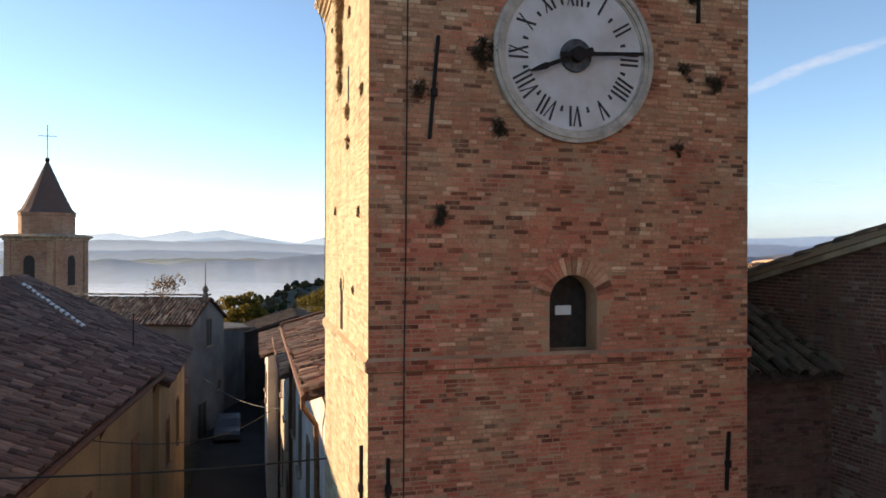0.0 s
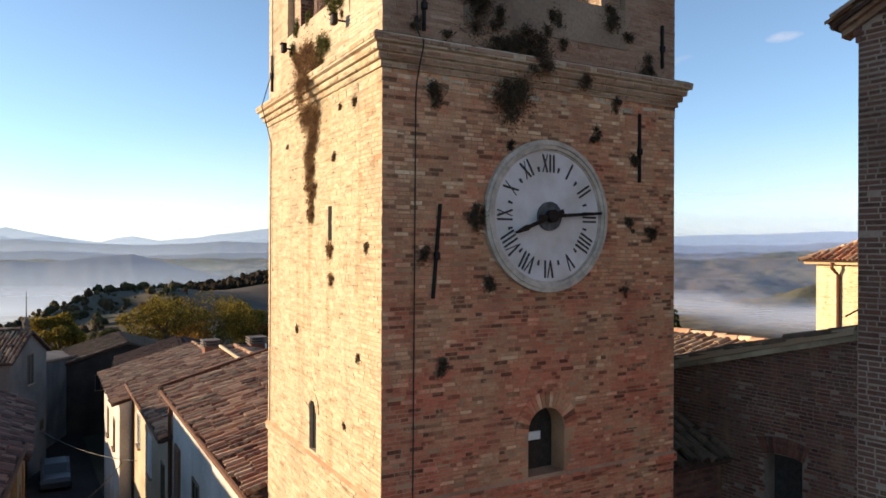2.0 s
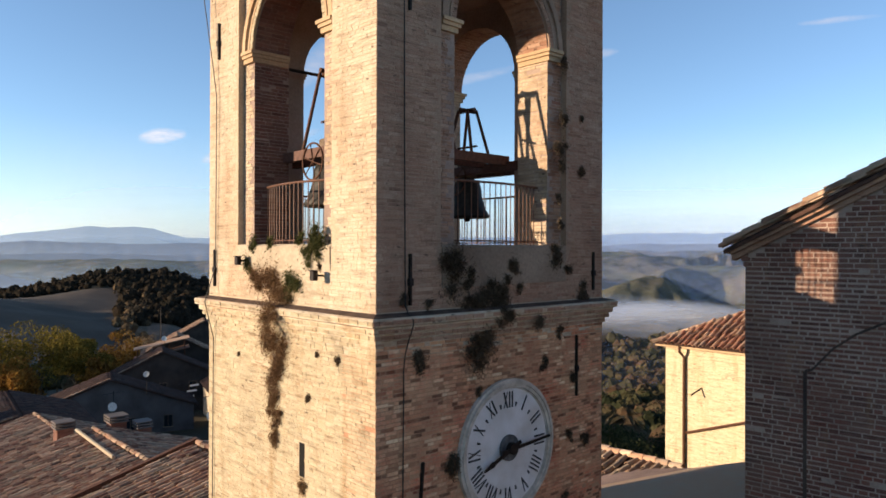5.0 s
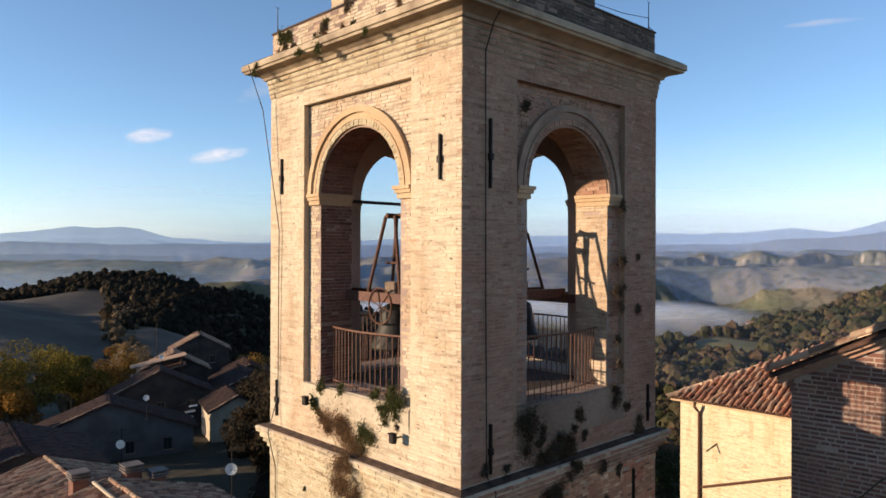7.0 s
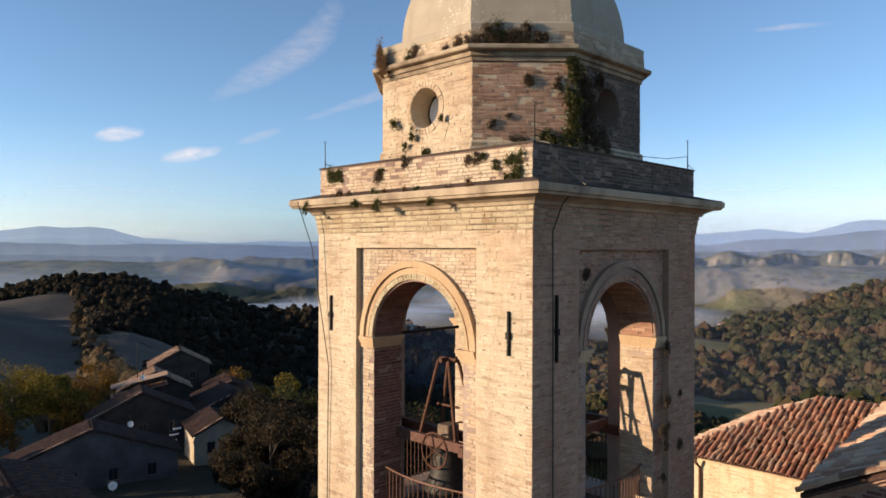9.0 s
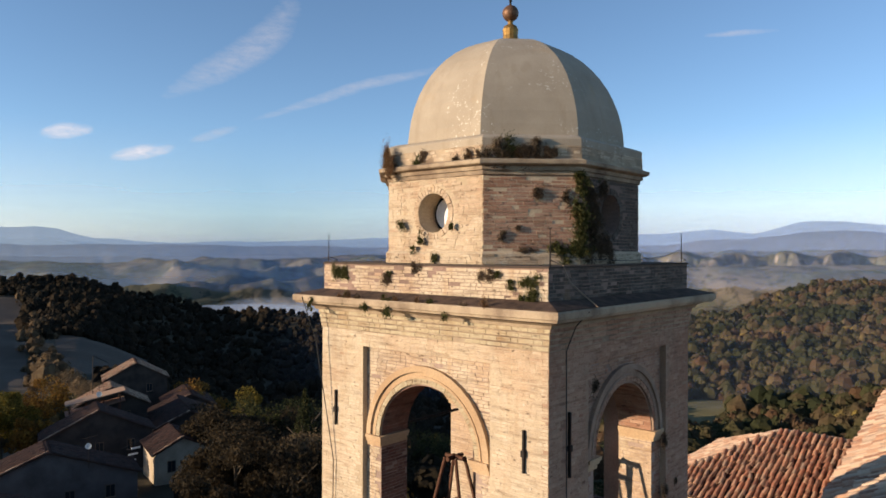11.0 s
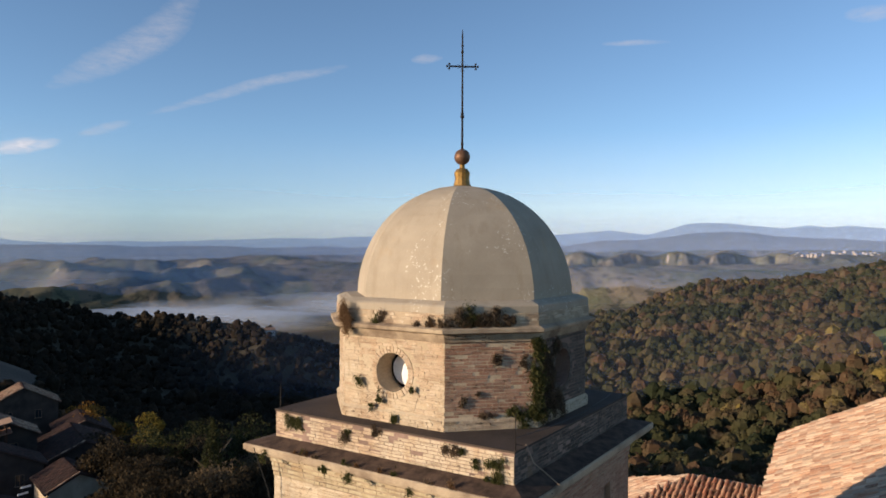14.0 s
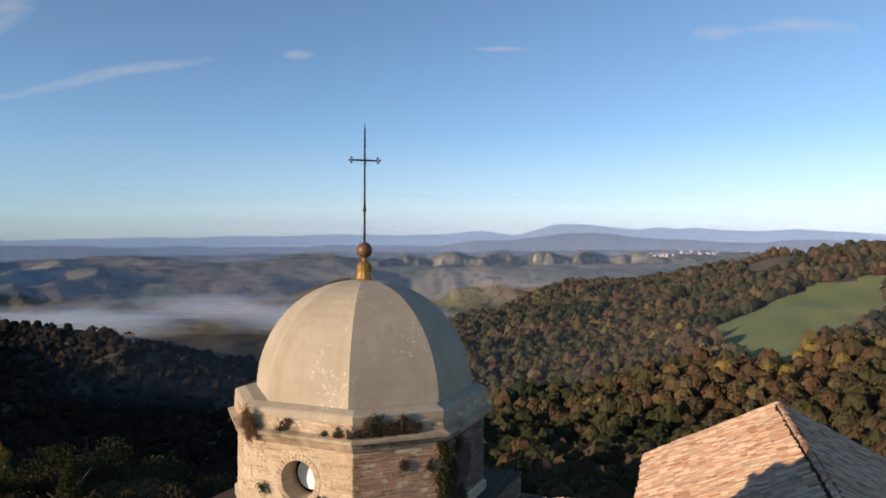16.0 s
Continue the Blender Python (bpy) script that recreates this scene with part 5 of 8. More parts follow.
na, nr = len(az_steps), len(r_steps)


def in_field(b, r):
    """The green field on the far slope."""
    lo, hi = np.interp(b, [87.0, 91.0, 93.0, 94.3, 96.0, 99.0], [690, 545, 510, 545, 640, 660]), np.interp(b, [87.0, 91.0, 95.0, 99.0], [700, 770, 850, 870])
    return (b > 87.0) & (b < 99.5) & (r > lo) & (r < hi)


def in_plough(b, r):
    """The ploughed fields on the hill beyond the village."""
    return ((b > 9.0) & (b < 17.5) & (r > 300) & (r < 830)) | ((b > 19.5) & (b < 26) & (r > 400) & (r < 600)) | ((b > 90.0) & (b < 94.5) & (r > 1020) & (r < 1120))


def in_meadow(b, r):
    return ((b > 64) & (b < 71) & (r > 480) & (r < 600)) | ((b > 86) & (b < 99) & (r > 905) & (r < 985)) | ((b > 63) & (b < 68) & (r > 760) & (r < 860)) | ((b > 73) & (b < 76.5) & (r > 400) & (r < 455))


faces, slots = [], []
for i in range(na):
    i2 = (i + 1) % na
    for j in range(nr - 1):
        a, b2, c, d = i * nr + j, i2 * nr + j, i2 * nr + j + 1, i * nr + j + 1
        faces.append((a, d, c, b2))
        bb, rm = az_steps[i] + 0.16, 0.5 * (r_steps[j] + r_steps[j + 1])
        slots.append(1 if rm > 1500 else 2 if in_field(bb, rm) else 3 if in_plough(bb, rm) else 4 if in_meadow(bb, rm) else 0)
land = new("ground", mesh("ground", np.stack([gx, gy, gz], 1).tolist(), faces, [M["ground"], M["far_land"], M["field"], M["ploughed"], M["meadow"]], slots, True))
tagged(land, "hilly autumn countryside with fields and valley", "ground", kind="structure")


# Far ridges, one behind another.
def ridge(name, r, base, profile, material, label, seed, rough):
    """A long range of hills: profile of (bearing, rise in metres)."""
    verts, faces = [], []
    bs = np.arange(-50, 125, 0.2)
    pb, pr = zip(*profile)
    for b in bs.tolist():
        t = radians(b)
        top = float(np.interp(b, pb, pr))
        for k in range(9):
            s = k / 8
            rr = r - 500 * (1 - s)
            p = Vector((rr * math.sin(t), rr * math.cos(t), 0))
            n = noise.fractal(p * 0.0022 + Vector((seed, 0, 0)), 0.9, 2.1, 6)
            n += 0.7 * (0.4 - abs(noise.noise(Vector((b * 0.9 + 1.5 * s, 2.2 * s, seed))))) * (1 - s) * 4
            verts.append((p.x, p.y, base + (top - base) * s ** 0.8 + n * rough * s))
    for i in range(len(bs) - 1):
        for k in range(8):
            a = i * 9 + k
            faces.append((a, a + 9, a + 10, a + 1))
    ob = new(name, mesh(name, verts, faces, material, smooth=True))
    return tagged(ob, label, "hills", kind="structure")


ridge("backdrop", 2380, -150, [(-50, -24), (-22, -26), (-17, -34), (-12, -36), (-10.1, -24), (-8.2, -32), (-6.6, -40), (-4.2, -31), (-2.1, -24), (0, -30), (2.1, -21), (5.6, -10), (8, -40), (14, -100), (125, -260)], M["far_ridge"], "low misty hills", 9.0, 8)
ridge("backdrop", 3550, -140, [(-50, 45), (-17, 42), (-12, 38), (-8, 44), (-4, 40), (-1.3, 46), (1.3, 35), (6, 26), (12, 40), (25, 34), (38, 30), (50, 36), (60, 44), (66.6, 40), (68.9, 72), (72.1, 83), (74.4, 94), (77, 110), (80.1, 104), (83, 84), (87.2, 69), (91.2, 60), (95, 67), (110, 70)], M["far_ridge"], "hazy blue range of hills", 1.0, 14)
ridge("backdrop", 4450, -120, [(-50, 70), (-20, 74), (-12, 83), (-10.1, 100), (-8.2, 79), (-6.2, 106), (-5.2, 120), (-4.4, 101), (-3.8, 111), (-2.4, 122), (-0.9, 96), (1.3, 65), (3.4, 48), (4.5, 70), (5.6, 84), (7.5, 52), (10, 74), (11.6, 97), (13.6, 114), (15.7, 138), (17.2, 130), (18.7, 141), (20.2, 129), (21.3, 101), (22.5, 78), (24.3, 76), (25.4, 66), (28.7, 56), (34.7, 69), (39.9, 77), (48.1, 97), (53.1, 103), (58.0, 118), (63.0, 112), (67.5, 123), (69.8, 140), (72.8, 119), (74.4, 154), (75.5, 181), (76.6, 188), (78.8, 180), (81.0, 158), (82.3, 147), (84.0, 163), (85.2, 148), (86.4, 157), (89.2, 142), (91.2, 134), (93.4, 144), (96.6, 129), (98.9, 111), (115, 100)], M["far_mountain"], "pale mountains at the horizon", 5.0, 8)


# Mist lying in the valley.
def veil(name, corners, material, label, category, lift=None, n=24):
    """A thin sheet over four corners, with its own rim coordinates."""
    a, b, c, d = (Vector(q) for q in corners)
    verts, faces = [], []
    for i in range(n + 1):
        for j in range(n + 1):
            u, v = i / n, j / n
            p = (a * (1 - u) + b * u) * (1 - v) + (d * (1 - u) + c * u) * v
            if lift:
                p.z += lift * math.sin(9 * u + 4 * v) * math.sin(7 * v + 2)
            verts.append(p)
    for i in range(n):
        for j in range(n):
            q = i * (n + 1) + j
            faces.append((q, q + n + 1, q + n + 2, q + 1))
    me = mesh(name, verts, faces, material, smooth=True)
    uv = me.uv_layers.new(name="rim")
    for loop in me.loops:
        k = loop.vertex_index
        uv.data[loop.index].uv = (k // (n + 1) / n, k % (n + 1) / n)
    ob = new(name, me)
    ob.visible_shadow = False
    return tagged(ob, label, category, kind="structure")


def polar(b, r, z):
    return (r * math.sin(radians(b)), r * math.cos(radians(b)), z)


for k in range(4):
    z = -132 + 7 * k
    veil("mist", (polar(24 + k, 1200, z), polar(74 - 2 * k, 1150, z), polar(72 - 2 * k, 2350, z + 5), polar(28 + k, 2350, z + 5)), M["mist"], "white morning mist in the valley", "mist", 5.0)
for k in range(2):
    z = -106 + 9 * k
    veil("mist", (polar(-45, 1100, z), polar(16, 1300, z - 4), polar(18, 2800, z + 12), polar(-40, 3000, z + 16)), M["mist"], "white morning mist in the valley", "mist", 5.0)


def air_sheet(r, b0, b1, z0, z1, material):
    """A curtain of haze along an arc."""
    verts, faces, uvs = [], [], []
    n = 48
    for i in range(n + 1):
        for j in range(2):
            verts.append(polar(b0 + (b1 - b0) * i / n, r, (z0, z1)[j]))
            uvs.append((i / n, j))
    for i in range(n):
        faces.append((2 * i, 2 * i + 2, 2 * i + 3, 2 * i + 1))
    me = mesh("haze", verts, faces, material, smooth=True)
    uv = me.uv_layers.new(name="rim")
    for loop in me.loops:
        uv.data[loop.index].uv = uvs[loop.vertex_index]
    ob = new("haze", me)
    ob.visible_shadow = False
    tagged(ob, "pale morning haze over the valley", "haze", kind="structure")


air_sheet(1320, -80, 22, -170, -12, M["air_dense"])
air_sheet(2480, -80, 46, -170, 60, M["air"])
air_sheet(3380, -80, 70, -140, 110, M["air"])
air_sheet(4300, -80, 125, -110, 230, M["air"])
air_sheet(4660, 2, 140, -120, 800, M["air_high"])
air_sheet(560, 34, 125, -150, 90, M["air_near"])
air_sheet(2150, 22, 125, -170, 120, M["air_faint"])
air_sheet(3050, 40, 125, -170, 190, M["air_thin"])
air_sheet(3560, 50, 125, -140, 230, M["air_thin"])


# Thin clouds and an old vapour trail.
def cloud(material, rows, r=4600):
    """A ribbon across the sky: rows of (bearing, height angle, half width), in degrees."""
    def at(b, e):
        return Vector((r * math.cos(radians(e)) * math.sin(radians(b)), r * math.cos(radians(e)) * math.cos(radians(b)), r * math.sin(radians(e))))
    pts = []
    for k in range(len(rows) - 1):
        p0, p1, p2, p3 = (rows[min(max(k + q, 0), len(rows) - 1)] for q in (-1, 0, 1, 2))
        for s in range(8):
            t = s / 8
            pts.append([0.5 * (2 * p1[c] + (p2[c] - p0[c]) * t + (2 * p0[c] - 5 * p1[c] + 4 * p2[c] - p3[c]) * t * t + (3 * p1[c] - p0[c] - 3 * p2[c] + p3[c]) * t ** 3) for c in range(3)])
    pts.append(list(rows[-1]))
    verts, uvs, faces = [], [], []
    long = 0.0
    for k, (b, e, w) in enumerate(pts):
        q0, q1 = pts[max(k - 1, 0)], pts[min(k + 1, len(pts) - 1)]
        d = Vector((q1[0] - q0[0], q1[1] - q0[1])).normalized()
        if k:
            long += math.hypot(b - pts[k - 1][0], e - pts[k - 1][1])
        for j in range(7):
            o = (j / 3 - 1) * w
            verts.append(at(b - d.y * o, e + d.x * o))
            uvs.append((k / (len(pts) - 1), j / 6))
    for k in range(len(pts) - 1):
        for j in range(6):
            q = k * 7 + j
            faces.append((q, q + 7, q + 8, q + 1))
    me = mesh("cloud", verts, faces, material, smooth=True)
    uv = me.uv_layers.new(name="rim")
    for loop in me.loops:
        uv.data[loop.index].uv = uvs[loop.vertex_index]
    ob = new("cloud", me)
    ob.visible_shadow = False
    tagged(ob, "thin white cloud streak", "cloud", kind="structure")


cloud(M["cloud_bright"], [(19.0, 8.3, 0.4), (20.6, 8.6, 0.75), (22.6, 8.9, 0.4)])
cloud(M["cloud_bright"], [(23.4, 6.9, 0.35), (25.6, 7.4, 0.75), (28.2, 7.9, 0.35)])
cloud(M["cloud"], [(26.8, 11.4, 0.5), (29.5, 13.0, 1.2), (33.4, 15.3, 1.6), (35.8, 17.4, 1.6), (37.0, 20.0, 1.2)])
cloud(M["cloud"], [(33.2, 10.1, 0.25), (35.9, 11.0, 0.4), (40.7, 12.7, 0.6), (43.3, 13.5, 0.55), (46.5, 14.15, 0.5), (49.5, 14.9, 0.25)])
cloud(M["cloud"], [(29.0, 8.4, 0.3), (30.8, 9.0, 0.5), (32.8, 9.7, 0.3)])
cloud(M["cloud"], [(53.8, 15.3, 0.25), (55.0, 15.4, 0.5), (56.6, 15.5, 0.25)])
cloud(M["cloud"], [(86.0, 16.5, 0.4), (88.0, 16.35, 0.75), (90.2, 16.3, 0.4)])
cloud(M["cloud"], [(89.8, 16.4, 0.3), (93.5, 16.3, 0.7), (97.8, 15.4, 0.5)])
cloud(M["cloud"], [(69.0, 16.2, 0.2), (71.5, 16.15, 0.3), (74.6, 16.0, 0.2)])


# Woods: many trees, each a lumpy crown with tufts of leaves over it and one tone of its own.
def woods(name, count, b_range, r_range, material, seed, keep=None, size=(2.6, 4.4), tufts=26, label=""):
    rng = np.random.default_rng(seed)
    b = rng.uniform(*b_range, count)
    r = np.sqrt(rng.uniform(r_range[0] ** 2, r_range[1] ** 2, count))
    if keep is not None:
        ok = keep(b, r)
        b, r = b[ok], r[ok]
    x, y = r * np.sin(np.radians(b)), r * np.cos(np.radians(b))
    z = land_height(x, y) + wrinkle(x, y)
    n = len(x)
    rad = rng.uniform(*size, n) * rng.choice([0.4, 0.6, 0.85, 1.1, 1.5], n)
    tall = rad * rng.uniform(0.75, 1.3, n)
    tone = np.clip(rng.beta(1.1, 1.4, n), 0, 1)
    size3 = np.stack([rad, rad, tall], 1)
    d = rng.normal(size=(n, tufts, 3))
    d /= np.linalg.norm(d, axis=2, keepdims=True)
    d[:, :, 2] = np.abs(d[:, :, 2]) * 1.2 - 0.3
    shell = rng.uniform(0.82, 1.12, (n, tufts, 1))
    c = np.stack([x, y, z + tall * 0.7], 1)[:, None, :] + d * shell * size3[:, None, :]
    nrm = d + rng.normal(scale=0.30, size=d.shape)
    nrm /= np.linalg.norm(nrm, axis=2, keepdims=True)
    u = np.cross(nrm, rng.normal(size=d.shape))
    u /= np.linalg.norm(u, axis=2, keepdims=True)
    v = np.cross(nrm, u)
    s = rad[:, None, None] * rng.uniform(0.7, 1.7, (n, tufts, 1)) / math.sqrt(tufts + 4)
    q = np.stack([c - u * s, c - v * s * 0.8, c + u * s * 0.9, c + v * s], 2).reshape(-1, 3)
    # The crown itself: rings of six facets, pushed in and out.
    sides = 6
    ang = np.arange(sides) * 2 * math.pi / sides
    ring = np.stack([np.cos(ang), np.sin(ang)], 1)
    lv = np.array([[0.70, -0.75], [0.98, -0.20], [0.92, 0.30], [0.58, 0.72], [0.10, 0.95]])
    core = np.zeros((n, 5, sides, 3))
    core[..., :2] = ring[None, None] * lv[None, :, 0, None, None]
    core[..., 2] = lv[None, :, 1, None]
    core *= rng.uniform(0.72, 1.10, (n, 5, sides, 1))
    core = np.stack([x, y, z + tall * 0.7], 1)[:, None, None, :] + core * size3[:, None, None, :]
    cq = np.stack([core[:, :-1], core[:, 1:], np.roll(core[:, 1:], -1, 2), np.roll(core[:, :-1], -1, 2)], 3)[:, :, :, [0, 3, 2, 1]].reshape(-1, 3)
    q = np.concatenate([q, cq])
    m = len(q) // 4
    me = bpy.data.meshes.new(name)
    me.vertices.add(len(q))
    me.vertices.foreach_set("co", q.astype(np.float32).ravel())
    me.loops.add(len(q))
    me.loops.foreach_set("vertex_index", np.arange(len(q), dtype=np.int32))
    me.polygons.add(m)
    me.polygons.foreach_set("loop_start", np.arange(0, len(q), 4, dtype=np.int32))
    me.update(calc_edges=True)
    tones = me.attributes.new("tone", "FLOAT", "POINT")
    tones.data.foreach_set("value", np.concatenate([np.repeat(tone, tufts * 4), np.repeat(tone, 4 * sides * 4)]).astype(np.float32))
    me.materials.append(material)
    return tagged(new(name, me), label, "trees", kind="stuff")


def not_fields(b, r):
    return ~(in_field(b, r) | in_plough(b, r) | in_meadow(b, r))


woods("woods", 4200, (52, 102), (110, 520), M["forest"], 1, not_fields, (2.8, 5.0), 48, "autumn woodland on the slope")
woods("woods", 21000, (56, 102), (520, 1330), M["forest"], 2, lambda b, r: not_fields(b, r) & (r < np.interp(b, BEARINGS, RC) + 40), (3.0, 5.6), 5, "autumn woodland on the far slope")
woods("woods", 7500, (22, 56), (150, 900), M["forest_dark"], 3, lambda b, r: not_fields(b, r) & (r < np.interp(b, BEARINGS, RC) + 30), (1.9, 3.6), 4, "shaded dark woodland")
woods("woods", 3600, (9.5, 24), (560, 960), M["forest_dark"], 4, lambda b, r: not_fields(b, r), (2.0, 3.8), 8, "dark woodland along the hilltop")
woods("hedge", 130, (17.3, 19.6), (280, 860), M["leaf_brown"], 5, None, (1.8, 4.2), 50, "brown hedgerow between the fields")
woods("hedge", 90, (20.0, 27.5), (255, 300), M["leaf_brown"], 15, None, (1.6, 3.2), 60, "pale brown scrub below the ploughed field")
woods("bushes", 700, (-8, 9.5), (230, 900), M["forest"], 16, None, (1.6, 3.4), 30, "scattered trees on the sunny hill")
woods("bushes", 260, (-8, 24), (118, 190), M["forest"], 6, None, (1.2, 2.6), 60, "rough scrub below the village")
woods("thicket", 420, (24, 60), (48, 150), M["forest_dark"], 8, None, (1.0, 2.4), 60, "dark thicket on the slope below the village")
woods("thicket", 40, (24, 58), (60, 150), M["leaf_orange"], 9, None, (1.0, 2.0), 70, "orange autumn shrubs on the slope")
woods("red_bushes", 170, (94.5, 101), (205, 285), M["leaf_red"], 7, None, (1.6, 3.0), 30, "dark red autumn trees below the field")
woods("red_bushes", 120, (96.3, 101), (870, 900), M["leaf_red"], 17, None, (2.0, 3.4), 12, "dark red autumn trees behind the field")


# Farmhouses on the far crests, and a town on the plateau.
def farmhouse(b, r, w, d, turn, label):
    x, y, _ = polar(b, r, 0)
    z = float((land_height(np.array([x]), np.array([y])) + wrinkle(np.array([x]), np.array([y])))[0])
    h = thing("farmhouse", label, "farmhouse", "farms on the far hills")
    m = Matrix.Translation((x, y, z)) @ Matrix.Rotation(radians(turn), 4, "Z")
    def F(u, v, q):
        return tuple(m @ Vector((u, v, q)))
    bm = bmesh.new()
    hexa(bm, [F(-w / 2, -d / 2, -4), F(w / 2, -d / 2, -4), F(w / 2, d / 2, -4), F(-w / 2, d / 2, -4), F(-w / 2, -d / 2, 5.5), F(w / 2, -d / 2, 5.5), F(w / 2, d / 2, 5.5), F(-w / 2, d / 2, 5.5)])
    part("wall", bm, M["plaster_white"], h)
    for s in (-1, 1):
        bm = bmesh.new()
        hexa(bm, [F(-w / 2 - 0.4, s * (d / 2 + 0.4), 5.3), F(w / 2 + 0.4, s * (d / 2 + 0.4), 5.3), F(w / 2 + 0.4, 0, 7.6), F(-w / 2 - 0.4, 0, 7.6), F(-w / 2 - 0.4, s * (d / 2 + 0.4), 5.6), F(w / 2 + 0.4, s * (d / 2 + 0.4), 5.6), F(w / 2 + 0.4, 0, 7.9), F(-w / 2 - 0.4, 0, 7.9)])
        part("roof", bm, M["tile"], h)
    for k in range(3):
        bm = bmesh.new()
        u = -w / 2 + w * (k + 0.5) / 3
        hexa(bm, [F(u - 0.5, -d / 2 - 0.05, 2), F(u + 0.5, -d / 2 - 0.05, 2), F(u + 0.5, -d / 2 + 0.1, 2), F(u - 0.5, -d / 2 + 0.1, 2), F(u - 0.5, -d / 2 - 0.05, 3.6), F(u + 0.5, -d / 2 - 0.05, 3.6), F(u + 0.5, -d / 2 + 0.1, 3.6), F(u - 0.5, -d / 2 + 0.1, 3.6)])
        part("window", bm, M["glass"], h)


for b, r, w, d, turn in ((67.7, 965, 26, 8, -60), (70.6, 1010, 14, 9, -70), (72.5, 1075, 12, 8, -50), (42.5, 703, 9, 7, -30)):
    farmhouse(b, r, w, d, turn, "white farmhouse with tile roof on a crest")
town_rng = random.Random(77)
bm = bmesh.new()
for k in range(48):
    b, r = town_rng.uniform(83, 93), town_rng.uniform(2960, 3120)
    x, y, _ = polar(b, r, 0)
    z = float(land_height(np.array([x]), np.array([y]))[0])
    w, h = town_rng.uniform(2.5, 5), town_rng.uniform(3, 7)
    box(bm, x - w, y - w, z - 12, x + w, y + w, z + h)
town = new("far_town", bpy.data.meshes.new("far_town"))
bm.to_mesh(town.data)
bm.free()
town.data.materials.append(M["plaster_cream"])
tagged(town, "pale houses of a far town on the plateau", "town", kind="stuff")

# ---- the church beside the tower ----
UA = radians(4.5)                                  # the church stands a little askew to the tower
CH0 = Vector((7.32, -1.52, 0))                     # foot of its facade's corner
CU_, CV_ = Vector((math.cos(UA), math.sin(UA), 0)), Vector((math.sin(UA), -math.cos(UA), 0))


def Q(u, v, z):
    """Church frame: u along the nave, v across it, away from the tower."""
    p = CH0 + CU_ * u + CV_ * v
    return (p.x, p.y, z)


def P_church(v, d, z):
    return Q(d, v, z)


def slab(bm, f, u0, u1, v0, v1, z00, z01, z10, z11, base):
    """A block over a rectangle of a frame, its top at four heights."""
    hexa(bm, [f(u0, v0, base), f(u1, v0, base), f(u1, v1, base), f(u0, v1, base), f(u0, v0, z00), f(u1, v0, z10), f(u1, v1, z11), f(u0, v1, z01)])


CHURCH = thing("church", "tall brown brick church with tiled gable roof", "church")
LEN, HALFW, EAVE, RIDGE = 22.3, 6.2, 15.62, 18.75
bm = bmesh.new()
slab(bm, Q, 0, LEN, 0, HALFW, EAVE, RIDGE, EAVE, RIDGE, -4)
slab(bm, Q, 0, LEN, HALFW, 2 * HALFW, RIDGE, EAVE, RIDGE, EAVE, -4)
bmesh.ops.remove_doubles(bm, verts=bm.verts, dist=0.001)
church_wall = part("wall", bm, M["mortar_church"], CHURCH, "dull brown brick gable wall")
tan_p = (RIDGE - EAVE) / HALFW


SCAR = ((1.02, 4.0), (1.02, 13.38), (1.14, 13.42), (1.45, 13.80), (1.80, 14.08), (2.4, 14.40), (3.2, 14.62), (4.2, 14.70))


def skip_gable(v, z, h):
    if abs(v - 1.02) < h + 0.03 and z < 13.4 and h < 0.06:
        return True
    return z > EAVE - 0.25 + tan_p * min(v, 2 * HALFW - v)


rows = brick_rows(0.0, 2 * HALFW, 5.0, RIDGE, skip_gable, course=0.086, length=0.31, seed=200, holes=0.004, rough=0.7, joint=0.010)
pick = [r for r in rows if 13.2 < r[2] < 15.2 and r[0] < 3.2][:300]
chosen = set(map(id, pick))
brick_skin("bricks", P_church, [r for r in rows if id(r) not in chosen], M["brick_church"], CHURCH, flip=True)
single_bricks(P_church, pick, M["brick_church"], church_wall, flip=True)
# The joint of an old blocked arch: dark strips paint its shaded groove.
seam = bmesh.new()
hexa(seam, [Q(-0.014, 0.99, 5.0), Q(0.01, 0.99, 5.0), Q(0.01, 1.05, 5.0), Q(-0.014, 1.05, 5.0), Q(-0.014, 0.99, 13.4), Q(0.01, 0.99, 13.4), Q(0.01, 1.05, 13.4), Q(-0.014, 1.05, 13.4)])
part("arch_scar", seam, M["groove_dark"], CHURCH, "dark strip for the joint of a blocked arch")
for (va, za), (vb, zb) in zip(SCAR[1:], SCAR[2:]):
    part("arch_scar", prism_between(Q(-0.008, va, za), Q(-0.008, vb, zb), 0.045, 0.045), M["groove_dark"], CHURCH, "dark strip for the joint of a blocked arch")
# Corbels under the eave, the raking brick band and the old roofline scar.
bm = bmesh.new()
for k in range(4):
    z = EAVE - 0.42 + 0.1 * k
    hexa(bm, [Q(-0.03 - 0.0 * k, -0.03 - 0.035 * k, z), Q(LEN, -0.03 - 0.035 * k, z), Q(LEN, 0.05, z), Q(-0.03, 0.05, z), Q(-0.03, -0.03 - 0.035 * k, z + 0.09), Q(LEN, -0.03 - 0.035 * k, z + 0.09), Q(LEN, 0.05, z + 0.09), Q(-0.03, 0.05, z + 0.09)])
part("eave_corbels", bm, M["brick_church"], CHURCH)
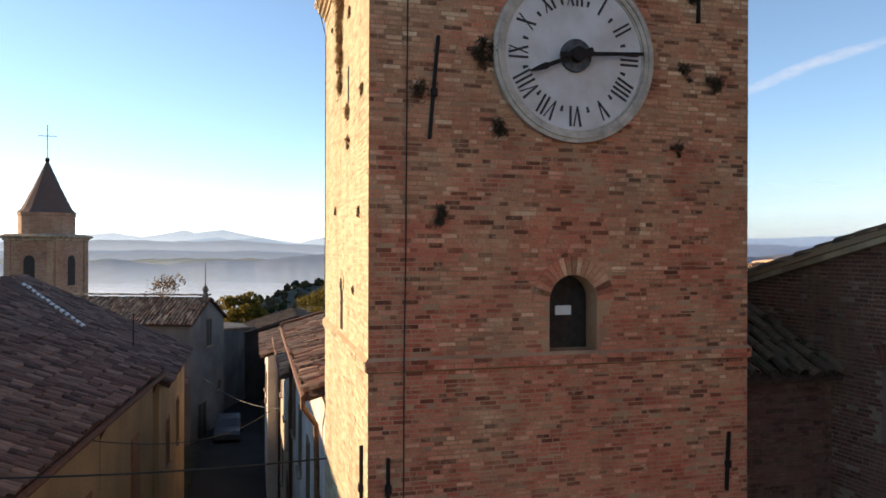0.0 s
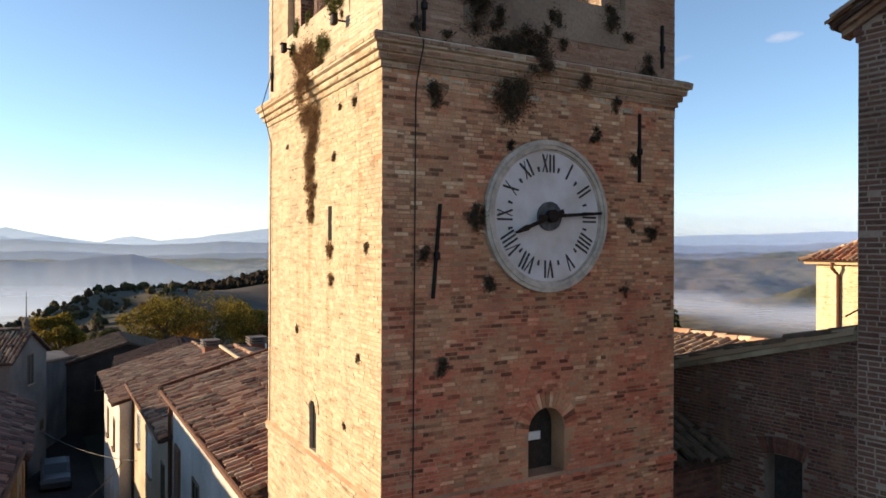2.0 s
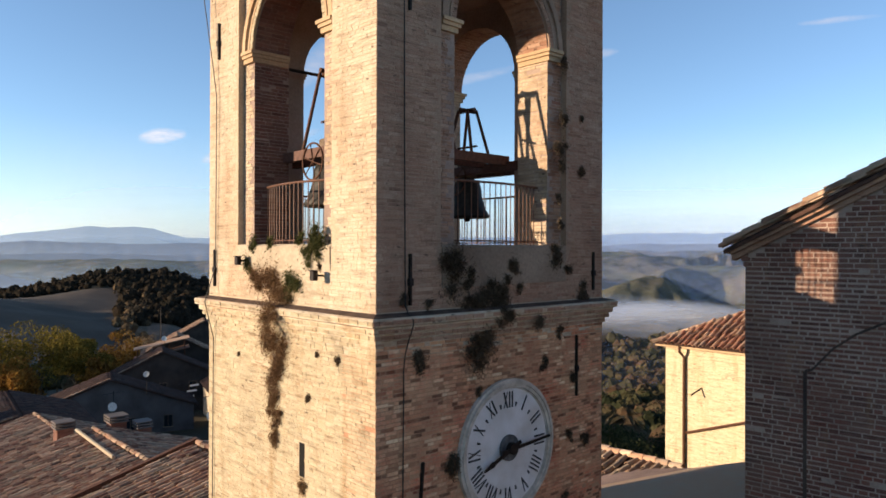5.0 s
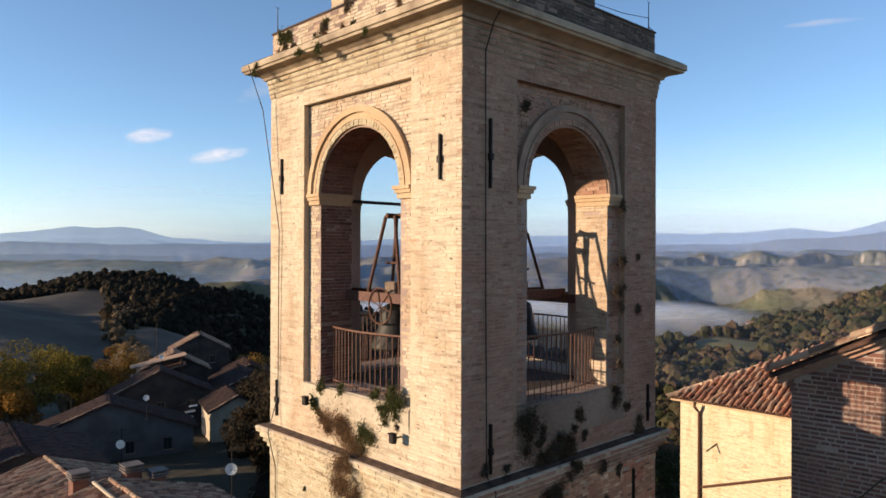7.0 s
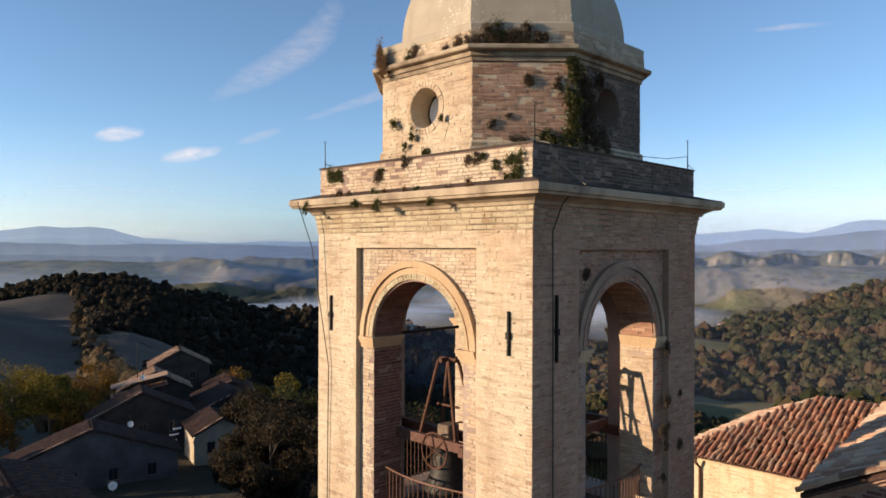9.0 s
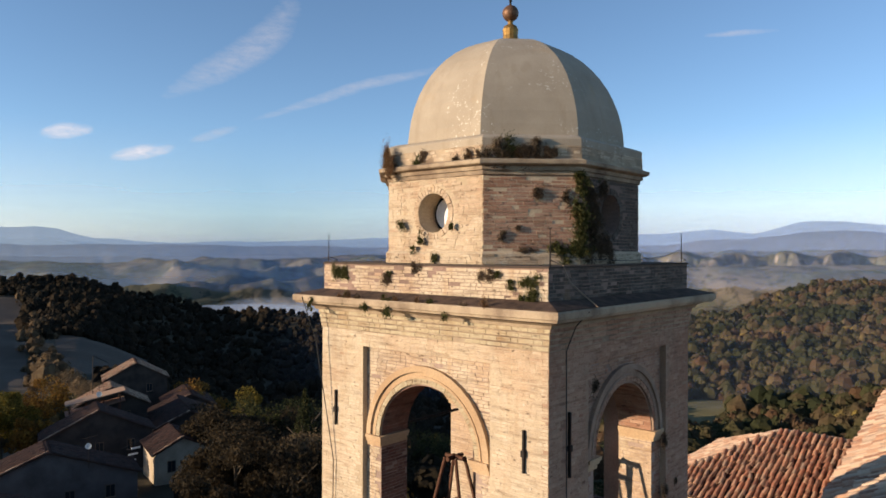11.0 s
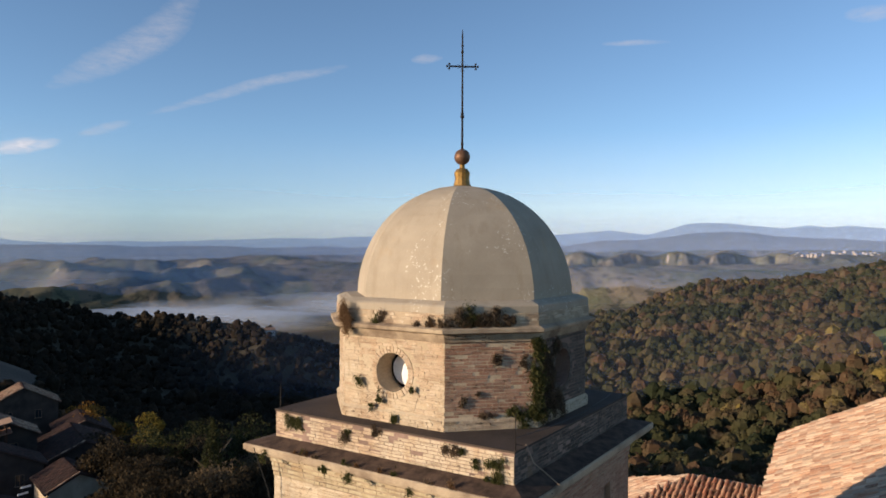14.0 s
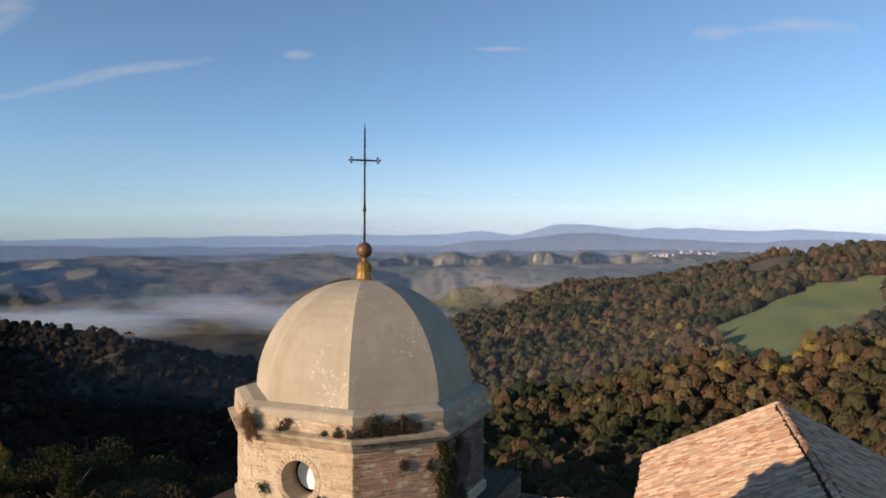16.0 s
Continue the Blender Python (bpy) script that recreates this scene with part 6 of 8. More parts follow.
for s in (0, 1):
    bm = bmesh.new()
    v0, v1 = (-0.22, HALFW) if s == 0 else (2 * HALFW + 0.22, HALFW)
    z0, z1 = EAVE - 0.22 * tan_p, RIDGE
    for o, t0, t1 in ((-0.07, -0.20, -0.10), (-0.16, -0.10, 0.02)):
        hexa(bm, [Q(o, v0, z0 + t0), Q(0.2, v0, z0 + t0), Q(0.2, v1, z1 + t0), Q(o, v1, z1 + t0), Q(o, v0, z0 + t1), Q(0.2, v0, z0 + t1), Q(0.2, v1, z1 + t1), Q(o, v1, z1 + t1)])
    part("raking_band", bm, M["brick_brown"], CHURCH)
slope = Vector(Q(0, 1, tan_p)) - Vector(Q(0, 0, 0))
run = math.hypot(HALFW + 0.35, (HALFW + 0.35) * tan_p)
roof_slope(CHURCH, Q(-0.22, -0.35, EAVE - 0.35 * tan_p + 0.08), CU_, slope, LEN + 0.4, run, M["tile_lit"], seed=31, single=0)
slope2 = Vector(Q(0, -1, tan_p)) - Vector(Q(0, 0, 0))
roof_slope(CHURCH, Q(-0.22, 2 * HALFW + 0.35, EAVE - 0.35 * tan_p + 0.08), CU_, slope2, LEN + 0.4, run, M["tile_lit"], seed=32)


def ridge_tiles(name, a, b, material, parent, r=0.13, step=0.38, seed=1, cover=1.18):
    """A row of large cover tiles bedded along a ridge or a verge."""
    rnd = random.Random(seed)
    a, b = Vector(a), Vector(b)
    d = (b - a).normalized()
    verts, faces = [], []
    shape, fs = tile_shape(r, r * 0.85, step * cover)
    side = d.cross(Vector((0, 0, 1))).normalized()
    up = side.cross(d)
    for k in range(int((b - a).length / step)):
        o = len(verts)
        p = a + d * (k * step) + up * rnd.uniform(-0.015, 0.02) + side * rnd.uniform(-0.02, 0.02)
        w = rnd.uniform(-0.05, 0.05)
        for x, y, z in shape:
            verts.append(p + side * (x + w * y) + d * y + up * (z + 0.02 - 0.02 * y))
        faces += [tuple(o + i for i in f) for f in fs]
    ob = new(name, mesh(name, verts, faces, material))
    ob.parent = parent
    return ob


ridge_tiles("ridge_tiles", Q(-0.2, HALFW, RIDGE + 0.10), Q(LEN, HALFW, RIDGE + 0.10), M["tile_lit"], CHURCH)
# Near verge in the plainer tiles, its shade put into the colour.
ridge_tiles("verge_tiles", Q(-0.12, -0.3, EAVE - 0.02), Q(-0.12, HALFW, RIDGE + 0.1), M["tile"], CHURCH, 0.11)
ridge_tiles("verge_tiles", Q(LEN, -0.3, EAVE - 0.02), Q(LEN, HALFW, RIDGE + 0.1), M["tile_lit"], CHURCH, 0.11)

# The lower wall that closes the gap, flush with the facade, and its roof.
WING = thing("church_wing", "low brick wing with sloping roof and one window", "church wing")


def wing_top(v):
    return 10.72 + 0.27 * (v - 0.0)


WV0, WV1, WS, WT = -1.55, -0.87, 7.4, 8.55
wing_blocks = [(-7.0, WV0, -4, wing_top(-7.0), wing_top(WV0)), (WV1, 0.0, -4, wing_top(WV1), wing_top(0)), (WV0, WV1, -4, WS, WS), (WV0, WV1, WT, wing_top(WV0), wing_top(WV1))]
for v0, v1, zb, zt0, zt1 in wing_blocks:
    bm = bmesh.new()
    slab(bm, Q, 0.02, 0.6, v0, v1, zt0, zt1, zt0, zt1, zb)
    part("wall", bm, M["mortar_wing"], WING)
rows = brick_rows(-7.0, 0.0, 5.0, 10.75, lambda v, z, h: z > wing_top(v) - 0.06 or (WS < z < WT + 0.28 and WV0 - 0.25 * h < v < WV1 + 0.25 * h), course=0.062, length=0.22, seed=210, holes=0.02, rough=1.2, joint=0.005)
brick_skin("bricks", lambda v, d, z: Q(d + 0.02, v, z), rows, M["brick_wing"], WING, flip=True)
voussoirs(lambda u, d, z: Q(d + 0.02, u, z), (WV0 + WV1) / 2, WT - 1.0, 1.02, 1.30, 13, 0.012, M["brick_wing"], WING, radians(69), radians(111), flip=True)
bm = bmesh.new()
hexa(bm, [Q(0.35, WV0 - 0.02, WS - 0.02), Q(0.4, WV0 - 0.02, WS - 0.02), Q(0.4, WV1 + 0.02, WS - 0.02), Q(0.35, WV1 + 0.02, WS - 0.02), Q(0.35, WV0 - 0.02, WT + 0.02), Q(0.4, WV0 - 0.02, WT + 0.02), Q(0.4, WV1 + 0.02, WT + 0.02), Q(0.35, WV1 + 0.02, WT + 0.02)])
part("window_pane", bm, M["dark"], WING)
bm = bmesh.new()
hexa(bm, [Q(-0.10, -7, wing_top(-7)), Q(4.2, -7, wing_top(-7) - 0.4), Q(4.2, 0, wing_top(0) - 0.1), Q(-0.10, 0, wing_top(0)), Q(-0.10, -7, wing_top(-7) + 0.12), Q(4.2, -7, wing_top(-7) - 0.25), Q(4.2, 0, wing_top(0) + 0.16), Q(-0.10, 0, wing_top(0) + 0.12)])
part("roof", bm, M["tile_old"], WING, "weathered tile roof")
ridge_tiles("verge_tiles", Q(-0.02, -7, wing_top(-7) + 0.06), Q(-0.02, 0, wing_top(0) + 0.06), M["tile_moss"], WING, 0.10, seed=12)
part("verge_course", prism_between(Q(-0.03, -7, wing_top(-7) - 0.10), Q(-0.03, 0, wing_top(0) - 0.10), 0.1, 0.09), M["stone_trim"], WING)
bm = bmesh.new()
slab(bm, Q, 0.6, 4.2, -7, 0, 9, 10.6, 9, 10.6, -4)
part("body", bm, M["mortar_wing"], WING)

# Lean-to between tower and church, with a mossy roof.
LEAN = thing("lean_to", "small lean-to with dark mossy tile roof", "lean-to")
part("wall", boxes((5.02, 0.85, -4, 7.28, 3.2, 8.3)), M["brick_wing"], LEAN)
brick_skin("bricks", lambda u, d, z: (u, 0.85 + d, z), brick_rows(5.03, 7.27, 5.0, 8.28, None, course=0.072, seed=220), M["brick_wing"], LEAN)
up = Vector((0, 2.35, 1.1))
roof_slope(LEAN, (5.03, 0.62, 8.28), (1, 0, 0), up, 2.26, 2.75, M["tile_moss"], seed=33)

# The house behind, with a sunlit wall and a hipped roof.
ANNEX = thing("house", "pale yellow brick house with hipped tile roof", "house")
AX0, AY1, AZ1 = 21.3, 8.15, 11.72
part("wall", boxes((AX0, -6.0, -6, AX0 + 9, AY1, AZ1)), M["lime"], ANNEX, "sunlit pale yellow brick wall")
brick_skin("bricks", lambda u, d, z: (AX0 + d, u, z), brick_rows(0.5, AY1, 5.0, AZ1 - 0.05, None, course=0.085, length=0.30, seed=230, holes=0.004, rough=0.5, joint=0.002), M["brick_lime"], ANNEX, flip=True)
RX, RZ = 26.2, 13.75
hip_y = 4.0
# West slope with a hip at its end.
up_w = Vector((RX - AX0 + 0.4, 0, RZ - AZ1 + 0.25))
wid = AY1 + 6.4
def keep_w(u, v):
    yy = -6.0 + u
    return yy < AY1 + 0.4 - (AY1 - hip_y + 0.4) * v / up_w.length
places_u = tile_places((AX0 - 0.4, -6.0, AZ1 - 0.1), (0, 1, 0), up_w, wid, up_w.length, seed=34, keep=keep_w)
bm = bmesh.new()
e0, e1 = (AX0 - 0.4, -6.0, AZ1 - 0.12), (AX0 - 0.4, AY1 + 0.4, AZ1 - 0.12)
e2, e3 = (AX0 + 9.4, AY1 + 0.4, AZ1 - 0.12), (AX0 + 9.4, -6.0, AZ1 - 0.12)
h0, h1 = (RX, -6.0, RZ), (RX, hip_y, RZ)
v = [bm.verts.new(p) for p in (e0, e1, e2, e3, h0, h1)]
for f in ((0, 1, 5, 4), (1, 2, 5), (2, 3, 4, 5), (0, 4, 3), (0, 3, 2, 1)):
    bm.faces.new([v[i] for i in f])
annex_roof = part("roof", bm, M["tile_bed"], ANNEX, "red and tan barrel tile roof")
near_t = sorted(range(len(places_u)), key=lambda i: -places_u[i].translation.y)[:300]
near_set = set(near_t)
single_tiles([places_u[i] for i in near_t], M["tile_red"], annex_roof)
joined_tiles("roof_tiles", [p for i, p in enumerate(places_u) if i not in near_set], M["tile_red"], ANNEX)
up_n = Vector((0, hip_y - AY1 - 0.4, RZ - AZ1 + 0.12))
def keep_n(u, v):
    xx, f = AX0 - 0.4 + u, v / up_n.length
    return AX0 - 0.4 + (RX - AX0 + 0.4) * f < xx < AX0 + 9.4 - (AX0 + 9.4 - RX) * f
# North slope paler than the red one: its sun is put into the colour.
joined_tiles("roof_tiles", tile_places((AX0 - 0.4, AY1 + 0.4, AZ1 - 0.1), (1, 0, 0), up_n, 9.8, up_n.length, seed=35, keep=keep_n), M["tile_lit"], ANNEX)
ridge_tiles("hip_tiles", e1, Vector(h1), M["tile_old"], ANNEX, 0.14, seed=4)
ridge_tiles("ridge_tiles", h1, h0, M["tile_old"], ANNEX, 0.14, seed=5)
part("eave", boxes((AX0 - 0.30, -6.0, AZ1 - 0.22, AX0 + 0.05, AY1 + 0.3, AZ1 - 0.12)), M["archivolt"], ANNEX)
part("gutter_pipe", tube([(AX0 - 0.33, 7.35, AZ1 - 0.15), (AX0 - 0.33, 7.35, AZ1 - 0.35), (AX0 - 0.08, 7.28, AZ1 - 0.6), (AX0 - 0.08, 7.28, 6.0)], 0.06, 8), M["rust"], ANNEX, "rusty drainpipe")
part("rail_pipe", tube([(AX0 - 0.08, 7.2, 8.05), (AX0 - 0.08, 2.5, 9.7)], 0.05, 6), M["rust"], ANNEX)
rodb = bmesh.new()
rod(rodb, (AX0, 6.55, 9.95), (AX0 - 0.5, 6.75, 9.7), 0.03)
part("wall_pin", rodb, M["iron"], ANNEX)

# Tiled roof beyond the gap.
SHED = thing("shed", "low shed with tiled roof between the houses", "shed")
part("wall", boxes((8.6, 2.2, -4, 11.7, 8.4, 8.8)), M["mortar_church"], SHED)
roof_slope(SHED, (8.3, 2.1, 8.85), (0, 1, 0), Vector((3.4, 0, 0.85)), 6.4, 3.5, M["tile_old"], seed=36)
ridge_tiles("ridge_tiles", (11.7, 2.1, 9.72), (11.7, 8.4, 9.72), M["tile_lit"], SHED, 0.13, seed=9)

# ---- the street ----
def house(name, label, x0, y0, x1, y1, base, eave, ridge_x, ridge_z, wall, tiles, seed, over=0.35, single=0):
    """A house whose ridge runs along y."""
    h = thing(name, label, "house", "houses along the street")
    bm = bmesh.new()
    def F(u, v, z):
        return (u, v, z)
    slab(bm, F, x0, ridge_x, y0, y1, eave, eave, ridge_z, ridge_z, base)
    slab(bm, F, ridge_x, x1, y0, y1, ridge_z, ridge_z, eave, eave, base)
    bmesh.ops.remove_doubles(bm, verts=bm.verts, dist=0.001)
    w = part("wall", bm, wall, h)
    s = (ridge_z - eave) / (ridge_x - x0)
    run = math.hypot(ridge_x - x0 + over, (ridge_x - x0 + over) * s)
    roof_slope(h, (x0 - over, y0, eave - over * s + 0.1), (0, 1, 0), Vector((1, 0, s)), y1 - y0, run, tiles, seed, single)
    s2 = (ridge_z - eave) / (x1 - ridge_x)
    roof_slope(h, (x1 + over, y0, eave - over * s2 + 0.1), (0, 1, 0), Vector((-1, 0, s2)), y1 - y0, math.hypot(x1 - ridge_x + over, (x1 - ridge_x + over) * s2), tiles, seed + 1)
    ridge_tiles("ridge_tiles", (ridge_x, y0, ridge_z + 0.11), (ridge_x, y1, ridge_z + 0.11), tiles, h, 0.13, seed=seed)
    return h, w


H1, H1W = house("house", "white plastered street house with old tile roof", 0.02, 5.04, 9.0, 16.2, -4, 7.45, 4.6, 8.75, M["plaster_white"], M["tile"], 300, single=300)
H2, H2W = house("house", "cream plastered street house with old tile roof", 0.0, 16.22, 9.0, 27.5, -4, 5.85, 4.5, 7.15, M["plaster_cream"], M["tile"], 310)
H3, H3W = house("house", "low white house at the street's end", -0.6, 27.52, 8.0, 37.0, -4, 4.85, 4.2, 6.2, M["plaster_white"], M["tile"], 320)
L1, L1W = house("house", "large ochre house with broad tile roof", -16.0, -2.0, -4.45, 17.2, -4, 6.15, -10.5, 8.6, M["plaster_ochre"], M["tile_purple"], 330)
L1_TURN = Matrix.Translation((-4.25, 17.2, 0)) @ Matrix.Rotation(radians(-4.2), 4, "Z") @ Matrix.Translation((4.25, -17.2, 0))
L1.matrix_basis = L1_TURN
L2, L2W = house("house", "narrow ochre house with tile roof", -15.5, 17.25, -4.3, 26.0, -4, 5.6, -10.7, 8.75, M["plaster_ochre"], M["tile_purple"], 340)
# Unseen low house, added to keep the sun off the street.
house("house", "unseen ochre house added to shade the street", -15.0, 26.2, -5.7, 41.0, -4, 1.6, -10.4, 3.4, M["plaster_ochre"], M["tile_purple"], 345)
ridge_tiles("hip_tiles", (-10.03, 23.23, 8.64), (-6.84, 19.69, 7.07), M["white"], L2, 0.09, 0.36, seed=13, cover=0.55)
G1 = thing("house", "grey gabled house with a finial on its gable", "house", "houses along the street")
GM = Matrix.Translation((-4.47, 45.57, 0)) @ Matrix.Rotation(radians(70.1), 4, "Z")
GW, GE, GR = 2.86, 5.00, 6.54


def G(u, d, z):
    """Frame of the gabled house: u along its gable, d into the house."""
    return tuple(GM @ Vector((u, d, z)))


bm = bmesh.new()
hexa(bm, [G(-GW, 0, -5), G(0, 0, -5), G(0, 12, -5), G(-GW, 12, -5), G(-GW, 0, GE), G(0, 0, GR), G(0, 12, GR), G(-GW, 12, GE)])
hexa(bm, [G(0, 0, -5), G(GW, 0, -5), G(GW, 12, -5), G(0, 12, -5), G(0, 0, GR), G(GW, 0, GE), G(GW, 12, GE), G(0, 12, GR)])
bmesh.ops.remove_doubles(bm, verts=bm.verts, dist=0.001)
part("wall", bm, M["plaster_grey"], G1)
g_in = Vector(G(0, 1, 0)) - Vector(G(0, 0, 0))
for sg in (-1, 1):
    g_up = Vector(G(-sg * GW, 0, GR - GE)) - Vector(G(0, 0, 0))
    roof_slope(G1, G(sg * (GW + 0.3), -0.25, GE - 0.3 * (GR - GE) / GW + 0.06), g_in, g_up, 12.4, g_up.length * (1 + 0.3 / GW), M["tile"], 350 + sg)
ridge_tiles("ridge_tiles", G(0, -0.2, GR + 0.15), G(0, 12, GR + 0.15), M["tile"], G1, seed=15)
CAMP = thing("campanile", "far small brick campanile with conical spire", "bell tower")
CT = radians(-21.3)
CC = Vector((-18.6, 60.0, 0))


def camp_plan(a):
    out = []
    for sx, sy in ((-1, -1), (1, -1), (1, 1), (-1, 1)):
        dx, dy = sx * math.cos(CT) - sy * math.sin(CT), sx * math.sin(CT) + sy * math.cos(CT)
        out.append((CC.x + dx * a, CC.y + dy * a, dx, dy))
    return out


part("wall", ring_prism(camp_plan(2.25), [(0, -4), (0, 11.0)]), M["brick_brown"], CAMP)
part("cornice", ring_prism(camp_plan(2.25), [(0, 10.7), (0.10, 10.75), (0.12, 10.9), (0.32, 11.0), (0.34, 11.12), (-0.1, 11.3)]), M["stone_trim"], CAMP)
part("drum", lathe([(2.2, 11.2), (2.2, 12.85), (2.28, 12.9), (2.28, 13.1), (2.2, 13.15)], CC, 16), M["brick_brown"], CAMP)
part("spire", lathe([(2.32, 13.12), (1.95, 13.5), (1.05, 15.4), (0.10, 17.6)], CC, 16), M["tile_purple"], CAMP, "conical tiled spire")
part("ball", lathe([(0.02, 17.5), (0.16, 17.6), (0.2, 17.75), (0.14, 17.9), (0.02, 17.95)], CC, 10), M["iron"], CAMP)
bm = bmesh.new()
rod(bm, CC + Vector((0, 0, 17.9)), CC + Vector((0, 0, 20.75)), 0.035)
rod(bm, CC + Vector((-0.75, 0, 19.8)), CC + Vector((0.75, 0, 19.8)), 0.03)
part("cross", bm, M["render_sill"], CAMP, "thin pale iron cross")
for turn in (-111.3, -21.3):
    n_, t_ = Vector((math.cos(radians(turn)), math.sin(radians(turn)), 0)), Vector((-math.sin(radians(turn)), math.cos(radians(turn)), 0))
    def F(u, d, z):
        return CC + n_ * (2.25 - d) + t_ * u + Vector((0, 0, z))
    bm = bmesh.new()
    arc = [(-0.5, 6.9), (0.5, 6.9)] + [(0.5 * math.cos(math.pi * k / 10), 9.0 + 0.5 * math.sin(math.pi * k / 10)) for k in range(11)]
    rings = [[bm.verts.new(F(u, d, z)) for u, z in arc] for d in (-0.02, 0.2)]
    for k in range(len(arc)):
        m = (k + 1) % len(arc)
        bm.faces.new((rings[0][k], rings[0][m], rings[1][m], rings[1][k]))
    bm.faces.new(rings[0])
    bm.faces.new(rings[1][::-1])
    part("arched_opening", bm, M["dark"], CAMP, "dark arched belfry opening")
    for u in (-1.95, 1.95):
        bm = bmesh.new()
        hexa(bm, [F(u - 0.28, -0.10, -4), F(u + 0.28, -0.10, -4), F(u + 0.28, 0.05, -4), F(u - 0.28, 0.05, -4), F(u - 0.28, -0.10, 10.72), F(u + 0.28, -0.10, 10.72), F(u + 0.28, 0.05, 10.72), F(u - 0.28, 0.05, 10.72)])
        part("pilaster", bm, M["brick_brown"], CAMP)
road = new("road", mesh("road", [(-4.5, -25, -1.9), (0.0, -25, -1.9), (0.0, 20, -2.4), (-1.0, 60, -3.4), (-4.6, 60, -3.4), (-4.5, 20, -2.4)], [(0, 1, 2, 3, 4, 5)], M["road"]))
tagged(road, "dark paved village street", "road", kind="structure")

# ---- street details ----
def window(parent, P, u, z, w, h, frame_mat, fill, sill=True, shutters=None, name="window"):
    """A window set into a wall: dark pane in a frame, a sill, shutters folded back or shut."""
    bm = bmesh.new()
    def blk(b, u0, u1, d0, d1, z0, z1):
        hexa(b, [P(u0, d0, z0), P(u1, d0, z0), P(u1, d1, z0), P(u0, d1, z0), P(u0, d0, z1), P(u1, d0, z1), P(u1, d1, z1), P(u0, d1, z1)])
    blk(bm, u - w / 2, u + w / 2, -0.012, 0.03, z, z + h)
    pane = part(name, bm, fill, parent)
    bm = bmesh.new()
    for a, b, c, d in ((u - w / 2 - 0.06, u - w / 2, z, z + h), (u + w / 2, u + w / 2 + 0.06, z, z + h), (u - w / 2 - 0.06, u + w / 2 + 0.06, z + h, z + h + 0.07), (u - 0.02, u + 0.02, z, z + h)):
        blk(bm, a, b, -0.035, 0.02, c, d)
    part("frame", bm, frame_mat, pane)
    if sill:
        bm = bmesh.new()
        blk(bm, u - w / 2 - 0.12, u + w / 2 + 0.12, -0.12, 0.02, z - 0.07, z)
        part("sill", bm, M["render_sill"], pane)
    if shutters:
        for s in (-1, 1):
            bm = bmesh.new()
            c = u + s * w / 4
            blk(bm, c - w / 4 + 0.01, c + w / 4 - 0.01, -0.06, -0.03, z + 0.01, z + h - 0.01)
            n = int(h / 0.07)
            for k in range(n):
                zz = z + 0.03 + k * (h - 0.06) / n
                blk(bm, c - w / 4 + 0.05, c + w / 4 - 0.05, -0.075, -0.055, zz, zz + 0.035)
            part("shutter", bm, shutters, pane)


def P_street(x):
    """A wall that faces -x at that x."""
    return lambda u, d, z: (x + d, u, z)


def P_lane(x):
    """A wall that faces +x at that x."""
    return lambda u, d, z: (x - d, u, z)


s0 = P_street(0.02)
window(H1, s0, 15.2, 4.2, 0.85, 1.6, M["shutter"], M["dark"], True, M["shutter"])
window(H1, s0, 12.2, 3.9, 0.85, 1.7, M["wood"], M["glass"])
window(H1, s0, 9.2, 3.6, 0.8, 1.9, M["wood"], M["glass"])
window(H1, s0, 6.4, 3.2, 0.7, 2.0, M["wood"], M["glass"])
window(H1, s0, 13.4, 0.4, 0.9, 1.6, M["wood"], M["dark"])
window(H1, s0, 8.2, 0.2, 0.9, 1.6, M["wood"], M["dark"])
s1 = P_street(0.0)
window(H2, s1, 25.4, 3.4, 0.8, 1.4, M["white"], M["glass"])
window(H2, s1, 21.6, 3.2, 0.8, 1.5, M["white"], M["glass"], True, M["white"])
window(H2, s1, 18.2, 3.0, 0.7, 1.5, M["wood"], M["glass"])
window(H2, s1, 19.6, 0.0, 0.9, 1.5, M["wood"], M["dark"])
window(H2, s1, 24.2, -0.2, 0.9, 1.5, M["wood"], M["dark"])
s2 = P_street(-0.6)
window(H3, s2, 30.2, 2.2, 0.8, 1.4, M["wood"], M["glass"])
window(H3, s2, 34.0, 2.0, 0.8, 1.4, M["wood"], M["glass"])
# Gutters and downpipes along the white houses.
part("gutter", tube([(-0.36, 5.1, 7.40), (-0.36, 16.1, 7.44)], 0.07, 8), M["rust"], H1, "dark gutter")
part("downpipe", tube([(-0.36, 5.5, 7.38), (-0.36, 5.5, 7.15), (-0.10, 5.75, 6.75), (-0.08, 5.75, 5.9), (-0.08, 5.75, -2.2)], 0.055, 8), M["copper"], H1, "bent copper downpipe")
part("gutter", tube([(-0.36, 16.4, 5.78), (-0.36, 27.4, 5.78)], 0.07, 8), M["rust"], H2)
part("downpipe", tube([(-0.06, 16.3, 7.3), (-0.06, 16.3, -2.3)], 0.06, 8), M["rust"], H2)
part("downpipe", tube([(-0.3, 27.4, 5.7), (-0.06, 27.3, 5.2), (-0.06, 27.3, -2.4)], 0.06, 8), M["rust"], H2)
part("gable_cap", bevel(boxes((-0.42, 16.12, 7.42, 0.2, 16.34, 7.62)), 0.02), M["wood"], H1)
bm = bmesh.new()
hexa(bm, [(-0.42, 16.16, 7.42), (4.6, 16.16, 8.80), (4.6, 16.34, 8.80), (-0.42, 16.34, 7.42), (-0.42, 16.16, 7.62), (4.6, 16.16, 9.0), (4.6, 16.34, 9.0), (-0.42, 16.34, 7.62)])
part("party_wall_cap", bm, M["rust"], H1)
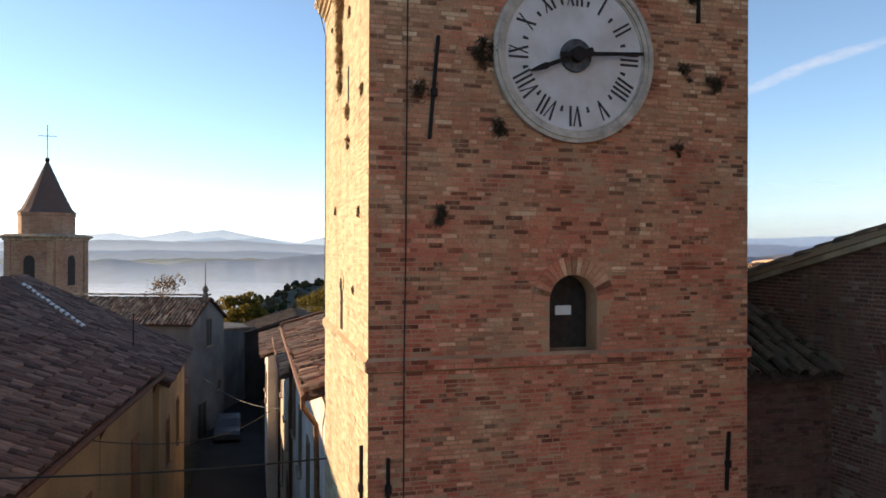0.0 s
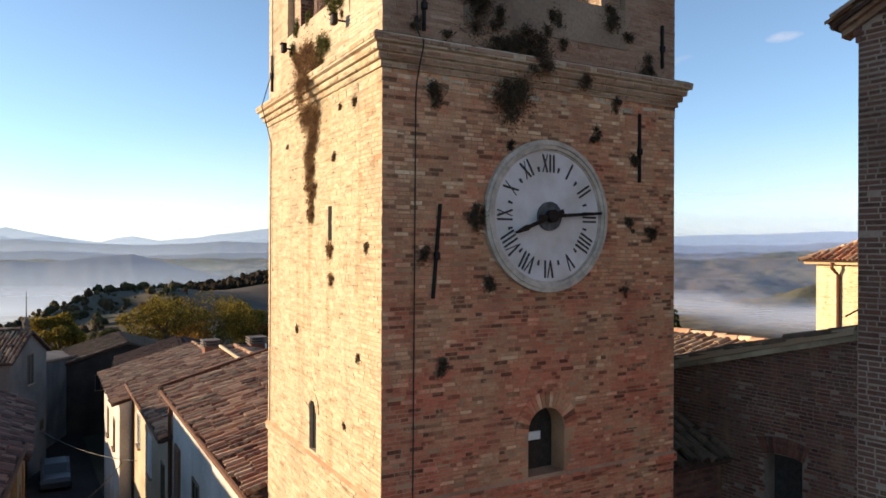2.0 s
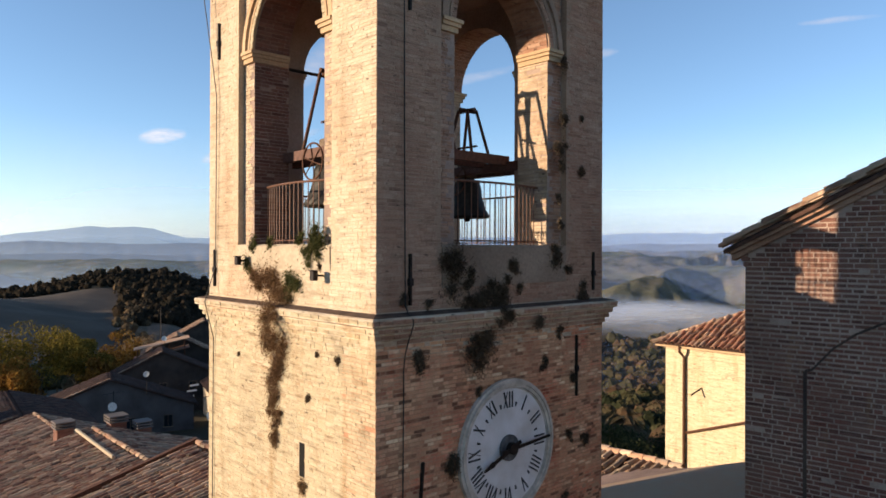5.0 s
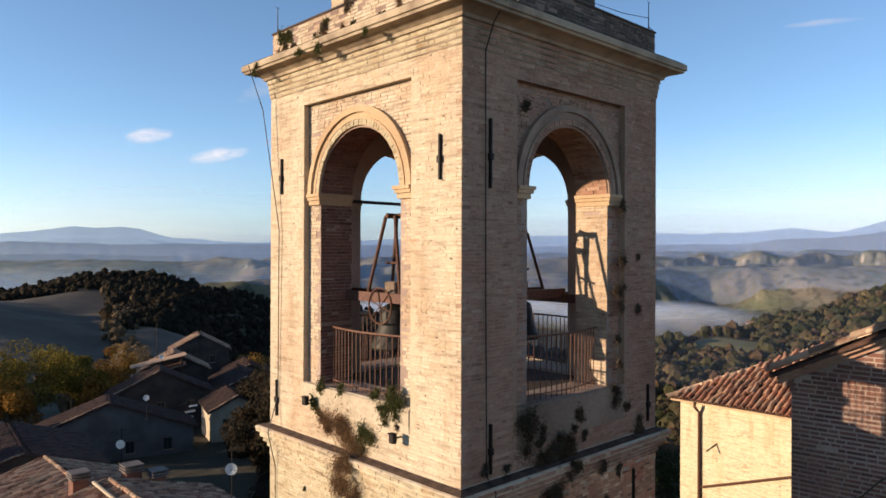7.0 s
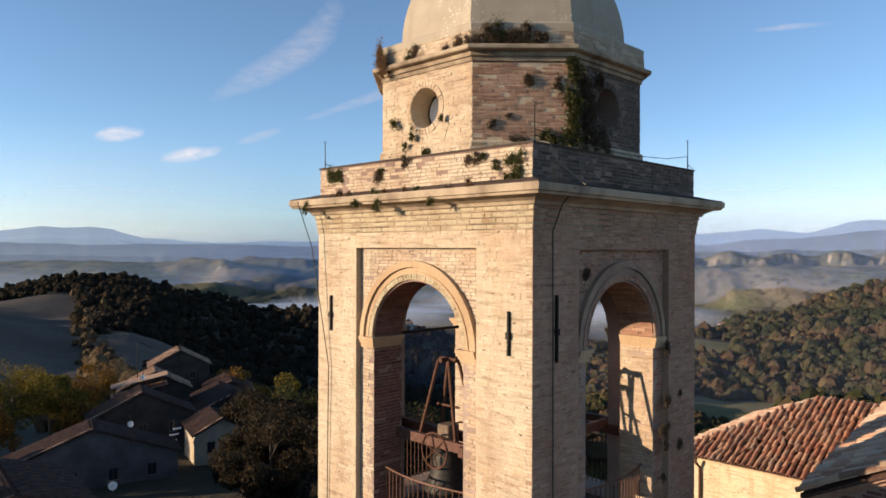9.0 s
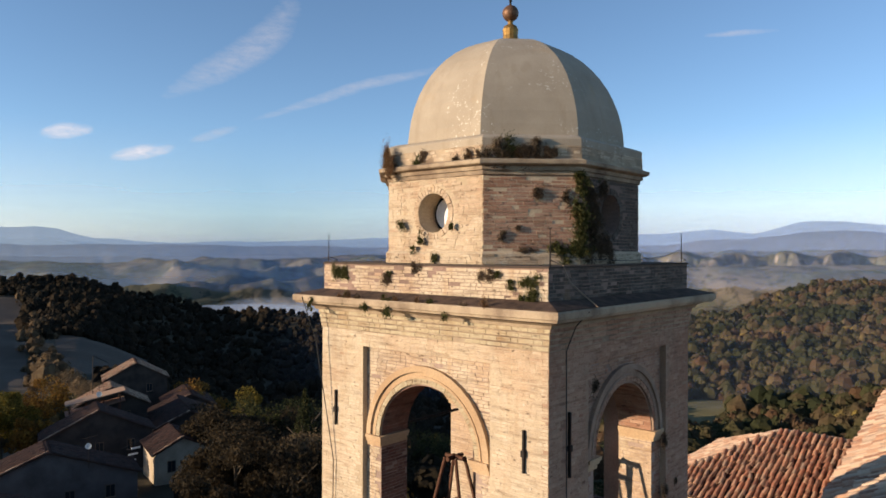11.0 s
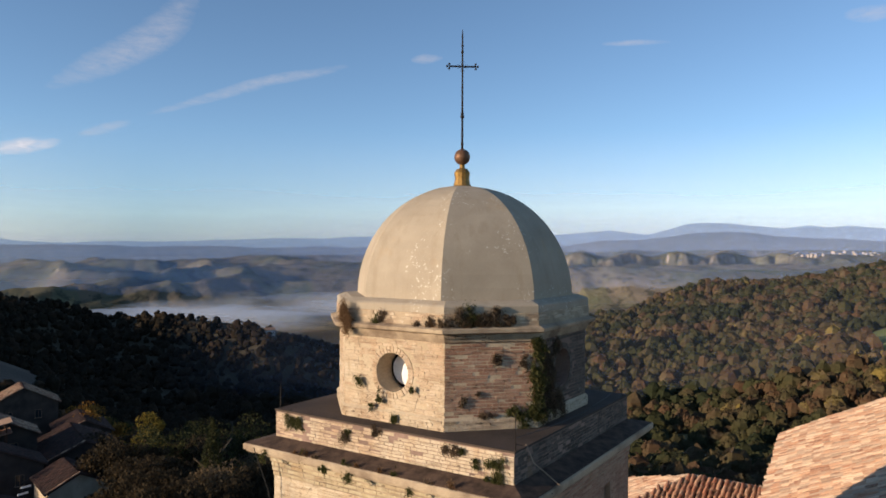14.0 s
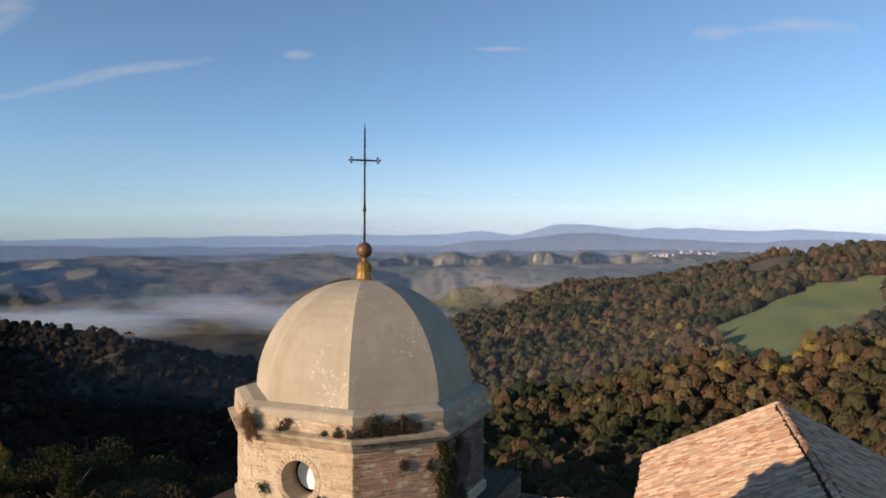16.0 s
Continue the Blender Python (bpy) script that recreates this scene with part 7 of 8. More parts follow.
# White parapet, chimneys and a tank on the roofs behind.
part("parapet", bevel(prism_between((3.75, 22.1, 7.15), (3.84, 27.4, 7.2), 0.12, 0.14), 0.02), M["plaster_cream"], H2, "pale parapet along the roof")


def chimney(x, y, z0, z1, w, cap, label="brick chimney with grey slab cap"):
    c = thing("chimney", label, "chimney", "chimneys on the roofs")
    part("stack", bevel(boxes((x - w / 2, y - w / 2, z0, x + w / 2, y + w / 2, z1 - 0.35)), 0.015), M["brick_church"], c)
    rows = [(x - w * 0.62, y - w * 0.62, z1 - 0.35 + 0.13 * k, x + w * 0.62, y + w * 0.62, z1 - 0.28 + 0.13 * k) for k in range(3)]
    part("cap", bevel(boxes(*rows), 0.012), cap, c)
    part("flue", boxes((x - w * 0.4, y - w * 0.4, z1 - 0.36, x + w * 0.4, y + w * 0.4, z1 - 0.05)), M["dark"], c)
    return c


chimney(5.81, 28.2, 5.6, 7.55, 0.72, M["plaster_grey"])
chimney(6.79, 27.5, 5.6, 7.25, 0.62, M["plaster_grey"])
chimney(3.75, 29.2, 5.6, 7.40, 0.7, M["plaster_grey"])
chimney(7.6, 12.0, 6.6, 8.9, 0.6, M["tile"], "brick chimney on a tile roof")


def dish(x, y, z, r, facing):
    """A dish aerial on a pole with a rod aerial above."""
    d = thing("satellite_dish", "white dish aerial on a thin pole", "aerial")
    bm = bmesh.new()
    rod(bm, (x, y, z - 2.2), (x, y, z + 1.0), 0.025)
    part("pole", bm, M["iron"], d)
    f = Vector(facing).normalized()
    a = f.orthogonal().normalized()
    b = f.cross(a)
    bm = bmesh.new()
    c = Vector((x, y, z)) + f * 0.18
    rows = []
    for k in range(5):
        q = r * k / 4
        rows.append([bm.verts.new(c + f * (q * q * 0.35) + (a * math.cos(t) + b * math.sin(t)) * q) for t in np.linspace(0, 2 * math.pi, 17)[:-1].tolist()] if k else [bm.verts.new(c)])
    for i in range(16):
        bm.faces.new((rows[0][0], rows[1][i], rows[1][(i + 1) % 16]))
        for p, q in zip(rows[1:], rows[2:]):
            bm.faces.new((p[i], q[i], q[(i + 1) % 16], p[(i + 1) % 16]))
    ext = bmesh.ops.solidify(bm, geom=list(bm.faces), thickness=0.02)
    part("reflector", bm, M["white"], d, "white dish")
    bm = bmesh.new()
    rod(bm, (x - 0.7, y, z + 0.85), (x + 0.7, y + 0.2, z + 0.85), 0.012)
    for k in range(7):
        u = -0.6 + 0.2 * k
        rod(bm, (x + u, y - 0.2 + u * 0.14, z + 0.85), (x + u, y + 0.2 + u * 0.14, z + 0.85), 0.006)
    part("rod_aerial", bm, M["iron"], d)
    rod_b = bmesh.new()
    rod(rod_b, c, c + f * 0.35, 0.012)
    part("arm", rod_b, M["iron"], d)


dish(7.95, 22.2, 8.2, 0.26, (-0.55, -0.75, 0.15))
dish(9.4, 40.0, 5.4, 0.28, (-0.55, -0.75, 0.15))
dish(21.0, 66.5, 2.6, 0.30, (-0.55, -0.75, 0.15))
dish(30.3, 86.0, 3.6, 0.34, (-0.55, -0.75, 0.15))


# Village down the hill: each house a block with a gable roof and a few windows.
def village_house(label, x, y, w, d, base, eave, ridge_h, turn, wall, tiles, windows=2, along=True):
    """A small house: its gable faces -y before it is turned."""
    h = thing("house", label, "house", "houses of the lower village")
    m = Matrix.Translation((x, y, 0)) @ Matrix.Rotation(radians(turn), 4, "Z")
    def F(u, v, z):
        return tuple(m @ Vector((u, v, z)))
    bm = bmesh.new()
    slab(bm, F, -w / 2, 0, 0, d, eave, eave, ridge_h, ridge_h, base)
    slab(bm, F, 0, w / 2, 0, d, ridge_h, ridge_h, eave, eave, base)
    bmesh.ops.remove_doubles(bm, verts=bm.verts, dist=0.001)
    part("wall", bm, wall, h)
    s = (ridge_h - eave) / (w / 2)
    run = math.hypot(w / 2 + 0.4, (w / 2 + 0.4) * s)
    for sg in (-1, 1):
        o = Vector(F(sg * (w / 2 + 0.4), -0.3, eave - 0.4 * s + 0.08))
        al = Vector(F(0, 1, 0)) - Vector(F(0, 0, 0))
        up = Vector(F(-sg, 0, s)) - Vector(F(0, 0, 0))
        roof_slope(h, o, al, up, d + 0.6, run, tiles, int(abs(x * 7 + y)) + sg)
    # Lighter verge row puts the sunlit roof edge into the tile colour.
    ridge_tiles("verge_tiles", F(-w / 2 - 0.4, -0.2, eave - 0.4 * s + 0.16), F(0, -0.2, ridge_h + 0.18), M["tile"], h, 0.12, seed=int(abs(x)))
    P = lambda u, dd, z: F(u, dd, z)
    for k in range(windows):
        u = -w / 2 + w * (k + 0.7) / (windows + 0.4)
        window(h, P, u, eave - 2.2, 0.8, 1.2, M["wood"], M["glass"])
    P2 = lambda u, dd, z: F(w / 2 - dd, u, z)
    for k in range(windows):
        window(h, P2, d * (k + 0.5) / windows, eave - 2.0, 0.8, 1.3, M["wood"], M["glass"])
    return h


# Most walls and roofs here carry the village's shade in their dark colours.
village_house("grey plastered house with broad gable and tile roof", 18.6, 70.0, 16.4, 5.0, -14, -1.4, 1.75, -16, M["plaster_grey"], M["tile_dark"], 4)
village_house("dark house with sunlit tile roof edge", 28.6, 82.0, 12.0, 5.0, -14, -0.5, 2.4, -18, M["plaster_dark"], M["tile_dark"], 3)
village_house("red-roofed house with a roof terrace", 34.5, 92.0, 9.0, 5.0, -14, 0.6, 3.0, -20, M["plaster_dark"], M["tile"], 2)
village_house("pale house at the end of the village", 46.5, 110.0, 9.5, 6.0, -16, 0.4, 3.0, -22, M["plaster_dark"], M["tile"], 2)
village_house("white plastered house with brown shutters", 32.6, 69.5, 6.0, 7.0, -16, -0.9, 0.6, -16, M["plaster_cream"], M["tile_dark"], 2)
village_house("house in shade-dark colours with old tile roof", 41.5, 84.0, 9.0, 12.0, -16, -2.2, -0.2, -20, M["plaster_dark"], M["tile_dark"], 3)
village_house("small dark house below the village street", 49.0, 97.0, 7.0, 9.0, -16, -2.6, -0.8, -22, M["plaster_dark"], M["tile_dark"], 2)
village_house("long low house with lighter roof edge", 5.2, 45.0, 9.0, 10.0, -8, 3.1, 4.5, -6, M["plaster_dark"], M["tile_dark"], 2)
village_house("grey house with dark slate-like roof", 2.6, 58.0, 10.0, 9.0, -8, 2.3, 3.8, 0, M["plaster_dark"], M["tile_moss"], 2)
# Terrace frame before the red-roofed house.
PERG = thing("pergola", "thin rusty pergola frame on a roof terrace", "pergola")
PM = Matrix.Translation((28.4, 90.5, 0)) @ Matrix.Rotation(radians(-20), 4, "Z")


def at_terrace(u, v, z):
    return tuple(PM @ Vector((u, v, z)))


for k in range(4):
    for q in (0, 1):
        bm = bmesh.new()
        rod(bm, at_terrace(2.0 * k, 2.4 * q, -4), at_terrace(2.0 * k, 2.4 * q, 1.7 + 0.45 * k), 0.07)
        part("post", bm, M["rust"], PERG)
for k in range(2):
    bm = bmesh.new()
    z = 1.7 - 1.3 * k
    hexa(bm, [at_terrace(*q) for q in ((-0.5, -0.3, z), (6.6, -0.3, z + 1.45), (6.6, 2.8, z + 1.45), (-0.5, 2.8, z), (-0.5, -0.3, z + 0.1), (6.6, -0.3, z + 1.55), (6.6, 2.8, z + 1.55), (-0.5, 2.8, z + 0.1))])
    part("canopy", bm, M["tile_red"], PERG)
POLE = thing("street_pole", "tall thin metal lamp pole", "pole")
bm = bmesh.new()
rod(bm, (33.2, 95.0, -6), (33.2, 95.0, 7.2), 0.08, 0.05)
rod(bm, (33.2, 95.0, 7.2), (35.4, 95.5, 6.0), 0.04)
part("post", bm, M["iron"], POLE)
# Washing on a line, and dish aerials on the lower roofs.
WASH = thing("washing_line", "white washing on a line between the houses", "washing")
bm = bmesh.new()
rod(bm, (26.5, 72.0, 0.0), (30.5, 74.5, 0.1), 0.015, sides=5)
part("line", bm, M["wire"], WASH)
for k in range(3):
    part("cloth", boxes((27.4 + 0.5 * k, 72.6 + 0.3 * k, -1.7 + 0.55 * k, 28.6 + 0.4 * k, 72.66 + 0.3 * k, -1.5 + 0.55 * k)), M["white"], WASH)

# Ochre house across the street: windows, gutter, the row of white ridge tiles and an aerial.
lane = P_lane(-4.46)
window(L1, lane, 14.6, 2.6, 0.9, 1.9, M["shutter"], M["dark"], True, M["shutter"])
window(L1, lane, 9.8, 2.4, 0.9, 1.9, M["shutter"], M["dark"], True, M["shutter"])
window(L1, lane, 8.2, 2.4, 0.9, 1.9, M["shutter"], M["dark"], True, M["shutter"])
window(L1, lane, 14.6, -1.2, 0.9, 1.9, M["shutter"], M["dark"])
lane2 = P_lane(-4.3)
window(L2, lane2, 19.6, 2.2, 0.8, 1.7, M["shutter"], M["dark"])
window(L2, lane2, 23.0, 2.2, 0.8, 1.7, M["shutter"], M["dark"])
part("gutter", tube([(-4.06, 17.2, 6.0), (-4.06, -1.9, 6.0)], 0.08, 8), M["rust"], L1, "dark gutter along the eave")
part("downpipe", tube([(-4.22, 11.2, 6.0), (-4.5, 11.0, 5.4), (-4.54, 11.0, -2.0)], 0.06, 8), M["rust"], L1)
part("downpipe", tube([(-4.2, 17.0, 6.0), (-4.5, 17.05, 5.3), (-4.52, 17.05, -2.0)], 0.06, 8), M["rust"], L1)
gw = lambda u, d, z: G(u, d, z)
window(G1, gw, 0.15, 3.1, 0.85, 1.9, M["wood"], M["dark"])
window(G1, gw, -1.0, -3.2, 1.4, 2.4, M["wood"], M["dark"], False)
window(G1, gw, 2.0, -0.4, 0.6, 0.7, M["wood"], M["dark"])
part("finial", lathe([(0.2, 0.0), (0.2, 0.3), (0.13, 0.36), (0.24, 0.6), (0.13, 0.85), (0.04, 0.9), (0.02, 2.6)], G(0, 0.2, GR), 10), M["plaster_grey"], G1)
WALL2 = thing("house", "low grey street house with plain wall", "house", "houses along the street")
bm = bmesh.new()
hexa(bm, [(-9, 50.6, -6), (-4.5, 50.6, -6), (0.6, 66.0, -6), (-6, 66.0, -6), (-9, 50.6, 4.1), (-4.5, 50.6, 3.6), (0.6, 66.0, 2.2), (-6, 66.0, 3.0)])
part("wall", bm, M["plaster_grey"], WALL2)
part("verge", tube([(-4.4, 50.7, 3.65), (0.7, 66.0, 2.25)], 0.12, 6), M["tile"], WALL2)
ANT = thing("aerial_pole", "thin metal aerial pole on a roof", "pole")
bm = bmesh.new()
rod(bm, (-5.6, 20.5, 5.4), (-5.6, 20.5, 7.7), 0.025)
part("post", bm, M["iron"], ANT)

# Cables over the street.
def cable(name, a, b, sag, r=0.012, label="thin black cable hung over the street"):
    c = thing(name, label, "cable", "cables over the street")
    pts = [Vector(a).lerp(Vector(b), k / 16) - Vector((0, 0, sag * 4 * (k / 16) * (1 - k / 16))) for k in range(17)]
    part("wire", tube(pts, r, 5), M["wire"], c)


cable("cable", (-0.02, 4.57, 6.44), (-5.0, 3.9, 6.70), 0.06, 0.016)
cable("cable", (-0.5, 27.3, 2.26), (-5.7, 6.9, 6.78), 0.85, 0.016)
cable("cable", (0.0, 26.0, 2.6), (-4.6, 40.0, 2.0), 0.5, 0.014)

# A parked car.
CAR = thing("car", "dark grey hatchback parked in the street", "car")
cb = bmesh.new()
def CP(u, v, z):
    return (-3.0 + u, 43.4 + v, -3.05 + z)
prof = [(-2.0, 0.35), (-2.05, 0.7), (-1.85, 0.92), (-0.95, 1.0), (-0.35, 1.45), (0.95, 1.5), (1.6, 1.05), (2.0, 0.95), (2.05, 0.4)]
rows = []
for u, k in ((-0.82, 0.94), (-0.6, 1.0), (0.6, 1.0), (0.82, 0.94)):
    rows.append([cb.verts.new(CP(u, v, 0.3 + (z - 0.3) * k)) for v, z in prof])
for p, q in zip(rows, rows[1:]):
    for i in range(len(prof) - 1):
        cb.faces.new((p[i], p[i + 1], q[i + 1], q[i]))
    cb.faces.new((p[-1], p[0], q[0], q[-1]))
cb.faces.new(rows[0])
cb.faces.new(rows[-1][::-1])
body = part("body", cb, M["car_paint"], CAR, "dark grey body")
for v0, v1, z0, z1 in ((-0.9, -0.42, 1.03, 1.40), (1.0, 1.52, 1.45, 1.12)):
    wb = bmesh.new()
    hexa(wb, [CP(-0.62, v0, z0), CP(0.62, v0, z0), CP(0.62, v1, z1), CP(-0.62, v1, z1), CP(-0.62, v0, z0 + 0.03), CP(0.62, v0, z0 + 0.03), CP(0.62, v1, z1 + 0.03), CP(-0.62, v1, z1 + 0.03)])
    part("windscreen", wb, M["glass"], CAR)
for u in (-0.78, 0.78):
    for v in (-1.3, 1.25):
        wb = bmesh.new()
        rod(wb, CP(u - 0.1, v, 0.31), CP(u + 0.1, v, 0.31), 0.31, sides=16)
        wheel = part("wheel", wb, M["rubber"], CAR)
        wb = bmesh.new()
        s = 1 if u > 0 else -1
        rod(wb, CP(u + s * 0.09, v, 0.31), CP(u + s * 0.108, v, 0.31), 0.19, sides=12)
        part("rim", wb, M["car_paint"], wheel)


# Single trees near the village: trunk, limbs and a ragged crown.
def tree(name, label, x, y, base, h, r, leaves, n, size, seed, conifer=False):
    rnd = random.Random(seed)
    t = thing(name, label, "tree", "trees by the village")
    bm = bmesh.new()
    top = Vector((x + rnd.uniform(-0.3, 0.3), y, base + h * 0.62))
    rod(bm, (x, y, base - 2), top, 0.035 * h, 0.012 * h, 8)
    tips = [top + Vector((0, 0, h * 0.12))]
    for k in range(9):
        a = k * 2.4 + rnd.uniform(-0.4, 0.4)
        s = Vector((x, y, base)).lerp(top, rnd.uniform(0.35, 0.95))
        e = s + Vector((math.cos(a) * r * rnd.uniform(0.5, 0.9), math.sin(a) * r * rnd.uniform(0.5, 0.9), h * rnd.uniform(0.08, 0.3)))
        rod(bm, s, e, 0.012 * h, 0.004 * h, 6)
        tips.append(e)
    part("trunk", bm, M["bark"], t)
    verts, faces = [], []
    if conifer:
        for k in range(16):
            f = k / 16
            v, fc = leaf_cloud(rnd, (x, y, base + h * (0.08 + 0.9 * f)), (r * (1.02 - f), r * (1.02 - f), h * 0.05), int(n / 16 * (1.4 - f)), size, 0.3)
            faces += [tuple(i + len(verts) for i in q) for q in fc]
            verts += v
    else:
        for k, e in enumerate(tips * 2):
            q = e + Vector((rnd.uniform(-1, 1), rnd.uniform(-1, 1), rnd.uniform(-0.6, 0.9))) * r * 0.32
            rr = r * rnd.uniform(0.30, 0.52)
            v, fc = leaf_cloud(rnd, q, (rr, rr, rr * rnd.uniform(0.6, 0.95)), n // 20, size, 0.75)
            faces += [tuple(i + len(verts) for i in g) for g in fc]
            verts += v
    ob = new("crown", mesh("crown", verts, faces, leaves))
    ob.parent = t
    return t


def grow(name, label, rows, leaves, n, size, conifer=False):
    """Trees of one kind: bearing, distance, height, crown radius."""
    for k, (b, r, h, cr) in enumerate(rows):
        x, y = r * math.sin(radians(b)), r * math.cos(radians(b))
        z = float(land_height(np.array([x]), np.array([y]))[0])
        tree(name, label, x, y, z, h, cr, leaves, n, size, int(b * 10 + r), conifer)


grow("yellow_tree", "yellow-green autumn tree with dense crown", [(-1.4, 80, 12.5, 2.4), (6.6, 96, 12, 4.6), (10.6, 98, 12, 5.0), (13.2, 104, 10, 3.4), (30.2, 92, 9, 3.2)], M["leaf_yellow"], 9000, 0.15)
grow("orange_tree", "orange autumn tree beside the village", [(16.4, 118, 11, 3.6), (26.6, 122, 10, 3.6), (14.4, 92, 7, 2.2), (27.8, 112, 9, 3.4), (8.4, 90, 8, 3.0)], M["leaf_orange"], 4200, 0.17)
grow("brown_tree", "pale brown bare-twigged tree", [(18.0, 165, 11, 5.0), (21.5, 175, 10, 5.0), (19.8, 170, 9, 4.6), (33.5, 62, 9, 3.2), (35.0, 66, 8, 2.8), (40.0, 80, 9, 3.6), (-9.0, 75, 13, 3.6)], M["leaf_brown"], 2600, 0.13)
grow("green_tree", "dark green broadleaf tree", [(2.6, 96, 9, 2.2), (31.5, 84, 10, 4.0), (38.0, 95, 10, 4.8), (36.0, 110, 11, 5.0), (42.0, 105, 11, 5.0), (46.0, 90, 10, 4.8), (58.0, 60, 9, 4.0), (62.0, 75, 10, 4.4), (29.0, 128, 9, 3.4)], M["leaf_green"], 3600, 0.17)
grow("dark_tree", "dark bare-branched tree in shade", [(26.5, 62, 8, 2.8), (28.5, 58, 9, 3.2), (30.5, 66, 9, 3.2), (33.0, 54, 9, 3.2), (36.5, 58, 9, 3.0), (27.5, 78, 9, 3.2), (29.8, 76, 8, 3.0), (34.0, 82, 9, 3.4), (31.8, 100, 9, 3.6), (28.0, 96, 8, 3.0), (25.8, 52, 7, 2.4), (38.5, 66, 9, 3.4), (41.5, 60, 9, 3.4)], M["leaf_dark"], 3600, 0.16)
grow("fir_tree", "dark conifer with drooping tiers", [(35.2, 72, 12, 3.2), (70.5, 62, 12, 2.6), (52.0, 44, 13, 3.4)], M["leaf_green"], 4200, 0.14, True)

# ---- bells in the belfry ----
def bell(label, x, y, z_beam, along, span, r, apex):
    """A bell on its headstock between two steel beams, with an A-shaped frame above. along: unit vector of the beams."""
    b = thing("church_bell", label, "bell", "bells in the belfry")
    al = Vector(along)
    ac = Vector((-al.y, al.x, 0))
    c = Vector((x, y, z_beam))
    for s in (-1, 1):
        bm = bmesh.new()
        p, q = c - al * span / 2 + ac * 0.28 * s, c + al * span / 2 + ac * 0.28 * s
        w, h = ac * 0.05, Vector((0, 0, 0.16))
        hexa(bm, [p - w, q - w, q + w, p + w, p - w + h, q - w + h, q + w + h, p + w + h])
        part("beam", bm, M["beam"], b, "red-brown painted steel beam")
        for t in (-1, 1):
            bm = bmesh.new()
            rod(bm, c + al * 0.42 * t + ac * 0.26 * s + Vector((0, 0, 0.16)), c + al * 0.12 * t + ac * 0.12 * s + Vector((0, 0, apex)), 0.03)
            part("leg", bm, M["rust"], b)
    bm = bmesh.new()
    rod(bm, c + ac * 0.2 + Vector((0, 0, apex)), c - ac * 0.2 + Vector((0, 0, apex)), 0.04)
    rod(bm, c + al * 0.2 + Vector((0, 0, apex)), c - al * 0.2 + Vector((0, 0, apex)), 0.04)
    rod(bm, c + al * 0.26 + Vector((0, 0, apex * 0.45)), c - al * 0.26 + Vector((0, 0, apex * 0.45)), 0.022)
    part("crown_bar", bm, M["rust"], b)
    bm = bmesh.new()
    ring = [c + al * 0.30 * math.cos(t) + Vector((0, 0, -0.06 + 0.30 * math.sin(t))) + ac * 0.34 for t in np.linspace(0, 2 * math.pi, 25).tolist()]
    for p, q in zip(ring, ring[1:]):
        rod(bm, p, q, 0.016, sides=6)
    for k in range(3):
        a = k * math.pi / 3 + 0.3
        d = (al * math.cos(a) + Vector((0, 0, math.sin(a)))) * 0.30
        rod(bm, c + ac * 0.34 + Vector((0, 0, -0.06)) - d, c + ac * 0.34 + Vector((0, 0, -0.06)) + d, 0.01, sides=5)
    part("wheel", bm, M["rust"], b, "thin iron bell wheel")
    k = r / 0.5
    part("headstock", bevel(boxes((x - 0.14, y - 0.14, z_beam - 0.02, x + 0.14, y + 0.14, z_beam + 0.34)), 0.02), M["wood"], b)
    prof = [(0.5, -0.92), (0.52, -0.86), (0.44, -0.74), (0.36, -0.5), (0.33, -0.25), (0.29, -0.10), (0.16, -0.02), (0.05, 0.0)]
    part("bronze_bell", lathe([(u * k, v * k) for u, v in prof], (x, y, z_beam - 0.02), 24), M["bronze"], b, "dark bronze bell", smooth=True)
    bm = bmesh.new()
    rod(bm, (x, y, z_beam - 0.3), (x, y, z_beam - 0.98 * k), 0.025)
    bmesh.ops.create_icosphere(bm, subdivisions=2, radius=0.07, matrix=Matrix.Translation((x, y, z_beam - 0.95 * k)))
    part("clapper", bm, M["iron"], b)
    rope = bmesh.new()
    rod(rope, (x, y, z_beam - 0.95 * k), (x, y, 15.5), 0.01, sides=5)
    part("rope", rope, M["wood"], b)


bell("bronze bell on red steel beams behind the arch", 0.98, 2.56, 16.98, (0, 1, 0), 3.2, 0.42, 1.45)
bell("bronze bell on dark steel beams in the belfry", 2.15, 1.5, 17.0, (1, 0, 0), 3.4, 0.34, 1.45)
bell("bronze bell hanging in the far arch", 4.1, 2.5, 16.9, (0, 1, 0), 3.2, 0.42, 1.3)
TIE = thing("tie_rod", "iron tie rod across the belfry arch", "tie rod")
bm = bmesh.new()
rod(bm, (TH, 4.0, 18.75), (W - TH, 4.0, 18.75), 0.03)
part("bar", bm, M["iron"], TIE)

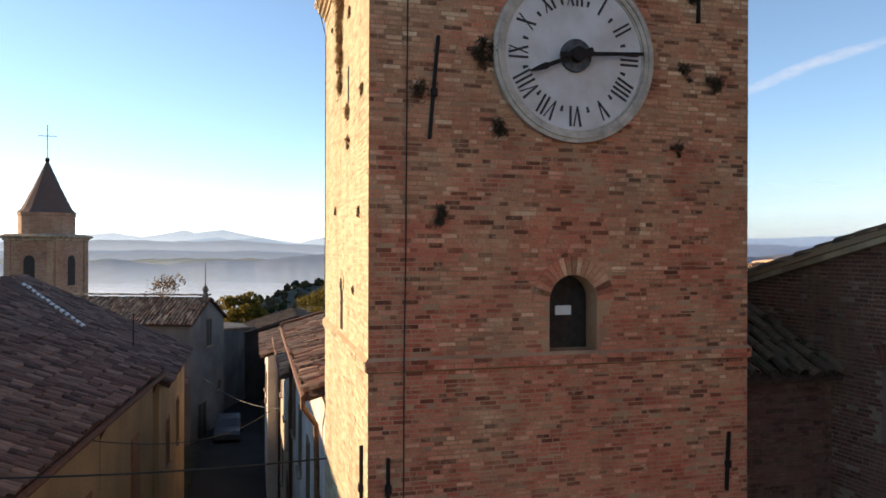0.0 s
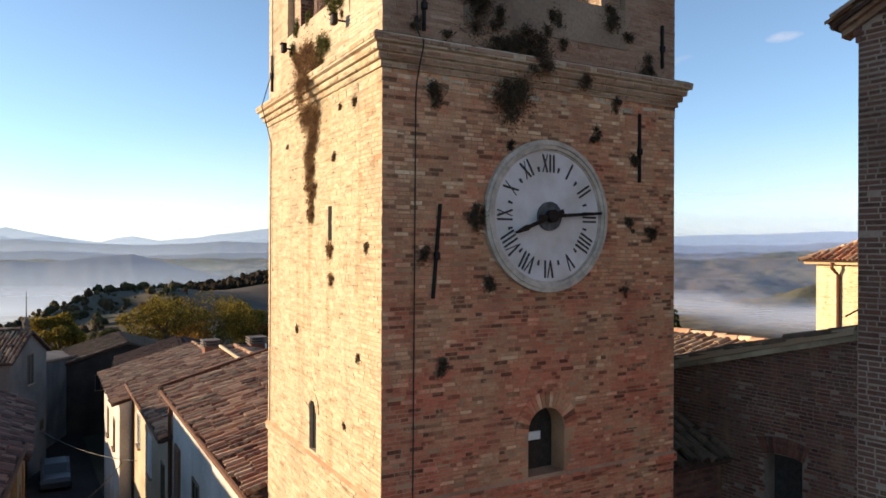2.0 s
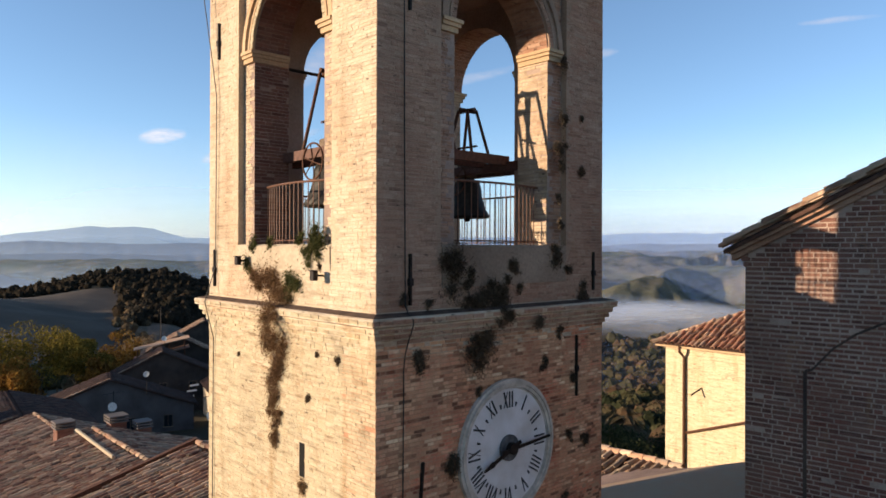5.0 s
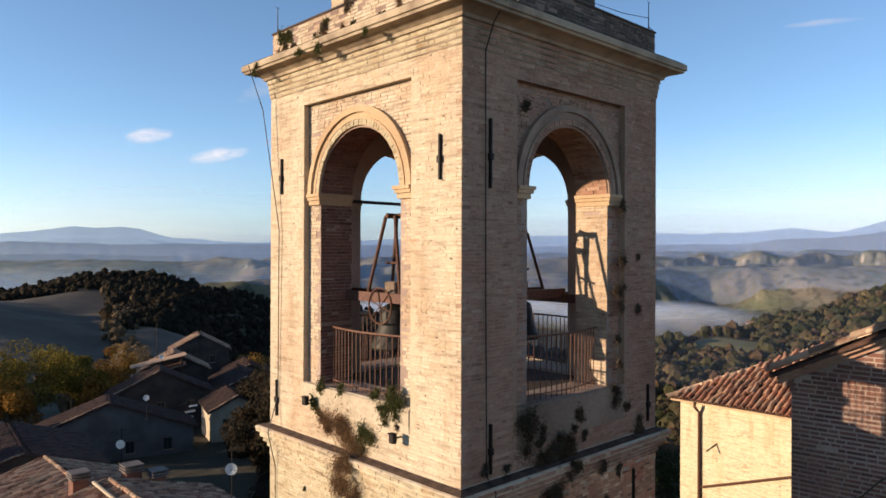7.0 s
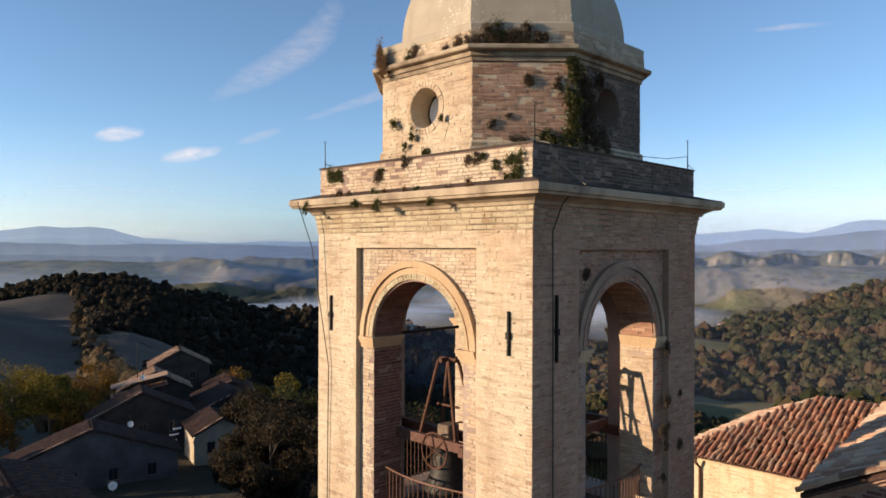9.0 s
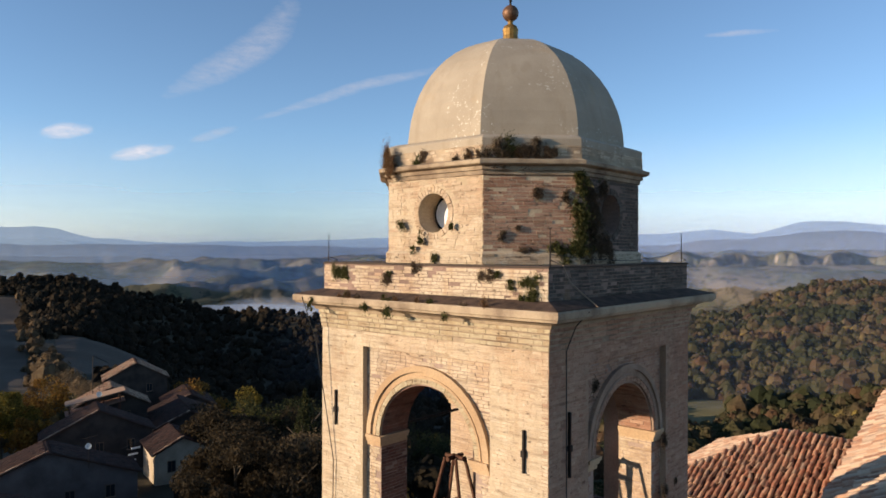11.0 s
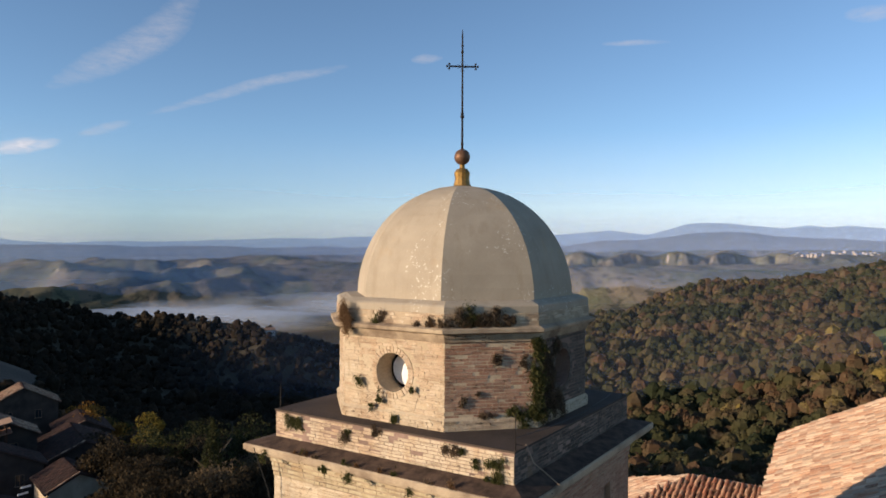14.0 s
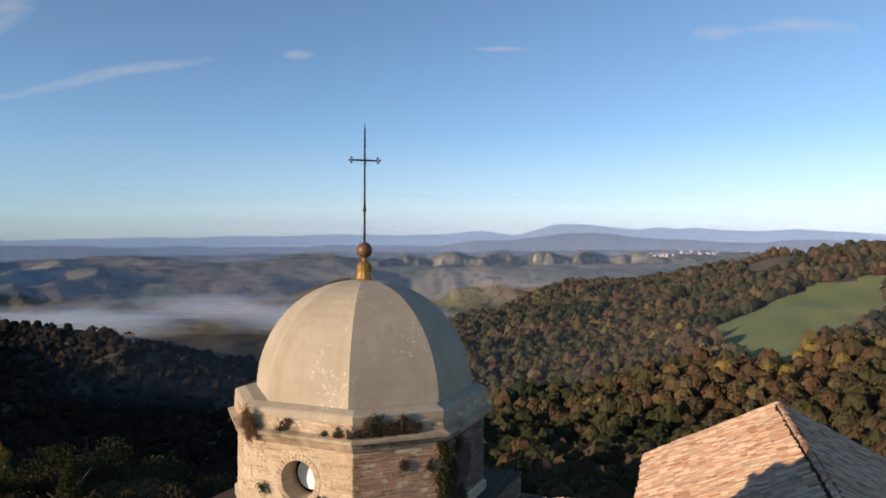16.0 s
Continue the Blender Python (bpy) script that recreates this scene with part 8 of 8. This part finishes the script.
# ---- iron anchors, cables and lamps on the tower ----
def anchor(P, u, z0, z1, lean=0.0):
    a = thing("wall_anchor", "dark iron wall anchor bar in the brickwork", "wall anchor", "wall anchors of the tower")
    bm = bmesh.new()
    hexa(bm, [P(u - 0.019, -0.045, z0), P(u + 0.019, -0.045, z0), P(u + 0.019, 0.01, z0), P(u - 0.019, 0.01, z0), P(u + lean - 0.019, -0.045, z1), P(u + lean + 0.019, -0.045, z1), P(u + lean + 0.019, 0.01, z1), P(u + lean - 0.019, 0.01, z1)])
    part("bar", bevel(bm, 0.006), M["iron"], a)
    bm = bmesh.new()
    zc = z0 + (z1 - z0) * 0.45
    hexa(bm, [P(u - 0.036 + lean / 2, -0.06, zc - 0.05), P(u + 0.036 + lean / 2, -0.06, zc - 0.05), P(u + 0.036 + lean / 2, 0.01, zc - 0.05), P(u - 0.036 + lean / 2, 0.01, zc - 0.05), P(u - 0.036 + lean / 2, -0.06, zc + 0.05), P(u + 0.036 + lean / 2, -0.06, zc + 0.05), P(u + 0.036 + lean / 2, 0.01, zc + 0.05), P(u - 0.036 + lean / 2, 0.01, zc + 0.05)])
    part("eye", bevel(bm, 0.008), M["iron"], a)


for u, z0, z1, lean in ((0.70, 11.38, 12.58, 0.10), (4.24, 13.02, 14.05, 0.0), (0.23, 7.1, 7.74, 0.0), (4.68, 7.0, 7.76, 0.03), (0.54, 18.72, 19.69, 0.0), (0.56, 14.74, 15.44, 0.0), (4.71, 14.8, 15.46, 0.0)):
    anchor(P_front, u, z0, z1, lean)
for u, z0, z1, lean in ((0.41, 18.83, 19.46, 0.0), (4.59, 18.85, 19.49, 0.0), (4.74, 14.83, 15.48, 0.0), (0.36, 6.9, 7.8, 0.0)):
    anchor(P_left, u, z0, z1, lean)
# Slit window in the side wall, its dark put in as a black box.
part("slit_window", boxes((-0.006, 1.73, 12.12, 0.02, 1.87, 12.62)), M["black"], TOWER, "narrow dark slit window")
LINE = thing("lightning_conductor", "thin dark conductor cable down the tower", "cable")
part("cable", tube([(0.42, -0.41, 21.2), (0.42, -0.19, 20.97), (0.42, -0.035, 20.6), (0.44, -0.035, 17.0), (0.45, -0.05, 14.75), (0.45, -0.13, 14.62), (0.45, -0.225, 14.56), (0.45, -0.215, 14.48), (0.45, -0.13, 14.30), (0.445, -0.06, 14.1), (0.44, -0.035, 13.9), (0.42, -0.035, 10.0), (0.40, -0.06, 8.8), (0.40, -0.035, 4.0)], 0.009, 5), M["wire"], LINE)
LINE2 = thing("lightning_conductor", "thin loose cable along the far corner", "cable")
part("cable", tube([(-0.41, 5.1, 21.2), (-0.2, 4.95, 20.4), (-0.08, 4.72, 18.8), (-0.05, 4.62, 18.2), (-0.03, 4.68, 15.2), (-0.21, 4.72, 14.55), (-0.03, 4.76, 13.9), (-0.03, 4.8, 8.9)], 0.009, 5), M["wire"], LINE2)


def rod_aerial(x, y, z, h, label="thin lightning rod on the parapet"):
    a = thing("lightning_rod", label, "lightning rod", "lightning rods on the parapet")
    bm = bmesh.new()
    rod(bm, (x, y, z), (x, y, z + h), 0.012, 0.006, 6)
    for s in (-1, 1):
        rod(bm, (x, y, z + h * 0.96), (x + 0.05 * s, y, z + h * 1.04), 0.005, 0.003, 5)
    rod(bm, (x, y, z + 0.1), (x + 0.2, y - 0.02, z + 0.04), 0.008, 0.006, 5)
    part("rod", bm, M["iron"], a)


rod_aerial(0.1, 4.95, 21.84, 0.5)
rod_aerial(0.06, 0.02, 21.84, 0.55)
rod_aerial(4.9, 0.1, 21.84, 0.55)
LOOSE = thing("loose_cable", "loose white cable over the cornice", "cable")
part("cable", tube([(0.4, 0.02, 21.86), (0.42, -0.1, 21.6), (0.62, -0.35, 21.32), (0.66, -0.42, 21.25)], 0.010, 5), M["render_sill"], LOOSE)
HANG = thing("handrail_wire", "thin wire strung along the parapet top", "wire")
part("wire", tube([(0.1, 0.05, 22.02), (1.2, 0.04, 21.94), (2.6, 0.04, 21.9), (4.0, 0.06, 21.97), (4.9, 0.1, 22.1)], 0.006, 5), M["wire"], HANG)


def floodlight(y, z):
    f = thing("floodlight", "small dark floodlight on a bracket", "floodlight", "floodlights on the tower")
    bm = bmesh.new()
    rod(bm, (0, y, z), (-0.13, y, z), 0.014)
    part("bracket", bm, M["iron"], f)
    part("lamp", bevel(boxes((-0.20, y - 0.055, z - 0.07, -0.12, y + 0.055, z + 0.07)), 0.012), M["iron"], f)
    part("visor", bevel(boxes((-0.22, y - 0.06, z + 0.065, -0.12, y + 0.06, z + 0.08)), 0.004), M["iron"], f)


floodlight(3.56, 15.30)
floodlight(1.24, 15.12)

# White panes set deep in the drum's round windows; black discs paint the dark behind.
for i in range(0, 8, 2):
    P = P_oct(i)
    for name, mat, q, d0, d1, label in (("round_pane", M["white"], 0.27, 0.38, 0.40, "white round pane"), ("pane_backing", M["black"], OC_R + 0.01, 0.42, 0.46, "black disc for the dark behind the pane")):
        bm = bmesh.new()
        ring = [[bm.verts.new(P(q * math.cos(2 * math.pi * k / 24), d, OC_Z + q * math.sin(2 * math.pi * k / 24))) for k in range(24)] for d in (d0, d1)]
        for k in range(24):
            bm.faces.new((ring[0][k], ring[0][(k + 1) % 24], ring[1][(k + 1) % 24], ring[1][k]))
        bm.faces.new(ring[0])
        bm.faces.new(ring[1][::-1])
        part(name, bm, mat, TOWER, label)

# ---- weeds on the tower ----
def weed(kind, x, y, z, r, out, seed):
    """A tuft growing from a wall: stalks fanned along out, with small leaves."""
    label, mat, dens, size = {"d": ("dark tuft of weeds and moss on the wall", M["weed_dark"], 7000, 0.011), "y": ("dry brown weeds growing from the wall", M["weed_dry"], 7500, 0.010), "g": ("green weeds growing from the masonry", M["weed_green"], 5000, 0.012), "v": ("green ivy climbing the drum", M["weed_green"], 5000, 0.020)}[kind]
    rnd = random.Random(seed)
    w = thing("weed_tuft", label, "weeds", "weeds on the tower")
    o = Vector(out)
    n = max(24, int(dens * min(r, 0.3) ** 1.5 * 3.2))
    verts, faces = [], []
    base = Vector((x, y, z))
    side = o.cross(Vector((0, 0, 1)))
    clumps = [(rnd.gauss(0, 0.42) * r, rnd.gauss(-0.22, 0.5) * r, rnd.uniform(0.3, 0.8) * r) for _ in range(6)]
    for k in range(n):
        cu, cv, cr = clumps[k % 6]
        a, q = rnd.uniform(0, 2 * math.pi), abs(rnd.gauss(0, 0.8))
        p = base + side * (cu + math.cos(a) * q * cr) + Vector((0, 0, cv + math.sin(a) * q * cr)) + o * abs(rnd.gauss(0, 0.16)) * r
        d = Vector((rnd.gauss(0, 1), rnd.gauss(0, 1), rnd.gauss(0, 1))).normalized()
        e = d.orthogonal().normalized()
        f = d.cross(e)
        s = size * rnd.uniform(0.5, 1.5)
        i = len(verts)
        verts += [p - e * s * 2.2, p + f * s * 0.4, p + e * s * 2.2, p - f * s * 0.4]
        faces.append((i, i + 1, i + 2, i + 3))
    for k in range(max(3, n // 110)):
        t = (side * rnd.uniform(-1, 1) + Vector((0, 0, rnd.uniform(-0.6, 1))) + o * rnd.uniform(0.3, 1)).normalized() * r * rnd.uniform(0.5, 0.95)
        e = t.orthogonal().normalized() * 0.004
        i = len(verts)
        verts += [base - e, base + e, base + t + e * 0.4, base + t - e * 0.4]
        faces.append((i, i + 1, i + 2, i + 3))
    ob = new("leaves", mesh("leaves", verts, faces, mat))
    ob.parent = w


FRONT_1 = ((1.39, 15.28, .24), (1.2, 15.42, .14), (1.67, 15.11, .13), (2.04, 14.78, .23), (1.86, 14.12, .30), (2.0, 14.3, .2), (1.75, 14.72, .2), (2.3, 14.75, .18), (2.26, 14.59, .15), (.69, 14.01, .12), (3.39, 13.69, .08), (4.16, 13.36, .09), (1.33, 12.44, .14), (.56, 11.98, .08), (4.47, 12.25, .11), (4.05, 12.38, .07), (1.89, 13.45, .06), (3.78, 14.19, .08), (3.08, 14.38, .10), (2.66, 15.23, .10), (2.78, 14.92, .07), (3.71, 15.48, .15))
FRONT_2 = ((3.97, 15.19, .08), (.91, 14.78, .06), (2.43, 14.89, .12), (.86, 10.56, .09), (.44, 14.82, .07), (3.76, 17.23, .12), (3.75, 16.37, .07), (3.77, 15.93, .08), (4.39, 14.80, .15), (4.37, 16.85, .08), (3.8, 16.89, .09), (4.37, 17.74, .05), (3.84, 18.56, .10), (3.83, 17.70, .10), (1.55, 11.6, .10), (3.95, 11.42, .06), (1.30, 20.0, .10))
for k, (u, z, r) in enumerate(FRONT_1 + FRONT_2):
    weed("d", u, -0.19 if 14.3 < z < 14.7 else -0.02, z, r * 1.08, (0, -1, 0), 500 + k)
DRY = ((2.68, 15.08, .24), (2.43, 14.84, .21), (2.47, 14.54, .24), (2.55, 14.14, .25), (2.43, 13.81, .17), (2.56, 13.53, .17), (2.64, 13.20, .14), (2.52, 12.90, .15), (2.58, 12.55, .12), (3.21, 15.09, .17), (1.78, 12.0, .08), (1.69, 11.57, .06))
for k, (u, z, r) in enumerate(DRY):
    weed("y", -0.2 if 14.3 < z < 14.7 else -0.02, u, z, r * 1.15, (-1, 0, 0), 560 + k)
GREEN = ((1.37, 15.55, .18), (1.99, 15.01, .16), (1.58, 15.42, .15), (3.45, 15.26, .12), (1.31, 15.66, .20), (1.85, 15.66, .12), (2.74, 15.62, .09), (2.13, 14.98, .17), (3.3, 15.62, .12), (.26, 21.46, .15), (.31, 21.66, .14), (.65, 21.58, .07), (.91, 21.72, .06), (4.62, 21.72, .11), (4.42, 21.68, .08))
for k, (u, z, r) in enumerate(GREEN):
    weed("g", -0.02, u, z, r, (-1, 0, 0), 590 + k)
for k, (u, z, r) in enumerate(((3.39, 21.10, .09), (2.87, 21.08, .08), (4.85, 21.05, .08), (1.6, 21.08, .06))):
    weed("g", -0.40, u, z, r, (-1, 0, 0), 620 + k)
for k, (u, z, r) in enumerate(((.85, 13.98, .06), (1.4, 14.0, .04), (1.62, 13.32, .05), (3.83, 13.72, .04), (.47, 12.04, .06), (1.32, 15.25, .05), (3.3, 10.7, .05), (.7, 10.6, .05), (1.2, 9.6, .04))):
    weed("d", -0.01, u, z, r, (-1, 0, 0), 640 + k)
for k, (u, z, r) in enumerate(((3.23, 22.54, .09), (2.77, 22.27, .08), (2.46, 21.98, .09), (2.09, 22.5, .06), (2.97, 22.11, .06))):
    weed("g", CX - DA - 0.02, u, z, r, (-1, 0, 0), 660 + k)
diag = (-0.7071, -0.7071, 0)
PD = P_oct(5)
for k, (u, z, r, kind) in enumerate(((-0.62, 23.66, .2, "d"), (-0.35, 23.70, .16, "g"), (-0.1, 23.62, .13, "d"), (0.15, 23.66, .12, "d"), (0.1, 23.0, .10, "d"), (0.55, 22.93, .09, "d"), (-0.45, 22.3, .07, "d"), (-0.2, 22.45, .05, "d"), (0.35, 22.12, .1, "g"), (-0.1, 22.05, .12, "d"))):
    weed(kind, *PD(u, -0.07 if z > 23.5 else -0.01, z), r, diag, 680 + k)
for k, (u, z, r) in enumerate(((0.80, 23.30, .13), (0.82, 23.08, .15), (0.84, 22.85, .16), (0.82, 22.6, .17), (0.80, 22.38, .17), (0.72, 22.15, .18), (0.5, 22.02, .18), (0.84, 22.15, .2))):
    weed("v", *PD(u, -0.03, z), r * 0.75, diag, 700 + k)
PS = P_oct(6)
for k, (u, z, r) in enumerate(((-0.75, 23.1, .16), (-0.72, 22.8, .18), (-0.70, 22.5, .18), (-0.62, 22.25, .2), (-0.4, 22.1, .25), (-0.1, 22.0, .22), (-0.5, 22.6, .2), (-0.3, 23.2, .15), (-0.8, 22.0, .2))):
    weed("d", *PS(u, -0.02, z), r, (0, -1, 0), 720 + k)
for k, (x, y, z, r) in enumerate(((0.22, 3.40, 23.60, .20), (0.20, 3.46, 23.72, .22), (0.24, 3.5, 23.55, .14))):
    weed("y", x, y, z, r, (-0.8, 0.4, 0.5), 740 + k)
# Grass along the cornice slab, the parapet and the drum's cornice.
rnd = random.Random(91)
for k in range(14):
    weed(rnd.choice("gdy"), -0.36, rnd.uniform(0.1, 4.9), 21.26, rnd.uniform(0.04, 0.09), (-1, 0, 0), 760 + k)
for k in range(7):
    weed(rnd.choice("gd"), -0.0, rnd.uniform(0.2, 4.8), rnd.uniform(21.5, 21.84), rnd.uniform(0.05, 0.10), (-1, 0, 0), 780 + k)
P4 = P_oct(4)
for k in range(8):
    weed(rnd.choice("gyd"), *P4(rnd.uniform(-1.05, 1.05), -0.09, rnd.uniform(23.54, 23.74)), rnd.uniform(0.05, 0.10), (-1, 0, 0), 800 + k)
for k in range(9):
    weed(rnd.choice("dyd"), *PD(rnd.uniform(-0.75, 0.75), -0.09, rnd.uniform(23.54, 23.72)), rnd.uniform(0.06, 0.11), diag, 820 + k)
